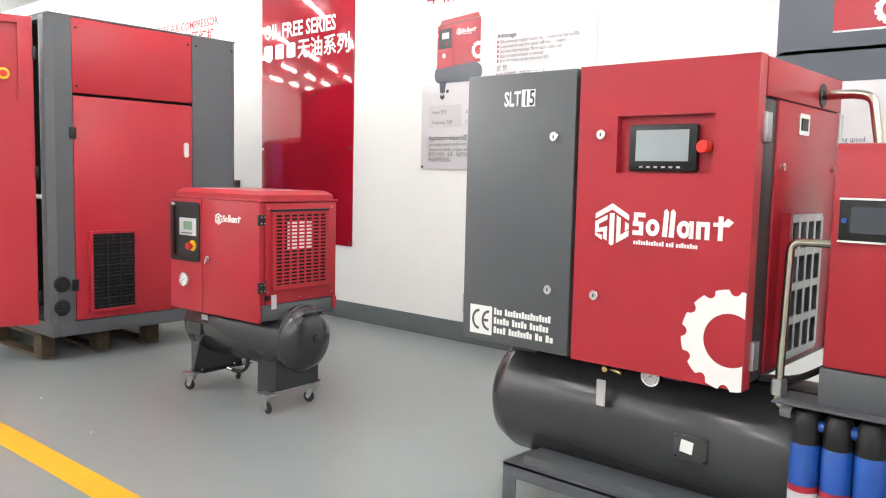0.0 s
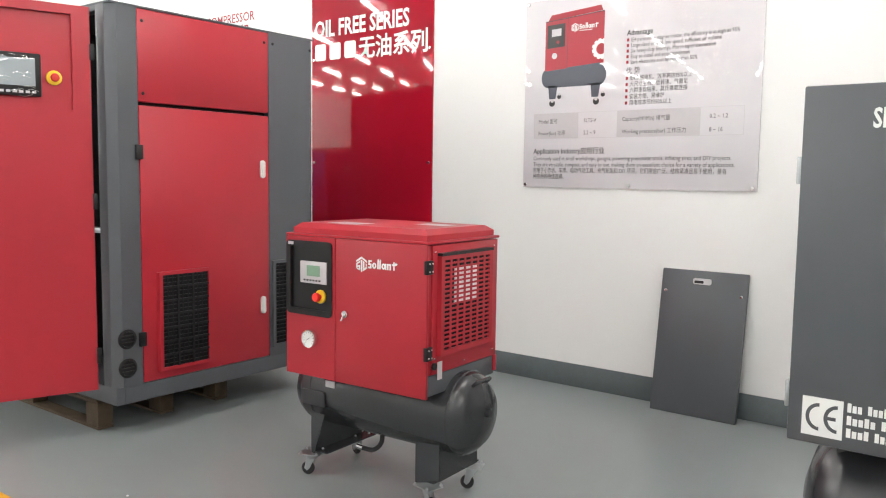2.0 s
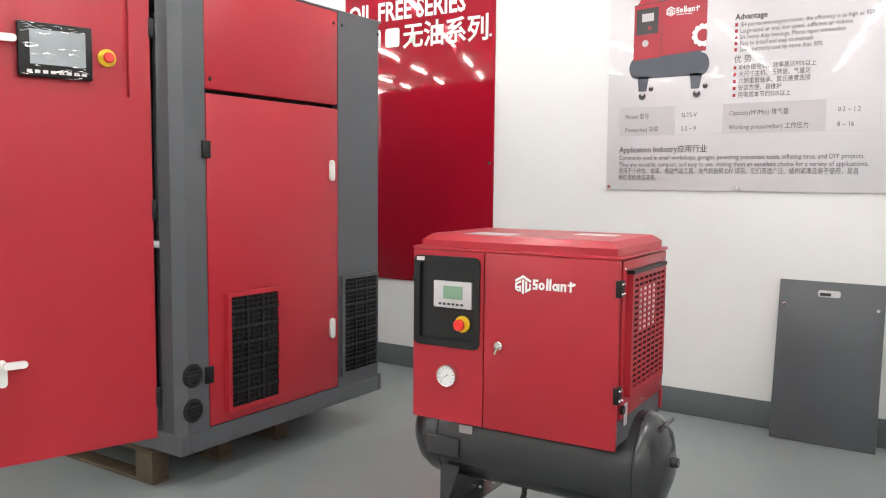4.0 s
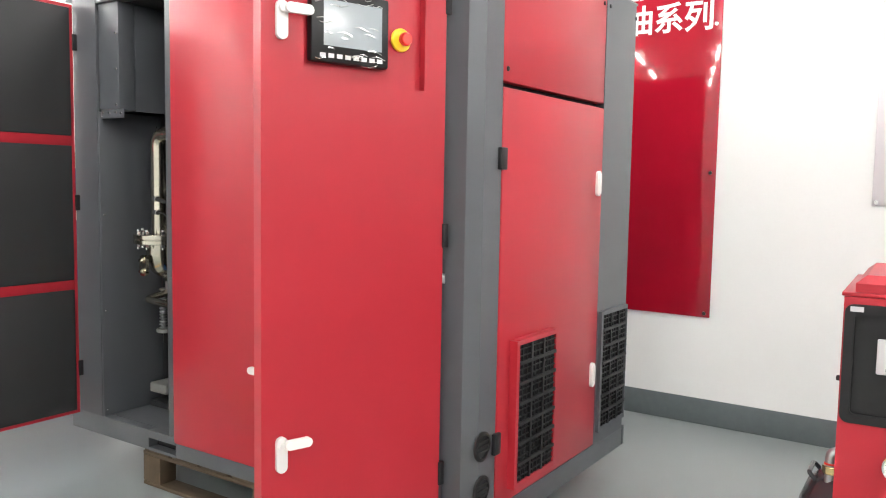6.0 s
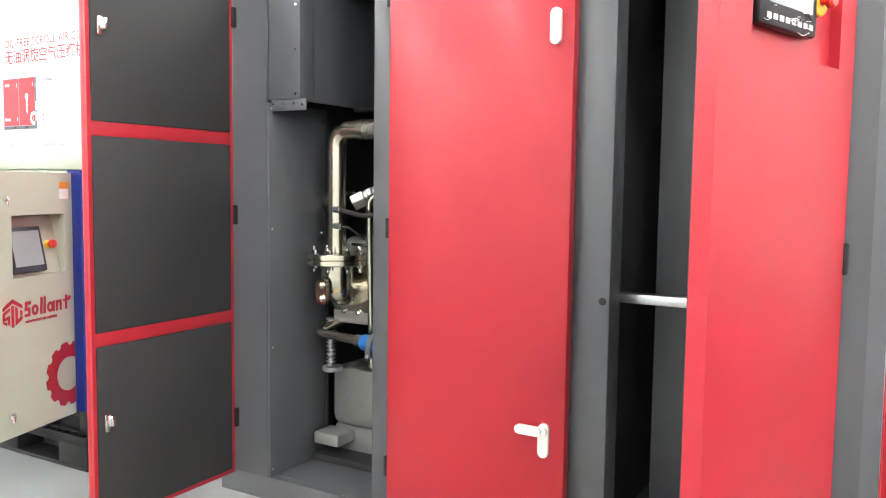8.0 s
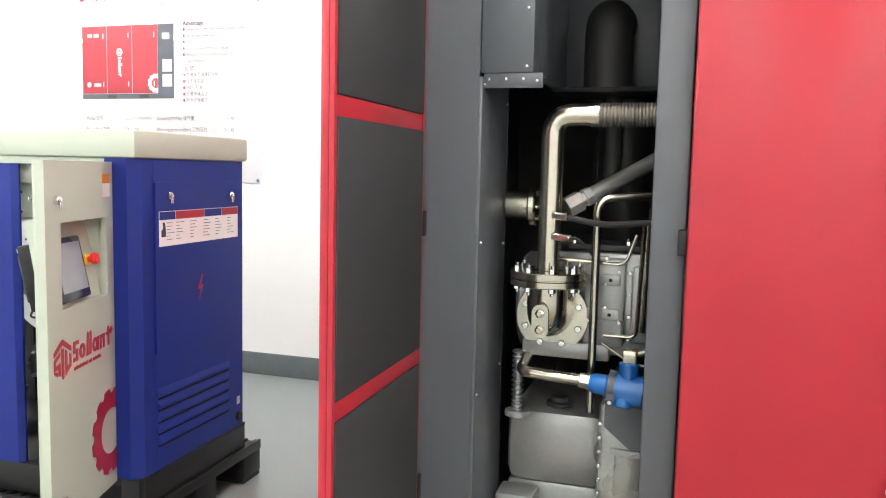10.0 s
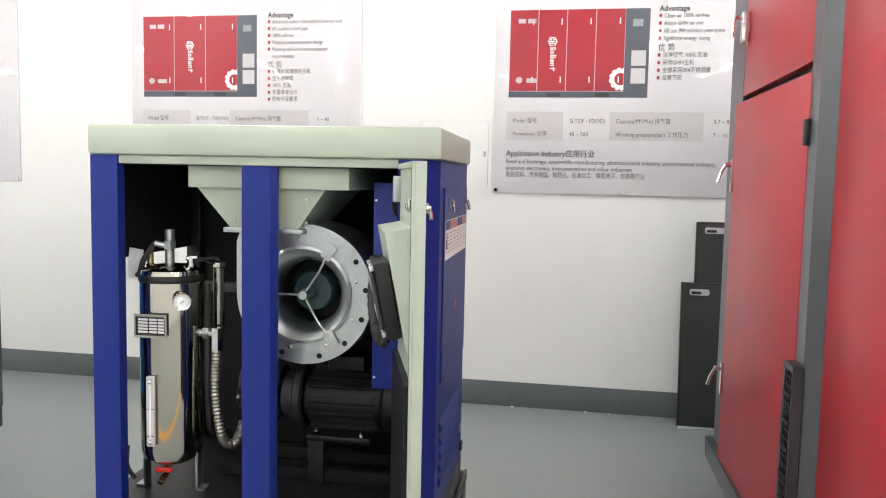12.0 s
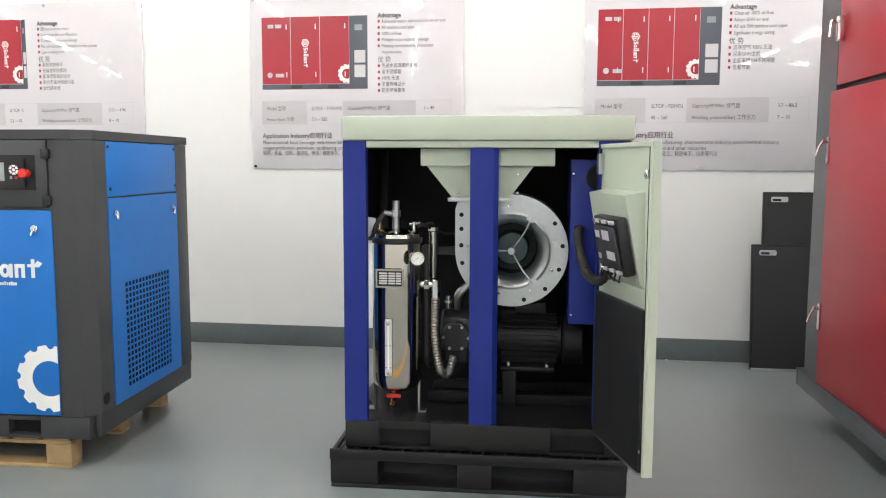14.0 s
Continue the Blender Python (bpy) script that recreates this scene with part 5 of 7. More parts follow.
part("pipe_nut", cyl(cyl(B(), (1.195, 0.11, 0.625), (1.195, 0.11, 0.675), 0.025, 6), (1.21, 0.10, 0.585), (1.245, 0.10, 0.583), 0.022, 6), ZINC, cp)
part("black_hose", tube(B(), [(1.13, 0.12, 0.665), (1.22, 0.20, 0.66), (1.32, 0.40, 0.72)], 0.011, 0.05, 10), RUBBER, S)

D = thing("air_dryer", -2.115 + 1.318, 2.682 + 0.10, 0, "red air dryer on a grey stand with a black display", "air dryer")
part("case", box(B(), 0.0, 0.62, 0.0, 0.55, 0.735, 1.398, 0.008), RED, D)
dp = part("display_panel", box(B(), 0.022, 0.33, -0.010, 0.0, 1.115, 1.238, 0.004), BLACK, D, "black display panel with steel trims")
part("display", box(B(), 0.055, 0.27, -0.0125, -0.0105, 1.140, 1.215), SCREEN_DARK, dp)
part("trim", sheet(B(), face_front(0, -0.010, 0), [rect(0.022, 0.33, 1.112, 1.118), rect(0.022, 0.33, 1.235, 1.241)], 0, 0.003), CHROME, dp)
part("blue_lamp", cyl(B(), (0.038, -0.010, 1.175), (0.038, -0.015, 1.175), 0.008, 12), FILTER_BLUE, dp)
part("stand", box(B(), -0.005, 0.63, -0.005, 0.56, 0.60, 0.733, 0.004), GREY, D)
part("stand_leg", box(B(), 0.02, 0.08, 0.20, 0.50, 0.175, 0.60, 0.004), GREY_DARK, D)
part("stand_leg", box(B(), 0.54, 0.60, 0.20, 0.50, 0.175, 0.60, 0.004), GREY_DARK, D)
part("filter_shelf", box(B(), -0.12, 0.62, -0.06, 0.10, 0.615, 0.622, 0.002), GREY, D)


def filter_unit(x):
    t = thing("inline_filter", x, 2.682 + 0.085, 0, "blue inline air filter with a black head", "air filter", "blue inline filters")
    part("head", lathe(B(), [(0, 0.60), (0.03, 0.60), (0.040, 0.585), (0.043, 0.54), (0.043, 0.505), (0, 0.505)], Matrix.Identity(4), 24), BLACK, t)
    part("bowl", lathe(B(), [(0, 0.504), (0.041, 0.504), (0.044, 0.495), (0.042, 0.30), (0.036, 0.27), (0, 0.265)], Matrix.Identity(4), 28), FILTER_BLUE, t)
    lb = lathe(B(), [(0.0440, 0.372), (0.0434, 0.305)], Matrix.Rotation(radians(0), 4, "Z"), 28)
    part("label", lb, PRINT_PALE, t)
    part("label_band", lathe(B(), [(0.0446, 0.378), (0.0444, 0.358)], Matrix.Identity(4), 28), PRINT_RED, t)
    part("coupling", cyl(B(), (0.035, 0, 0.56), (0.062, 0, 0.56), 0.020, 14), FILTER_BLUE, t)
    return t


for x in (-0.823, -0.733, -0.643):
    filter_unit(x)


# ---- small red compressor on castors ----
C = thing("small_compressor", -4.266, 2.648, 3.5, "small red compressor on a charcoal tank with four castors", "air compressor")
W_, D_, Z0, Z1 = 0.777, 0.540, 0.497, 1.121
part("cabinet_body", box(B(), 0.004, W_ - 0.008, 0.012, D_, Z0 + 0.09, Z1 - 0.003, 0.004), RED, C)
part("body_skirt", box(B(), 0.02, W_ - 0.006, 0.02, D_ - 0.01, Z0 + 0.004, Z0 + 0.088, 0.003), GREY, C)
fp = part("control_panel", holed(B(), face_front(0, 0.011, 0), (-0.005, 0.286, Z0, Z1), (0.016, 0.258, 0.782, 1.085), 0.0, 0.015), RED, C, "red control panel with a black recess")
part("recess_back", box(B(), 0.014, 0.260, 0.004, 0.0115, 0.780, 1.087), BLACK, fp)
ro, ri = round_rect(-0.001, 0.273, 0.772, 1.102, 0.022), round_rect(0.024, 0.247, 0.798, 1.076, 0.012)
part("recess_frame", sheet(B(), face_front(0, -0.004, 0), [[ro[i], ro[(i + 1) % len(ro)], ri[(i + 1) % len(ri)], ri[i]] for i in range(len(ro))], 0.0, 0.006), BLACK, fp, smooth=False)
ds = part("controller", box(B(), 0.082, 0.240, -0.008, 0.0035, 0.915, 1.012, 0.004), PRINT_PALE, fp, "pale controller with a green display")
part("display", box(B(), 0.125, 0.203, -0.0095, -0.0082, 0.948, 0.995), LCD, ds)
part("keys", sheet(B(), face_front(0, -0.008, 0), [rect(0.105 + 0.018 * i, 0.117 + 0.018 * i, 0.925, 0.933) for i in range(6)], 0.0003, 0.001), PRINT_GREY, ds, smooth=False)
stop_button(fp, (0.202, 0.003, 0.860), (0, -1, 0), 0.030)
part("small_sticker", sheet(B(), face_front(0, -0.004, 0), [rect(0.012, 0.045, 1.082, 1.096)], 0.0065, 0.007), PRINT_PALE, fp, smooth=False)
gauge(fp, (0.150, -0.004, 0.670), (0, -1, 0), 0.042)
dr = part("front_door", box(B(), 0.290, W_, -0.004, 0.011, Z0 - 0.002, Z1, 0.003), RED, C, "red front door")
cam_lock(dr, (0.352, -0.004, 0.800), (0, -1, 0), True, 0.016)
mark(dr, face_front(0.405, -0.004, 1.020), 0.225, PRINT_WHITE, False)
for z in (0.68, 1.03):
    hg = hinge(dr, (W_ - 0.012, -0.008, z - 0.028), (W_ + 0.006, 0.034, z + 0.028))
    screws(hg, face_right(W_ + 0.006, 0, z), [(0.004, 0.016), (0.004, -0.016), (0.024, 0.016), (0.024, -0.016)], 0.0045)
part("lid", box(B(), -0.012, W_ + 0.004, 0.0, D_ + 0.006, Z1 + 0.001, Z1 + 0.012, 0.003), RED, C)
bm = B()
lo = [(0.02, 0.015), (W_ - 0.015, 0.015), (W_ - 0.015, D_ - 0.015), (0.02, D_ - 0.015)]
hi = [(0.045, 0.045), (W_ - 0.045, 0.045), (W_ - 0.045, D_ - 0.045), (0.045, D_ - 0.045)]
vl = [bm.verts.new((x, y, Z1 + 0.012)) for x, y in lo] + [bm.verts.new((x, y, Z1 + 0.036)) for x, y in lo] + [bm.verts.new((x, y, Z1 + 0.058)) for x, y in hi]
for k in (0, 4):
    for i in range(4):
        j = (i + 1) % 4
        bm.faces.new((vl[k + i], vl[k + j], vl[k + 4 + j], vl[k + 4 + i]))
bm.faces.new(vl[8:12])
cap = part("top_cover", bm, RED, C, "red chamfered top cover")
for q in (rect(0.16, 0.34, 0.08, 0.2), rect(0.50, 0.66, 0.28, 0.38)):
    part("cover_label", sheet(B(), Matrix.Translation((0, 0, Z1 + 0.058)), [q], 0.0005, 0.001), PRINT_PALE, cap, smooth=False)
rs = part("side_panel", box(B(), W_ - 0.0075, W_, 0.035, D_ - 0.004, Z0 + 0.092, Z1 - 0.004, 0.002), RED, C, "red side panel with a slotted grille")
part("grille_back", sheet(B(), face_right(W_, 0.072, 0.668), [rect(0, 0.385, 0, 0.405)], 0.0006, 0.012), BLACK_MATT, rs)
part("grille_label", sheet(B(), face_right(W_, 0.072, 0.668), [rect(0.10, 0.27, 0.20, 0.355)], 0.012, 0.0182), PRINT_WHITE, rs, smooth=False)
part("grille", bars_grid(face_right(W_, 0.085, 0.682), 0.36, 0.378, 7, 20, 0.013, 0.0085, 0.0190, 0.022), RED, rs, "red slotted grille", smooth=False)
part("grille_rim", sheet(B(), face_right(W_, 0.072, 0.668), [rect(-0.004, 0.016, -0.004, 0.405), rect(0.37, 0.389, -0.004, 0.405), rect(0.016, 0.37, -0.004, 0.018), rect(0.016, 0.37, 0.388, 0.405)], 0.0, 0.022), RED, rs)
part("grille_hood", sheet(B(), face_right(W_, 0.072, 1.073), [rect(-0.004, 0.389, 0.0, 0.012)], 0.0, 0.026), BLACK, rs)
part("corner_flange", box(B(), W_ - 0.0075, W_ + 0.002, D_ - 0.022, D_ + 0.002, Z0 + 0.02, Z0 + 0.091, 0.002), RED, rs)
part("cable_gland", cyl(B(), (W_, 0.045, 0.625), (W_ + 0.012, 0.045, 0.625), 0.015, 14), BLACK, rs)
part("tag", sheet(B(), face_right(W_, 0.075, 0.592), [rect(0, 0.034, -0.03, 0.045)], 0.0005, 0.0015), PRINT_PALE, rs, smooth=False)
screws(rs, face_right(W_, 0, 0), [(0.05, 0.655), (0.05, 1.09), (0.50, 1.09), (0.50, 0.62), (0.27, 0.612)], 0.005)
tc = part("air_tank", lathe(B(), [(0, -0.13), (0.06, -0.125), (0.115, -0.105), (0.155, -0.07), (0.176, -0.03), (0.180, -0.015), (0.180, 0.80), (0.172, 0.825), (0.13, 0.865), (0.06, 0.888), (0, 0.892)], Matrix.Translation((0.005, 0.275, 0.383)) @ Matrix.Rotation(radians(90), 4, "Y"), 40), TANK, C, "charcoal enamelled air tank with domed ends")
part("tank_plug", cyl(B(), (0.885, 0.275, 0.40), (0.915, 0.275, 0.40), 0.018, 12), TANK, tc)
part("tank_handle", tube(B(), [(0.842, 0.225, 0.505), (0.872, 0.225, 0.535), (0.872, 0.345, 0.535), (0.842, 0.345, 0.505)], 0.007, 0.015, 10), TANK, tc)
part("tank_handle", tube(B(), [(-0.062, 0.225, 0.505), (-0.092, 0.225, 0.535), (-0.092, 0.345, 0.535), (-0.062, 0.345, 0.505)], 0.007, 0.015, 10), TANK, tc)
ov = part("outlet_pipe", tube(B(), [(-0.030, 0.20, 0.52), (-0.030, 0.20, 0.618), (0.004, 0.20, 0.618)], 0.017, 0.025, 14), ZINC, C, "short zinc outlet elbow")
part("pipe_nut", cyl(B(), (-0.030, 0.20, 0.552), (-0.030, 0.20, 0.576), 0.024, 6), BRASS, ov)
part("red_ring", cyl(B(), (-0.030, 0.20, 0.580), (-0.030, 0.20, 0.586), 0.020, 18), STOP_RED, ov)
part("side_catch", box(B(), -0.034, 0.003, 0.235, 0.250, 0.832, 0.848, 0.004), BLACK, C)
for x in (0.035, 0.80):
    part("weld_bead", lathe(B(), [(0.179, 0), (0.183, 0.004), (0.179, 0.008)], Matrix.Translation((x, 0.275, 0.383)) @ Matrix.Rotation(radians(90), 4, "Y"), 40), TANK, tc)
for x in (0.05, 0.70):
    part("saddle_plate", box(B(), x, x + 0.05, 0.08, 0.47, 0.50, Z0 + 0.088, 0.003), GREY_DARK, C)
for x, x1, x2 in ((0.075, 0.075, 0.125), (0.755, 0.675, 0.675)):
    bm = sheet(B(), face_right(x, 0, 0), [[(0.13 if x > 0.5 else 0.076, 0.108), (0.43, 0.108), (0.43, 0.30), (0.38, 0.265), (0.33, 0.245), (0.275, 0.235), (0.22, 0.245), (0.17, 0.265), (0.13 if x > 0.5 else 0.076, 0.29)]], -0.006, 0.0)
    if x > 0.5:
        bm2 = [(x1, 0.070, 0.108), (x, 0.13, 0.108), (x, 0.13, 0.270), (x1, 0.070, 0.285)]
    else:
        bm2 = [(x, 0.076, 0.108), (x + 0.012, 0.076, 0.108), (x + 0.075, 0.076, 0.30), (x, 0.076, 0.30)]
    lo_v = [bm.verts.new(p) for p in bm2]
    hi_v = [bm.verts.new((px_, py_ + 0.006, pz_)) for px_, py_, pz_ in bm2]
    bm.faces.new(lo_v)
    bm.faces.new(hi_v[::-1])
    for k in range(4):
        bm.faces.new((lo_v[k], lo_v[(k + 1) % 4], hi_v[(k + 1) % 4], hi_v[k]))
    box(bm, x - 0.08 if x > 0.5 else x - 0.004, x - 0.006 if x > 0.5 else x + 0.07, 0.10, 0.455, 0.108, 0.113)
    part("tank_leg", bm, TANK, C, "charcoal bent-steel tank leg")


def castor(x, y, turn):
    ob = new("castor")
    ob.parent = C
    ob.matrix_basis = pose(x, y, 0, 0, 0, turn) @ Matrix.Diagonal((0.80, 0.80, 0.80, 1))
    part("mount_plate", box(bolts(B(), (0, 0, 0.134), (0, 0, 1), 0.068, 4, 0.009, 0.008, math.pi / 4), -0.064, 0.064, -0.052, 0.052, 0.128, 0.134, 0.001), ZINC, ob)
    bm = lathe(B(), [(0.026, 0.100), (0.030, 0.108), (0.030, 0.122), (0.024, 0.128)], Matrix.Identity(4), 18)
    for s in (-1, 1):
        sheet(bm, Matrix(((1, 0, 0, 0), (0, 0, 1, s * 0.018), (0, 1, 0, 0), (0, 0, 0, 1))), [[(-0.026, 0.112), (0.026, 0.112), (0.040, 0.04), (0.024, 0.026), (0.008, 0.04)]], -0.002, 0.002)
    part("fork", bm, ZINC, ob)
    m = Matrix.Translation((0.024, -0.014, 0.0385)) @ Matrix.Rotation(radians(-90), 4, "X")
    w = part("wheel", lathe(B(), [(0.010, 0.0), (0.030, 0.0), (0.0375, 0.006), (0.0385, 0.014), (0.0375, 0.022), (0.030, 0.028), (0.010, 0.028)], m, 28), RUBBER, ob, "dark rubber wheel")
    part("hub", cyl(B(), (0.024, -0.022, 0.0385), (0.024, 0.022, 0.0385), 0.008, 10), ZINC, w)


castor(0.065, 0.085, 200)
castor(0.735, 0.080, -15)
castor(0.065, 0.415, 160)
castor(0.755, 0.385, 200)
part("drain_hose", tube(B(), [(0.33, 0.275, 0.23), (0.33, 0.275, 0.15), (0.30, 0.25, 0.115), (0.24, 0.22, 0.13)], 0.011, 0.04, 10), RUBBER, C)
part("drain_tap", cyl(B(), (0.25, 0.225, 0.128), (0.225, 0.21, 0.138), 0.013, 10), CHROME, C)
part("tank_sticker", box(B(), 0.135, 0.19, 0.100, 0.104, 0.425, 0.455), PRINT_PALE, C)
part("leg_plate", box(B(), 0.0, 0.14, 0.085, 0.095, 0.33, 0.40, 0.003), GREY_DARK, C)


# ---- white and navy machine with its front open, on a plastic pallet ----
PLX, PLY = -9.903, 2.415
PP = thing("plastic_pallet", PLX, PLY, 2.0, "black plastic pallet under the white and navy machine", "pallet")
bm = box(B(), 0, 1.24, 0, 0.90, 0.135, 0.155, 0.004)
part("deck", bm, BLACK, PP)
bm = B()
for i in range(26):
    x = 0.02 + 1.2 * i / 25
    box(bm, x - 0.005, x + 0.005, 0.012, 0.888, 0.155, 0.166)
part("anti_slip_ribs", bm, BLACK, PP, smooth=False)
part("deck_rim", box(box(B(), 0, 1.24, 0, 0.012, 0.122, 0.168, 0.003), 1.228, 1.24, 0.012, 0.90, 0.122, 0.168, 0.003), BLACK, PP)
for x in (0.05, 0.11, 0.17, 0.60, 0.65, 1.06, 1.12, 1.18):
    part("rim_rib", box(B(), x - 0.004, x + 0.004, 0.0, 0.060, 0.1685, 0.176, 0.002), BLACK, PP)
for x0, x1 in ((0, 0.21), (0.54, 0.69), (1.02, 1.24)):
    for y0, y1 in ((0.002, 0.15), (0.375, 0.525), (0.75, 0.898)):
        part("foot_block", box(B(), x0 + 0.002, x1 - 0.002, y0, y1, 0.02, 0.134, 0.006), BLACK, PP)
for y0 in (0.002, 0.375, 0.75):
    part("runner", box(B(), 0.004, 1.236, y0 + 0.002, y0 + 0.146, 0.0, 0.019, 0.004), BLACK, PP, "scuffed bottom runner")

WM = thing("open_air_compressor", -8.678, 2.490, 2.0, "pale green and navy compressor with open front and hinged control door", "air compressor")
BX, WT = -1.165, 1.462
bm = B()
for a, b in ((BX, -1.02), (-0.80, -0.30), (-0.08, 0.0)):
    box(bm, a, b, 0.0, 0.04, 0.169, 0.285, 0.004)
for a in (-1.02, -0.30):
    box(bm, a, a + 0.22, 0.0, 0.04, 0.255, 0.285)
    box(bm, a, a + 0.22, 0.0, 0.04, 0.169, 0.180)
box(bm, BX, 0, 0.04, 0.745, 0.272, 0.285)
box(bm, -0.04, 0.0, 0.04, 0.745, 0.169, 0.272, 0.003)
box(bm, BX, BX + 0.04, 0.04, 0.745, 0.169, 0.272, 0.003)
part("base_frame", bm, BLACK, WM, "black steel base with fork slots")
# Slot shade as black blocks set behind the openings.
for a in (-1.02, -0.30):
    part("fork_slot_shade", box(B(), a, a + 0.22, 0.038, 0.3, 0.180, 0.254), BLACK_MATT, WM)
part("lid", box(B(), BX - 0.004, 0.010, -0.012, 0.757, WT, 1.562, 0.012), CREAM, WM, "pale grey-green top lid")
part("lid_ledge", box(B(), -1.068, -0.13, 0.006, 0.05, WT - 0.028, WT - 0.001, 0.002), CREAM, WM)
part("front_post", prism([(BX, 0.0), (-1.070, 0.0), (-1.070, 0.045), (BX + 0.03, 0.045), (BX + 0.03, 0.09), (BX, 0.09)], 0.286, WT - 0.001), NAVY, WM)
part("front_post", prism([(-0.640, 0.0), (-0.545, 0.0), (-0.526, 0.018), (-0.526, 0.028), (-0.640, 0.028)], 0.286, WT - 0.0295), NAVY, WM)
part("front_post", prism([(-0.128, 0.0), (-0.035, 0.0), (0.0, 0.035), (0.0, 0.10), (-0.128, 0.10)], 0.286, WT - 0.001), NAVY, WM)
part("rear_post", box(B(), BX, BX + 0.06, 0.68, 0.745, 0.286, WT - 0.001, 0.003), BLACK, WM)
rp = part("right_panel", prism([(-0.02, 0.101), (0.0, 0.101), (0.0, 0.725), (-0.02, 0.745)], 0.286, WT - 0.001), NAVY, WM, "navy side panel with a service door and louvres")
sdoor = part("service_door", sheet(B(), face_right(0, 0, 0), [rect(0.075 + 0.03, 0.695, 0.735, 1.375)], 0.0005, 0.006), NAVY, rp)
for y in (0.185, 0.61):
    cam_lock(sdoor, (0.006, y, 1.325 if y < 0.3 else 1.318), (1, 0, 0), True, 0.015)
lab = part("warning_label", sheet(B(), face_right(0.006, 0, 0), [rect(0.125, 0.675, 1.137, 1.268)], 0.0003, 0.0009), PRINT_WHITE, sdoor, "white safety label with coloured headings", smooth=False)
fw = face_right(0.007, 0, 0)
for a, b, m_, nm in ((0.127, 0.225, NAVY, "blue_heading"), (0.42, 0.545, NAVY, "blue_heading"), (0.228, 0.417, PRINT_RED, "red_heading"), (0.548, 0.673, PRINT_RED, "red_heading")):
    part(nm, sheet(B(), fw, [rect(a, b, 1.236, 1.266)], 0.0002, 0.0006), m_, lab, smooth=False)
random.seed(9)
for c in range(6):
    for row in range(6):
        u = 0.14 + 0.09 * c + (0.03 if c == 0 else 0)
        part("label_bar", sheet(B(), fw, [rect(u, u + random.uniform(0.02, 0.055), 1.2225 - 0.0125 * row, 1.2245 - 0.0125 * row)], 0.0002, 0.0006), PRINT_GREY, lab, smooth=False)
part("label_picture", sheet(B(), fw, [[(0.138, 1.172), (0.165, 1.172), (0.165, 1.20), (0.158, 1.226), (0.146, 1.226), (0.149, 1.205), (0.138, 1.195)]], 0.0002, 0.0006), PRINT_BLACK, lab, smooth=False)
part("lightning_print", sheet(B(), fw, [[(0.40, 1.005), (0.372, 0.945), (0.392, 0.95), (0.378, 0.895), (0.412, 0.962), (0.393, 0.958), (0.408, 1.005)]], -0.0005, 0.0004), PRINT_RED, sdoor, smooth=False)
for i in range(5):
    z = 0.382 + 0.046 * i
    bm = B()
    fl_ = face_right(0.0, 0.112, z)
    # pressed louvre: open below, rounded crown, ends drawn in
    rings = [[bm.verts.new(fl_ @ Vector((e, v, d))), bm.verts.new(fl_ @ Vector((0.50 - e, v, d)))]
             for e, v, d in ((0.003, 0.0, 0.0), (0.005, 0.001, 0.0075), (0.007, 0.006, 0.009), (0.007, 0.014, 0.008), (0.004, 0.026, 0.003), (0.0, 0.034, 0.0))]
    for p, q in zip(rings, rings[1:]):
        bm.faces.new((p[0], p[1], q[1], q[0]))
    for k in (0, 1):
        bm.faces.new([r_[k] for r_ in rings])
    part("louvre", bm, NAVY, rp)
    # flat black strip stands in for the shade below the louvre
    part("louvre_shade", sheet(B(), fl_, [rect(0.003, 0.497, -0.0085, -0.0005)], 0.0004, 0.001), BLACK_MATT, rp, smooth=False)
part("small_sticker", sheet(B(), face_right(0, 0, 0), [rect(0.675, 0.70, 0.385, 0.42)], 0.0004, 0.001), PRINT_PALE, rp, smooth=False)
part("cable_gland", cyl(B(), (0.0, 0.69, 0.33), (0.010, 0.69, 0.33), 0.022, 16), BLACK, rp)
part("back_panel", box(B(), -1.12, -0.02, 0.715, 0.742, 0.286, WT - 0.001), BLACK_MATT, WM)
part("left_upper_panel", box(B(), BX + 0.001, BX + 0.02, 0.10, 0.68, 1.105, WT - 0.002), BLACK_MATT, WM)
part("roof_lining", box(B(), BX + 0.03, -0.03, 0.06, 0.72, WT - 0.03, WT - 0.002), BLACK_MATT, WM)
part("right_lining", box(B(), -0.035, -0.021, 0.11, 0.718, 0.286, WT - 0.03), BLACK_MATT, WM)
part("rear_crossbar", box(B(), -1.05, -0.05, 0.60, 0.62, 0.93, 0.97, 0.003), GREY_DARK, WM)
# cooling duct and fan
part("duct_box", box(B(), -0.850, -0.300, 0.055, 0.58, 1.360, WT - 0.0305, 0.003), CREAM, WM, "pale cooling duct")
bm = B()
q0 = [(-0.826, 0.075), (-0.385, 0.075), (-0.385, 0.55), (-0.826, 0.55)]
q1 = [(-0.722, 0.10), (-0.485, 0.10), (-0.485, 0.45), (-0.722, 0.45)]
vl = [bm.verts.new((x, y, 1.3595)) for x, y in q0] + [bm.verts.new((x, y, 1.228)) for x, y in q1]
for i in range(4):
    j = (i + 1) % 4
    bm.faces.new((vl[i], vl[j], vl[4 + j], vl[4 + i]))
part("duct_funnel", bm, CREAM, WM, "pale tapered duct")
screws(WM, face_front(0, 0.085, 0), [(-0.575, 1.325), (-0.45, 1.325), (-0.575, 1.25), (-0.45, 1.25), (-0.70, 1.25)], 0.006)
part("duct_flange", box(B(), -0.74, -0.465, 0.085, 0.47, 1.212, 1.2275, 0.002), ZINC, WM)
fx, fz, fy = -0.474, 1.005, 0.135
fn = new("centrifugal_fan")
fn.parent = WM
tagged(fn, "galvanised centrifugal fan with a bell mouth")
prof = []
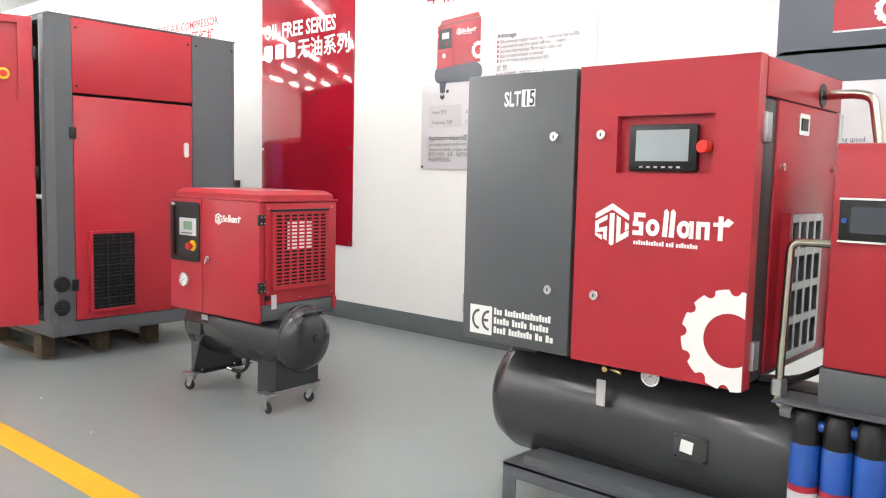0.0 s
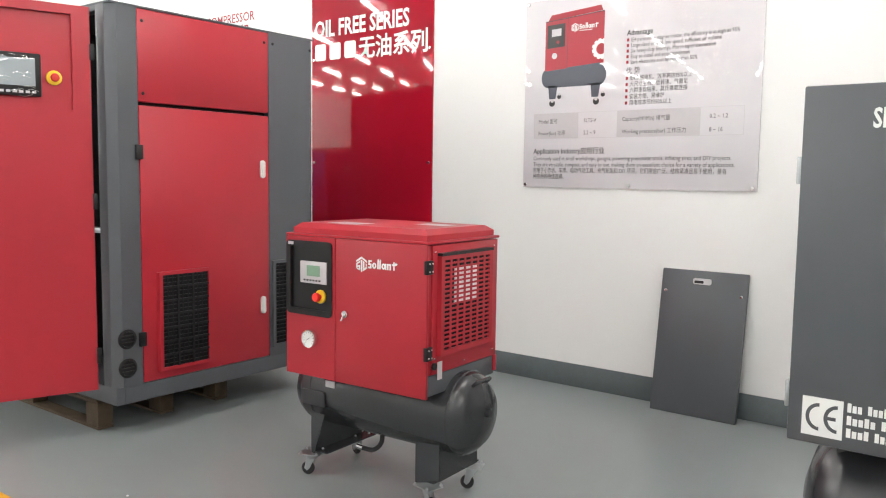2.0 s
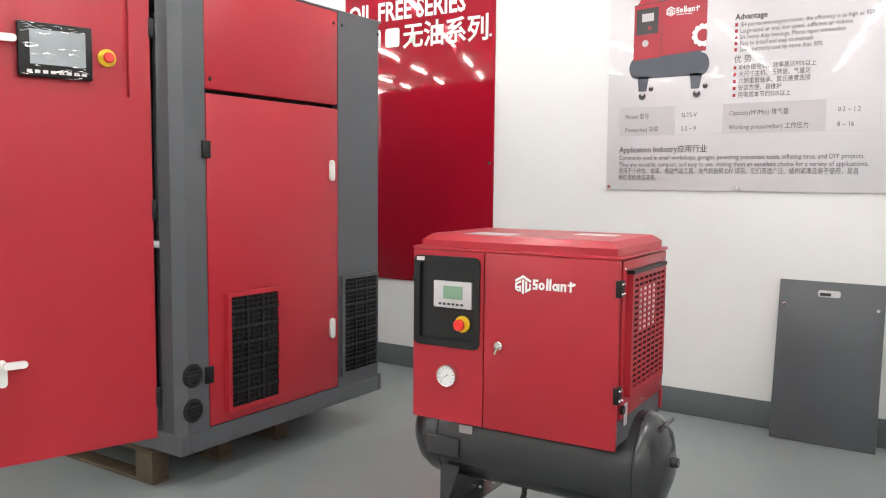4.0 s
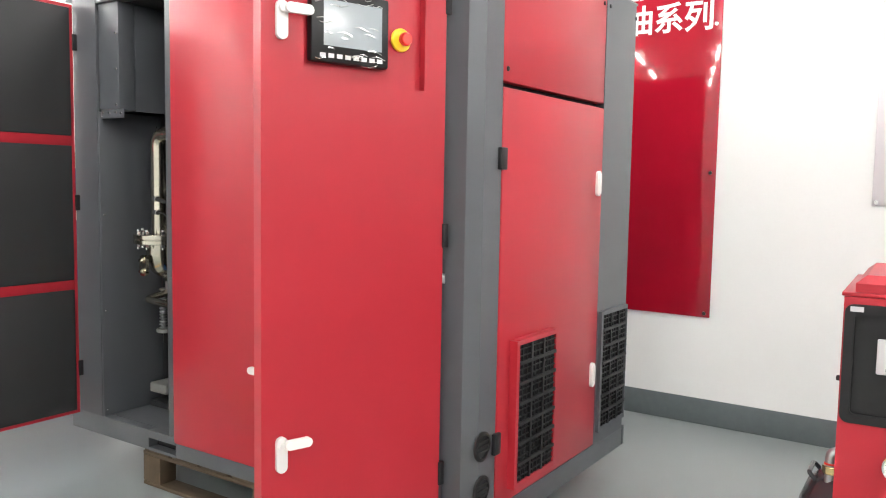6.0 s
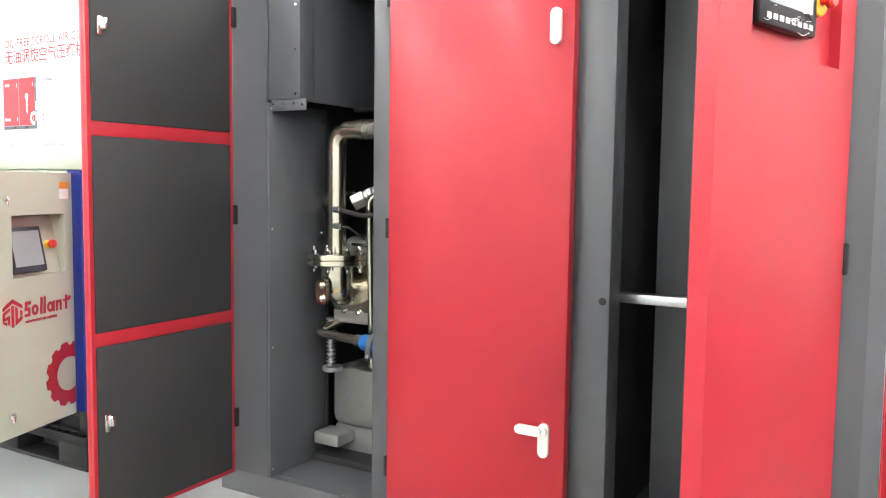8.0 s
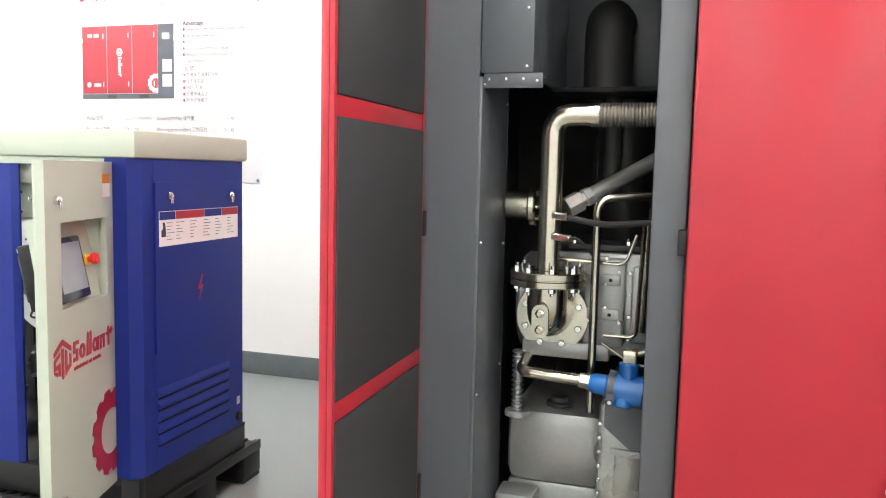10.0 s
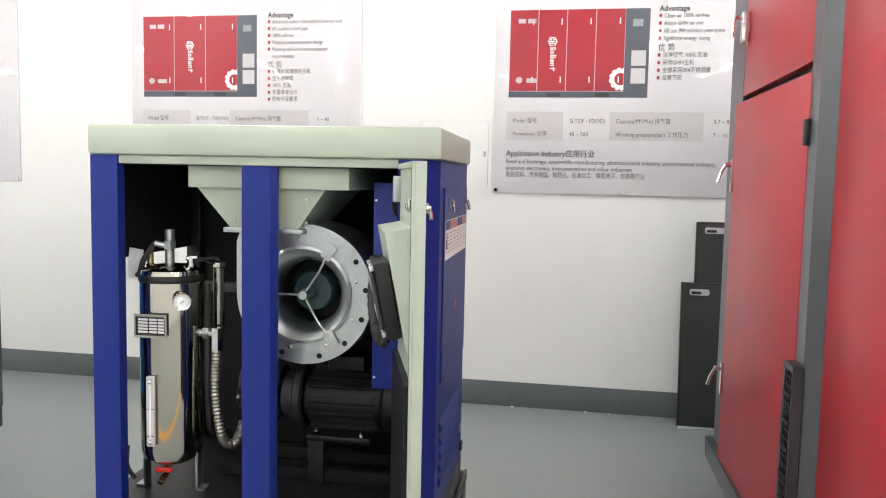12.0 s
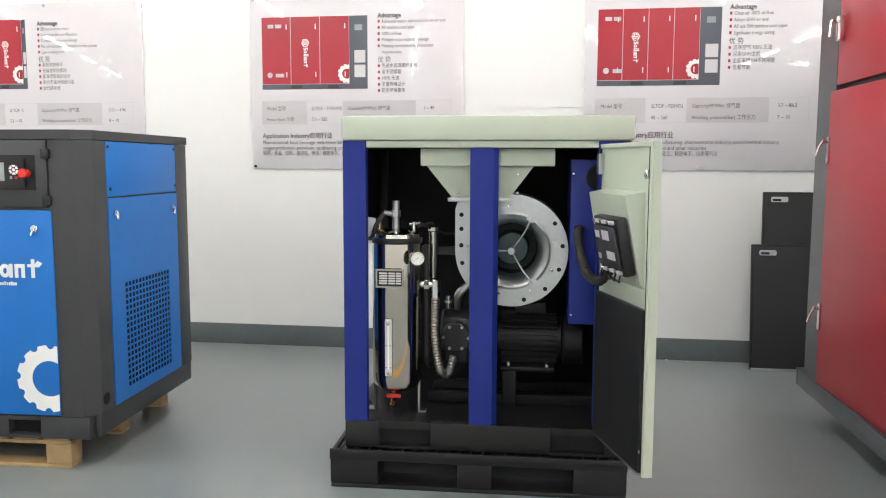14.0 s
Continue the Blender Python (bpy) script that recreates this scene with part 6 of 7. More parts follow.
for i in range(49):
    a = radians(360 * i / 48)
    r = 0.238
    u, v = r * math.cos(a), r * math.sin(a)
    prof.append((u, v))
out = [(u, v) for u, v in prof if not (u < 0 and v > 0)]
out = [(0.238 * math.cos(radians(a)), 0.238 * math.sin(radians(a))) for a in range(180, 451, 6)] + [(-0.238, 0.205)]
bm = B()
ff = face_front(fx, fy, fz)
N = 60
ring_o, ring_i = [], []
for i in range(N):
    a = 2 * math.pi * i / N
    c, s = math.cos(a), math.sin(a)
    k = 0.238
    if c < 0 and s > 0:
        k = min(0.238 / max(abs(c), 1e-6), 0.205 / max(s, 1e-6))
    elif s > 0.86:
        k = min(k, 0.205 / s) if c < 0 else k
    ring_o.append((k * c, k * s))
    ring_i.append((0.158 * c, 0.158 * s))
for d in (0.0, 0.004):
    vo = [bm.verts.new(ff @ Vector((u, v, d))) for u, v in ring_o]
    vi = [bm.verts.new(ff @ Vector((u, v, d))) for u, v in ring_i]
    for i in range(N):
        j = (i + 1) % N
        bm.faces.new((vo[i], vo[j], vi[j], vi[i]))
    if d == 0.0:
        keep_o = vo
bk = [bm.verts.new(ff @ Vector((u, v, -0.26))) for u, v in ring_o]
for i in range(N):
    j = (i + 1) % N
    bm.faces.new((keep_o[i], keep_o[j], bk[j], bk[i]))
part("volute", bm, ZINC, fn)
part("bell_mouth", lathe(B(), [(0.160, 0.003), (0.166, 0.012), (0.156, 0.016), (0.140, 0.006), (0.122, -0.025), (0.112, -0.07), (0.110, -0.10)], ff, 48), ZINC, fn, "bright bell-mouth inlet")
part("impeller", lathe(B(), [(0.110, -0.10), (0.105, -0.19), (0.0, -0.20)], ff, 40), BLACK, fn)
part("motor_hub", lathe(B(), [(0.075, -0.19), (0.073, -0.105), (0.066, -0.095), (0, -0.093)], ff, 32), HUB_TEAL, fn, "dark teal motor face")
bm = lathe(B(), [(0, 0.02), (0.014, 0.02), (0.017, 0.014), (0.017, -0.07), (0, -0.07)], ff, 18)
for a in (55, 180, 300):
    q = ff @ Matrix.Rotation(radians(a), 4, "Z")
    tube(bm, [q @ Vector((0.012, 0, 0.008)), q @ Vector((0.10, 0, 0.012)), q @ Vector((0.150, 0.01, 0.018)), q @ Vector((0.185, 0.012, 0.006))], 0.0035, 0.03, 8)
    sheet(bm, q, [round_rect(0.145, 0.20, -0.006, 0.030, 0.006)], 0.012, 0.016)
part("bearing_spider", bm, ZINC, fn, "three-armed wire spider")
bm = B()
for a in list(range(-75, 60, 27)) + [195, 222, 249]:
    part("bolt_hole", sheet(B(), ff, [disc(0.215 * math.cos(radians(a)), 0.215 * math.sin(radians(a)), 0.0095, 12)], 0.0042, 0.005), BLACK_MATT, fn, smooth=False)
for v in (0.02, 0.09, 0.15):
    part("bolt_hole", sheet(B(), ff, [disc(-0.212, v, 0.0095, 12)], 0.0042, 0.005), BLACK_MATT, fn, smooth=False)
bm = B()
for a in range(15, 375, 40):
    bolts(bm, ff @ Vector((0.188 * math.cos(radians(a)), 0.188 * math.sin(radians(a)), 0.004)), (0, -1, 0), 0, 1, 0.006, 0.004)
part("rim_screw", bm, CHROME, fn)
# separator tank
tx, ty = -0.968, 0.165
sv = new("separator_tank")
sv.parent = WM
tagged(sv, "polished stainless water separator tank")
part("shell", lathe(B(), [(0.0, 0.385), (0.07, 0.39), (0.100, 0.41), (0.107, 0.44), (0.107, 1.035), (0.100, 1.07), (0.07, 1.087), (0.0, 1.092)], Matrix.Translation((tx, ty, 0)), 40), TANK_STEEL, sv)
part("shell_band", lathe(B(), [(0.1072, 1.03), (0.1095, 1.034), (0.1095, 1.046), (0.105, 1.055)], Matrix.Translation((tx, ty, 0)), 40), BLACK, sv)
part("top_valve", cyl(cyl(cyl(cyl(B(), (tx - 0.005, ty, 1.09), (tx - 0.005, ty, 1.14), 0.016, 12), (tx - 0.005, ty, 1.14), (tx - 0.005, ty, 1.17), 0.022, 6), (tx - 0.005, ty, 1.17), (tx - 0.005, ty, 1.21), 0.017, 14), (tx - 0.005, ty, 1.15), (tx - 0.055, ty - 0.01, 1.16), 0.011, 10), ZINC, sv, "chunky safety valve")
part("top_fitting", cyl(cyl(B(), (tx + 0.075, ty, 1.06), (tx + 0.075, ty, 1.12), 0.009, 10), (tx + 0.055, ty, 1.11), (tx + 0.10, ty, 1.115), 0.007, 10), CHROME, sv)
part("hose", tube(B(), [(tx - 0.055, ty - 0.01, 1.16), (tx - 0.09, ty - 0.03, 1.10), (tx - 0.10, ty - 0.03, 1.05), (tx - 0.16, ty + 0.02, 1.04), (tx - 0.20, ty + 0.1, 1.10)], 0.010, 0.04, 10), RUBBER, sv)
part("steam_pipe", tube(B(), [(tx + 0.10, ty, 1.115), (tx + 0.19, ty + 0.1, 1.06), (tx + 0.24, ty + 0.2, 1.06), (tx + 0.25, ty + 0.2, 1.30)], 0.006, 0.03, 10), BLACK, sv)
gauge(sv, (tx + 0.102, ty - 0.115, 0.978), (0.3, -1, 0), 0.031)
part("gauge_stem", cyl(B(), (tx + 0.05, ty - 0.05, 0.978), (tx + 0.102, ty - 0.115, 0.978), 0.010, 10), CHROME, sv)
npl = part("nameplate", box(B(), tx - 0.065, tx + 0.045, ty - 0.128, ty - 0.116, 0.855, 0.925, 0.002), BLACK, sv, "black rating plate with a steel rim")
fn_ = face_front(tx, ty - 0.128, 0)
part("plate_rim", sheet(B(), fn_, [rect(-0.069, 0.049, 0.850, 0.858), rect(-0.069, 0.049, 0.922, 0.930), rect(-0.069, -0.062, 0.858, 0.922), rect(0.042, 0.049, 0.858, 0.922)], 0.0, 0.004), STEEL, npl)
bm = B()
for r in range(5):
    for u0, u1 in ((-0.055, -0.02), (-0.015, 0.012), (0.016, 0.038)):
        sheet(bm, face_front(tx, ty - 0.128, 0), [rect(u0, u1, 0.866 + 0.0105 * r, 0.873 + 0.0105 * r)], 0.0003, 0.0008)
part("plate_print", bm, PRINT_PALE, npl, smooth=False)
sg = part("sight_glass", sheet(B(), face_front(tx - 0.018, ty - 0.112, 0), [round_rect(-0.014, 0.014, 0.47, 0.715, 0.004)], 0.0, 0.010), PRINT_PALE, sv, "tall level sight glass")
part("sight_tube", sheet(B(), face_front(tx - 0.018, ty - 0.122, 0), [rect(-0.003, 0.003, 0.50, 0.685)], 0.0, 0.003), PRINT_WHITE, sg)
for z in (0.485, 0.70):
    part("sight_nut", bolts(B(), (tx - 0.018, ty - 0.122, z), (0, -1, 0), 0, 1, 0.009, 0.008), CHROME, sg)
for x in (-0.098, 0.098):
    part("tank_leg", box(box(B(), tx + x - 0.004, tx + x + 0.004, ty - 0.02, ty + 0.02, 0.287, 0.44), tx + x - (0.03 if x < 0 else -0.0), tx + x + (0.03 if x > 0 else 0.0), ty - 0.025, ty + 0.025, 0.286, 0.294), ZINC, sv)
bf = part("brass_fitting", cyl(cyl(B(), (tx - 0.078, ty, 1.06), (tx - 0.078, ty, 1.135), 0.011, 12), (tx - 0.078, ty, 1.068), (tx - 0.078, ty, 1.088), 0.016, 6), BRASS, sv)
tag = sheet(B(), face_front(tx - 0.125, ty - 0.02, 1.085) @ Matrix.Rotation(radians(-8), 4, "Z"), [rect(-0.026, 0.026, -0.055, 0.055)], 0.0, 0.001)
part("paper_tag", tag, PRINT_WHITE, bf, "white paper inspection tag")
part("level_pipe", cyl(cyl(B(), (tx + 0.150, ty + 0.06, 0.86), (tx + 0.150, ty + 0.06, 1.075), 0.019, 18), (tx + 0.150, ty + 0.06, 1.075), (tx + 0.150, ty + 0.06, 1.095), 0.023, 6), TANK_STEEL, sv, "polished upright pipe")
part("level_link", tube(B(), [(tx + 0.09, ty, 1.10), (tx + 0.15, ty + 0.03, 1.115), (tx + 0.150, ty + 0.06, 1.09)], 0.007, 0.02, 10), BLACK, sv)
for z in (0.505, 0.60):
    part("sight_division", sheet(B(), face_front(tx - 0.018, ty - 0.122, 0), [rect(-0.013, 0.013, z, z + 0.0025)], 0.0002, 0.001), PRINT_BLACK, sg, smooth=False)
dv = part("drain_valve", cyl(cyl(B(), (tx - 0.01, ty - 0.03, 0.405), (tx - 0.01, ty - 0.03, 0.35), 0.009, 10), (tx - 0.01, ty - 0.03, 0.345), (tx - 0.01, ty - 0.075, 0.325), 0.011, 12), BRASS, sv)
part("red_tap", box(B(), tx - 0.04, tx + 0.022, ty - 0.055, ty - 0.040, 0.355, 0.372, 0.004), STOP_RED, dv, "red tap handle")
ex, ey = tx + 0.168, ty
elb = part("outlet_elbow", cyl(cyl(cyl(B(), (tx + 0.10, ey, 0.850), (ex, ey, 0.850), 0.016, 14), (tx + 0.118, ey, 0.850), (tx + 0.142, ey, 0.850), 0.022, 6), (ex, ey, 0.870), (ex, ey, 0.79), 0.021, 6), CHROME, sv)
part("braided_hose", tube(B(), [(ex, ey, 0.79), (ex - 0.004, ey - 0.01, 0.62), (ex + 0.022, ey, 0.46), (ex + 0.055, ey + 0.03, 0.44), (ex + 0.075, ey + 0.06, 0.52)], 0.019, 0.10, 16, ribs=0.006), BRAID, elb, "braided steel hose")
part("black_hose", tube(B(), [(tx + 0.125, ty + 0.02, 1.02), (tx + 0.132, ty, 0.7), (tx + 0.125, ty + 0.03, 0.48), (tx + 0.16, ty + 0.12, 0.46)], 0.011, 0.06, 10), RUBBER, WM)
part("side_hose", tube(B(), [(BX + 0.05, 0.12, 0.44), (BX + 0.055, 0.10, 0.37), (BX + 0.09, 0.10, 0.33)], 0.008, 0.03, 10), RUBBER, WM)
# motor and air end
mt = new("electric_motor")
mt.parent = WM
tagged(mt, "black ribbed electric motor")
MY, MZ = 0.43, 0.575
part("motor_body", cyl(B(), (-0.545, MY, MZ), (-0.245, MY, MZ), 0.098, 32), BLACK, mt)
for i in range(22):
    q = Matrix.Translation((-0.52, MY, MZ)) @ Matrix.Rotation(radians(360 / 22 * i), 4, "X")
    part("cooling_fin", sheet(B(), q, [rect(0, 0.25, 0.095, 0.120)], -0.002, 0.002), RUBBER, mt, smooth=False)
part("terminal_box", box(B(), -0.46, -0.32, MY - 0.06, MY + 0.06, MZ + 0.115, MZ + 0.17, 0.008), BLACK, mt)
part("motor_foot", box(box(B(), -0.52, -0.28, 0.30, 0.56, 0.44, 0.462, 0.006), -0.51, -0.45, 0.29, 0.33, 0.286, 0.445, 0.004), BLACK, mt)
for x in (-0.485, -0.315):
    part("foot_bolt", bolts(B(), (x, 0.315, 0.462), (0, 0, 1), 0, 1, 0.009, 0.012), CHROME, mt)
part("coupling_bell", lathe(B(), [(0.05, 0), (0.090, 0.01), (0.098, 0.05), (0.125, 0.065), (0.125, 0.088), (0.10, 0.092)], Matrix.Translation((-0.64, MY, MZ)) @ Matrix.Rotation(radians(90), 4, "Y"), 28), CAST_DARK, WM)
bm = cyl(B(), (-0.80, MY, 0.60), (-0.645, MY, 0.60), 0.098, 28, 0.012)
box(bm, -0.775, -0.675, MY - 0.085, MY + 0.08, 0.46, 0.53, 0.012)
cyl(bm, (-0.725, MY - 0.115, 0.585), (-0.725, MY - 0.06, 0.585), 0.070, 24, 0.006)
ar = part("screw_air_end", bm, CAST_DARK, WM, "dark cast screw air end")
part("end_ring", lathe(B(), [(0.05, 0), (0.088, 0), (0.088, 0.025), (0.05, 0.025)], Matrix.Translation((-0.67, MY, MZ)) @ Matrix.Rotation(radians(90), 4, "Y"), 24), ZINC, ar)
for i in range(6):
    a = math.pi * i / 3
    part("cover_bolt", bolts(B(), (-0.725 + 0.056 * math.cos(a), MY - 0.115, 0.585 + 0.056 * math.sin(a)), (0, -1, 0), 0, 1, 0.008, 0.010), ZINC, ar)
part("air_end_pipe", tube(B(), [(-0.72, MY - 0.04, 0.71), (-0.72, MY - 0.08, 0.78), (-0.66, MY - 0.08, 0.83)], 0.02, 0.03, 12), ZINC, ar)
part("air_end_fitting", cyl(cyl(B(), (-0.765, MY - 0.07, 0.71), (-0.765, MY - 0.07, 0.77), 0.011, 12), (-0.765, MY - 0.07, 0.735), (-0.765, MY - 0.07, 0.75), 0.017, 6), CHROME, ar)
part("fan_shroud", cyl(B(), (-0.245, MY, MZ), (-0.15, MY, MZ), 0.122, 28), BLACK, mt)
for y in (0.31, 0.52):
    part("skid_rail", box(B(), -0.85, -0.08, y, y + 0.04, 0.286, 0.33, 0.003), BLACK_MATT, WM)
ebx = part("electrical_box", box(B(), -0.232, -0.075, 0.115, 0.40, 0.700, 1.388, 0.004), NAVY, WM, "navy electrical box with a round port")
part("port", cyl(B(), (-0.115, 0.116, 1.315), (-0.115, 0.105, 1.315), 0.055, 28), BLACK_MATT, ebx)
part("grommet", cyl(B(), (-0.195, 0.116, 1.095), (-0.195, 0.095, 1.095), 0.024, 18), RUBBER, ebx)
screws(ebx, face_front(0, 0.115, 0), [(-0.222, 1.33), (-0.222, 0.74)], 0.006)
# control door, opened past square
wd = new("control_door")
wd.parent = WM
wd.matrix_basis = pose(-0.112, -0.012, 0, 0, 0, 180 + 106.0)
WDL = 0.482
# outward side is +y here, inward side -y
fq = Matrix(((1, 0, 0, 0), (0, 0, 1, 0), (0, 1, 0, 0), (0, 0, 0, 1)))
part("door_panel", holed(B(), fq, (0.0, WDL, 0.278, 1.447), (0.055, 0.385, 0.98, 1.255), -0.006, 0.022), CREAM, wd, "pale control door opened wide")
part("door_rim", box(box(B(), 0.0, WDL, -0.014, -0.006, 1.430, 1.447, 0.002), WDL - 0.016, WDL, -0.014, -0.006, 0.278, 1.435, 0.002), CREAM, wd)
tilt = Matrix.Translation((0, 0.042, 0.985)) @ Matrix.Rotation(radians(11.5), 4, "X") @ Matrix.Translation((0, 0, -0.985))
tray = part("recess_tray", sheet(B(), Matrix(((1, 0, 0, 0), (0, 0, 1, -0.05), (0, 1, 0, 0), (0, 0, 0, 1))), [rect(0.050, 0.390, 0.975, 1.258)], 0.0, 0.006), CREAM, wd)
tray.matrix_basis = tilt
bm = box(box(B(), 0.055, 0.385, -0.062, 0.0, 1.255, 1.261), 0.055, 0.385, -0.010, 0.0, 0.974, 0.980)
for a in (0.049, 0.385):
    sheet(bm, face_right(a, 0, 0), [[(0.0, 0.975), (0.0, 1.26), (-0.062, 1.26), (-0.008, 0.975)]], 0.0, 0.006)
part("recess_wall", bm, CREAM, wd)
sw = part("touch_screen", box(B(), 0.160, 0.372, -0.043, -0.022, 1.0, 1.21, 0.010), SCREEN_DARK, wd, "dark framed touch screen")
sw.matrix_basis = tilt
part("display", box(B(), 0.180, 0.352, -0.0218, -0.0205, 1.03, 1.19), SCREEN, sw)
stop_button(wd, tilt @ Vector((0.115, -0.043, 1.120)), tilt.to_3x3() @ Vector((0, 1, 0)), 0.020)
for z in (1.326, 0.376):
    cam_lock(wd, (WDL - 0.065, 0.022, z), (0, 1, 0), True, 0.015)
fo = Matrix(((-1, 0, 0, 0), (0, 0, 1, 0.0225), (0, 1, 0, 0), (0, 0, 0, 1)))
mark(wd, fo @ Matrix.Translation((-0.46, 0.825, 0)), 0.44, PRINT_RED)
gear_mark(wd, fo @ Matrix.Translation((-0.004, 0.485, 0)), 0.155, PRINT_RED)
part("sticker", sheet(B(), fo, [rect(-0.085, -0.025, 1.325, 1.372)], 0.0004, 0.001), PRINT_WHITE, wd, smooth=False)
part("sticker_band", sheet(B(), fo, [rect(-0.085, -0.025, 1.372, 1.405)], 0.0004, 0.001), ORANGE, wd, smooth=False)
fi = Matrix(((1, 0, 0, 0), (0, 0, -1, -0.006), (0, 1, 0, 0), (0, 0, 0, 1)))
part("door_lining", sheet(B(), fi, [[(0.012, 0.29), (WDL - 0.02, 0.29), (WDL - 0.02, 0.868), (0.012, 0.868)]], 0.0005, 0.018), BLACK, wd)
bm = B()
pts = [(0.04, 0.935, 0.0), (0.43, 0.935, 0.0), (0.42, 1.275, 0.0), (0.05, 1.275, 0.0), (0.045, 0.955, 0.012), (0.425, 0.955, 0.012), (0.41, 1.262, 0.072), (0.06, 1.262, 0.072)]
vs = [bm.verts.new(fi @ Vector(p)) for p in pts]
for q in ((4, 5, 6, 7), (0, 1, 5, 4), (3, 2, 6, 7), (0, 3, 7, 4), (1, 2, 6, 5)):
    bm.faces.new([vs[i] for i in q])
part("display_housing", bm, CREAM, wd, "pale sloped display housing")
vf = new("drive_unit")
vf.parent = wd
vf.matrix_basis = pose(0, -0.047, 1.085, 11.5, 0, 0)
tagged(vf, "black control unit with wiring")
part("unit_body", box(B(), 0.185, 0.410, -0.040, 0.0, -0.105, 0.105, 0.008), BLACK, vf)
part("unit_cover", box(B(), 0.200, 0.395, -0.052, -0.0405, -0.075, 0.075, 0.006), GREY_DARK, vf)
for i in range(9):
    for z in (-0.096, 0.084):
        part("terminal", box(B(), 0.200 + 0.022 * i, 0.214 + 0.022 * i, -0.050, -0.0402, z, z + 0.013, 0.001), PRINT_PALE if i % 3 else CHROME, vf)
for a, b, c, d in ((0.215, 0.255, 0.03, 0.055), (0.28, 0.345, 0.025, 0.06), (0.30, 0.375, -0.045, -0.015), (0.215, 0.24, -0.05, -0.03)):
    part("unit_label", box(B(), a, b, -0.0534, -0.0522, c, d), PRINT_PALE, vf, smooth=False)
for i in range(5):
    x = 0.20 + 0.045 * i
    part("wire", tube(B(), [(x, -0.044, -0.095), (x + 0.005, -0.06, -0.118), (x - 0.02, -0.045, -0.128), (0.17, -0.03, -0.115)], 0.0035, 0.02, 6), RUBBER, vf)
part("door_hinge", box(B(), 0.002, 0.026, -0.030, -0.006, 1.33, 1.41, 0.003), ZINC, wd)
for z in (1.335, 0.375):
    lt = part("door_latch", box(B(), WDL - 0.032, WDL - 0.020, -0.024, -0.0145, z - 0.016, z + 0.016, 0.003), CHROME, wd)
    part("latch_tongue", box(B(), WDL - 0.030, WDL - 0.004, -0.028, -0.0245, z - 0.010, z + 0.004, 0.002), CHROME, lt)
# Black strip in place of the shade between door rim and lining.
part("rim_gap_shade", box(B(), WDL - 0.0205, WDL - 0.0165, -0.0145, -0.0065, 0.29, 1.428), BLACK_MATT, wd)
part("lining_strip", box(B(), 0.012, WDL - 0.021, -0.026, -0.0065, 0.281, 0.2895, 0.001), ZINC, wd)
part("wiring_hose", tube(B(), [(-0.195, 0.095, 1.095), (-0.205, 0.03, 1.10), (-0.20, -0.02, 1.02), (-0.17, -0.08, 0.93), (-0.13, -0.18, 0.92), (-0.10, -0.22, 0.975)], 0.020, 0.10, 14, ribs=0.008), RUBBER, WM, "black corrugated wiring hose")


# ---- blue and charcoal machine on a wooden pallet ----
wood_pallet("wooden_pallet", -10.965 - 1.30, 2.543 - 0.17, 3.2, 1.16, 1.0, 0.146, "raw pine pallet under the blue machine", WOOD, 8)
BM = thing("blue_air_compressor", -10.965, 2.543, 3.2, "bright blue and charcoal compressor cabinet on a pine pallet", "air compressor")
BL, BY, BD, BZ, BT = -1.45, -0.14, 0.905, 0.150, 1.508
bm = B()
for a, b in ((BL, -1.20), (-1.00, -0.41), (-0.26, -0.03)):
    box(bm, a, b, BY, BY + 0.05, BZ, 0.250, 0.004)
for a, b in ((-1.20, -1.00), (-0.41, -0.26)):
    box(bm, a, b, BY, BY + 0.05, 0.232, 0.250)
    box(bm, a, b, BY, BY + 0.05, BZ, 0.164)
box(bm, BL, -0.005, BY + 0.05, BD, BZ, 0.250, 0.004)
part("base_frame", bm, GREY_DARK, BM)
# Thin black sheets in the slots take the place of their shade.
for a, b in ((-1.20, -1.00), (-0.41, -0.26)):
    part("fork_slot_shade", box(B(), a, b, BY + 0.046, BY + 0.0495, 0.165, 0.231), BLACK_MATT, BM)
part("cabinet_body", prism([(BL, BY + 0.01), (-0.045, BY + 0.01), (-0.012, BY + 0.05), (-0.012, BD - 0.01), (BL, BD - 0.01)], 0.251, 1.465), GREY_DARK, BM)
part("corner_post", prism([(-0.165, BY), (-0.055, BY), (0.0, BY + 0.055), (0.0, 0.028), (-0.011, 0.028), (-0.011, BY + 0.058), (-0.058, BY + 0.0095), (-0.165, BY + 0.0095)], 0.252, 1.466), GREY_DARK, BM, "charcoal corner post")
part("rear_post", box(B(), -0.0115, 0.0, 0.765, BD, 0.252, 1.466, 0.003), GREY_DARK, BM)
part("lid", prism([(BL - 0.003, BY - 0.004), (-0.06, BY - 0.004), (0.004, BY + 0.055), (0.004, BD + 0.003), (BL - 0.003, BD + 0.003)], 1.468, BT), GREY_DARK, BM)
up = part("upper_side_panel", box(B(), -0.0115, 0.001, 0.032, 0.760, 1.216, 1.464, 0.003), SKY_BLUE, BM, "blue upper side panel")
screws(up, face_right(0.001, 0, 0), [(0.05, 1.44), (0.74, 1.44), (0.06, 1.25), (0.745, 1.25)], 0.008, BLACK)
lo_ = new("side_door")
lo_.parent = BM
part("door_panel", holed(B(), face_right(-0.0115, 0, 0), (0.036, 0.762, 0.254, 1.208), (0.160, 0.645, 0.305, 0.812), 0.0, 0.0135), SKY_BLUE, lo_, "blue side door with a perforated grille")
part("grille_back", box(B(), -0.0119, -0.006, 0.158, 0.647, 0.303, 0.814), BLACK_MATT, lo_)
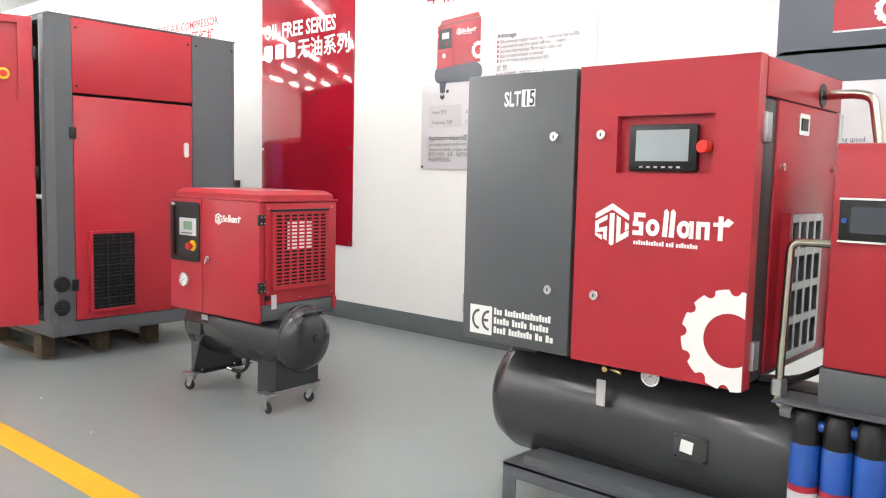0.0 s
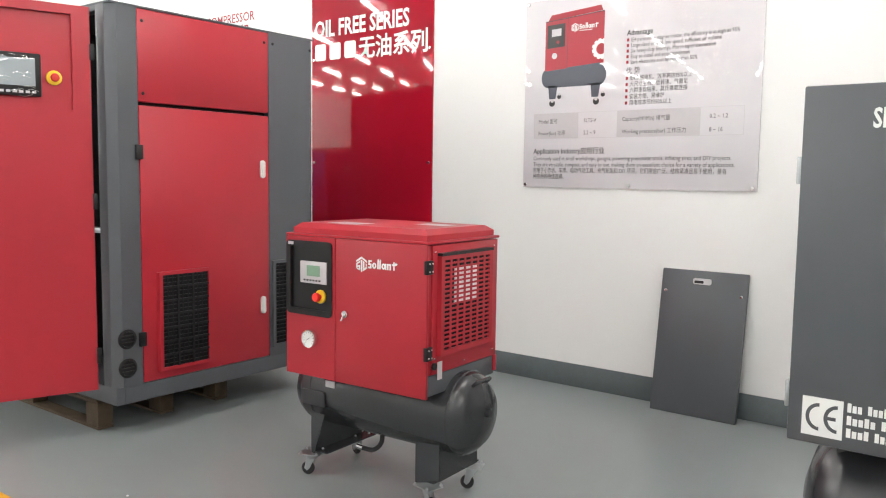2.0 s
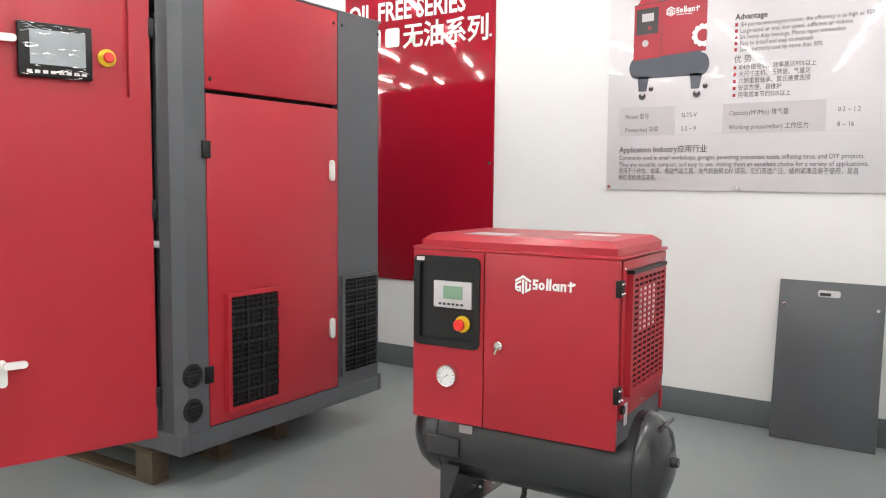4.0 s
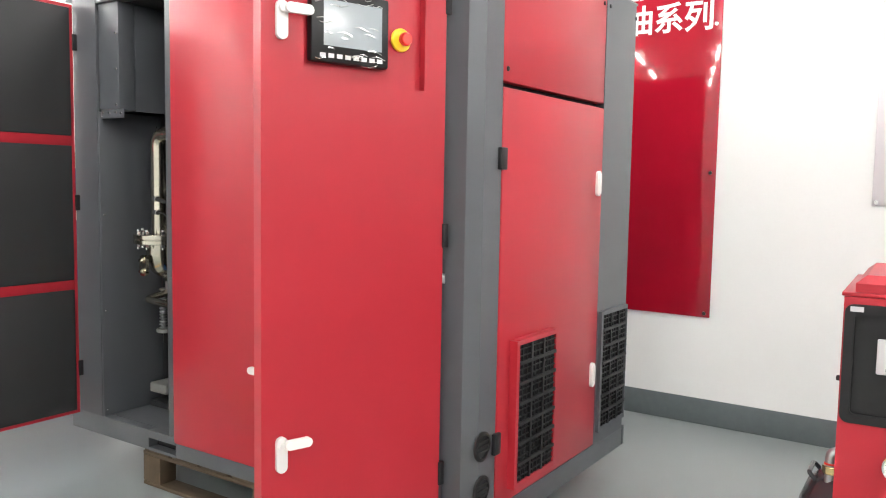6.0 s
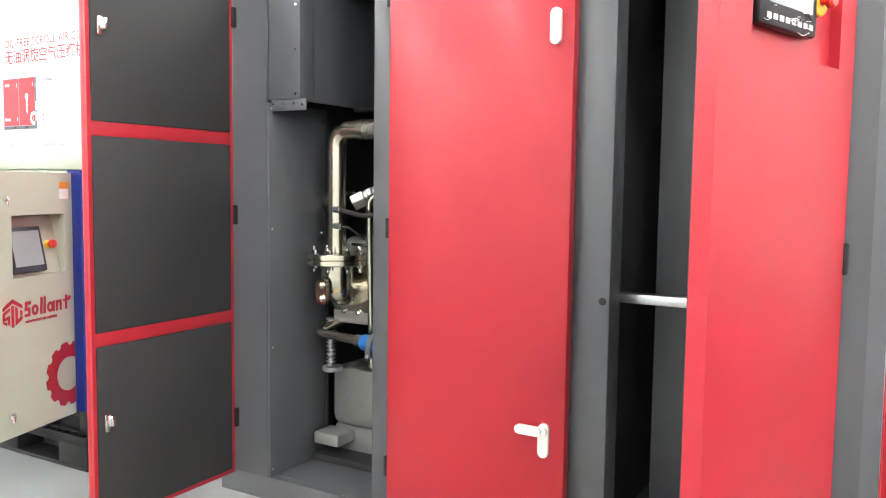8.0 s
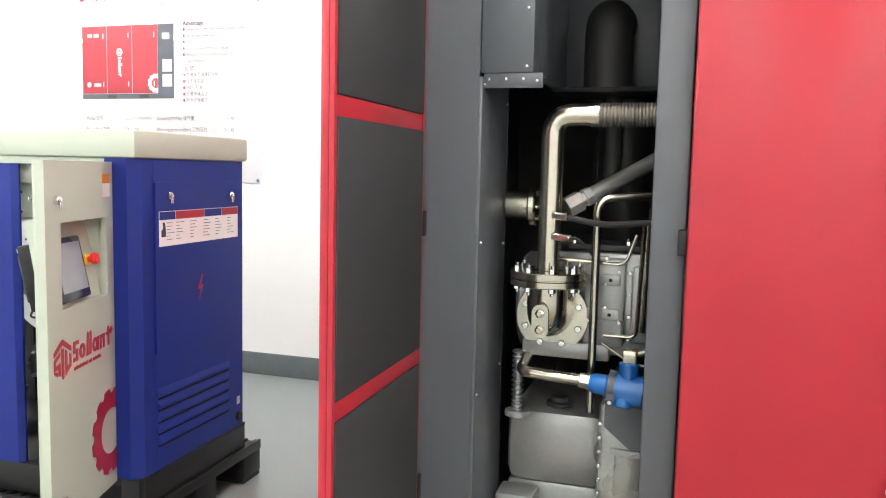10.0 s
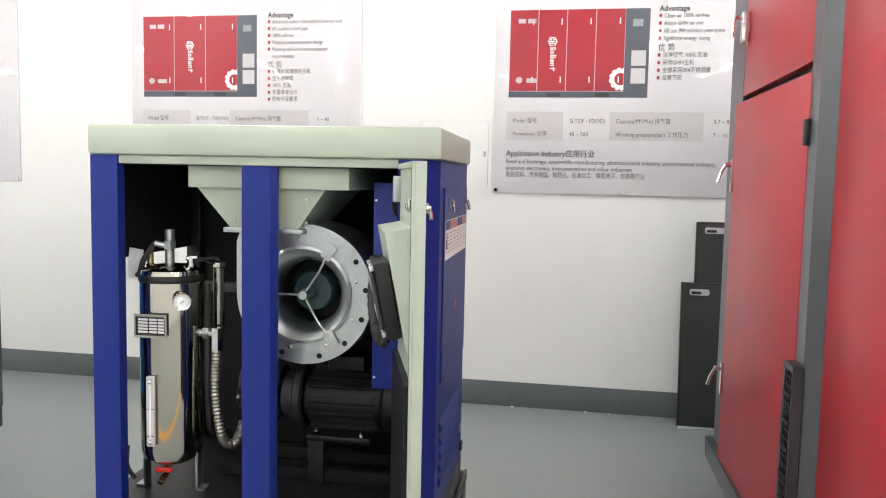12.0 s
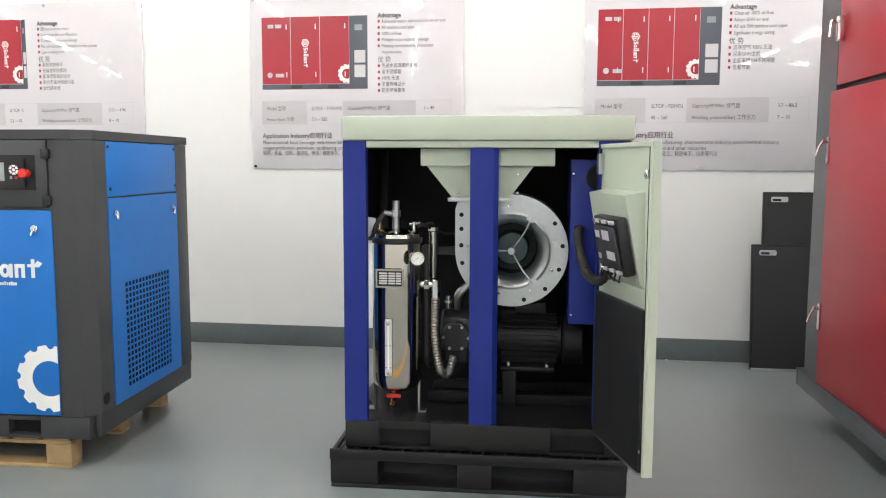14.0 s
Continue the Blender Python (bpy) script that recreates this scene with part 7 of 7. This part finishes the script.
part("grille", bars_grid(face_right(0.0, 0.160, 0.305), 0.485, 0.507, 14, 18, 0.0095, 0.0085, -0.001, 0.0015), SKY_BLUE, lo_, "square-hole blue grille", smooth=False)
for y in (0.085, 0.695):
    cam_lock(lo_, (0.002, y, 1.14 if y < 0.2 else 1.128), (1, 0, 0), True, 0.016)
part("cable_hole", cyl(B(), (0.0, -0.045, 0.312), (0.004, -0.045, 0.312), 0.028, 20), BLACK_MATT, BM)
bd_ = part("front_door", box(B(), -1.30, -0.160, BY - 0.006, BY + 0.0095, 0.258, 1.163, 0.003), SKY_BLUE, BM, "blue front door")
cam_lock(bd_, (-0.235, BY - 0.006, 1.085), (0, -1, 0), True, 0.016)
mark(bd_, face_front(-0.74, BY - 0.006, 0.90), 0.53, PRINT_WHITE)
gear_mark(bd_, face_front(-0.161, BY - 0.006, 0.424), 0.150, PRINT_WHITE)
cb = part("control_panel", box(B(), -1.30, -0.172, BY - 0.005, BY + 0.0095, 1.176, 1.464, 0.003), GREY_DARK, BM, "charcoal control panel")
part("panel_recess", sheet(B(), face_front(0, BY - 0.005, 0), [rect(-0.60, -0.222, 1.250, 1.400)], 0.0002, 0.002), BLACK, cb)
ctl = part("controller", sheet(B(), face_front(0, BY - 0.005, 0), [round_rect(-0.52, -0.266, 1.262, 1.386, 0.006)], 0.002, 0.012), BLACK, cb, "black controller with white ring keys")
part("display", sheet(B(), face_front(0, BY - 0.017, 0), [rect(-0.50, -0.355, 1.29, 1.368)], 0.0002, 0.001), SCREEN, ctl, smooth=False)
bm = B()
for i in range(6):
    a0 = 60 * i + 8
    sheet(bm, face_front(-0.312, BY - 0.017, 1.337), [[(0.022 * math.cos(radians(a0)), 0.022 * math.sin(radians(a0))), (0.022 * math.cos(radians(a0 + 44)), 0.022 * math.sin(radians(a0 + 44))), (0.012 * math.cos(radians(a0 + 44)), 0.012 * math.sin(radians(a0 + 44))), (0.012 * math.cos(radians(a0)), 0.012 * math.sin(radians(a0)))]], 0.0002, 0.0015)
sheet(bm, face_front(-0.312, BY - 0.017, 1.337), [disc(0, 0, 0.007, 12)], 0.0002, 0.0015)
part("ring_keys", bm, PRINT_WHITE, ctl, smooth=False)
part("indicator", sheet(B(), face_front(-0.33, BY - 0.017, 1.298), [rect(0, 0.010, 0, 0.012)], 0.0002, 0.001), LCD, ctl, smooth=False)
part("indicator", sheet(B(), face_front(-0.33, BY - 0.017, 1.298), [rect(0.020, 0.036, 0, 0.012)], 0.0002, 0.001), PRINT_RED, ctl, smooth=False)
stop_button(cb, (-0.257, BY - 0.007, 1.322), (0, -1, 0), 0.016, STOP_RED)
for z in (1.185, 1.385):
    hinge(cb, (-0.192, BY - 0.014, z), (-0.156, BY + 0.001, z + 0.042))

# ---- paint flakes, added for the worn-off white specks at the foot of the wall ----
random.seed(21)
for x, y, r in ((-8.65, 4.925, 0.014), (-8.20, 4.93, 0.010), (-8.06, 4.915, 0.007), (-9.02, 4.93, 0.008), (-4.62, 2.05, 0.008), (-3.86, 1.98, 0.006)):
    bm = B()
    ring = [(r * random.uniform(0.6, 1.1) * math.cos(a), r * random.uniform(0.4, 0.9) * math.sin(a)) for a in [i * math.pi / 3.5 for i in range(7)]]
    sheet(bm, Matrix.Translation((x, y, 0)), [ring], 0.0, r * 0.5)
    bmesh.ops.bevel(bm, geom=list(bm.edges), offset=r * 0.1, segments=1, affect="EDGES")
    tagged(part("paint_flake", bm, WALL_WHITE), "small flake of white paint on the floor", "debris", "plaster crumbs")

make_texts()
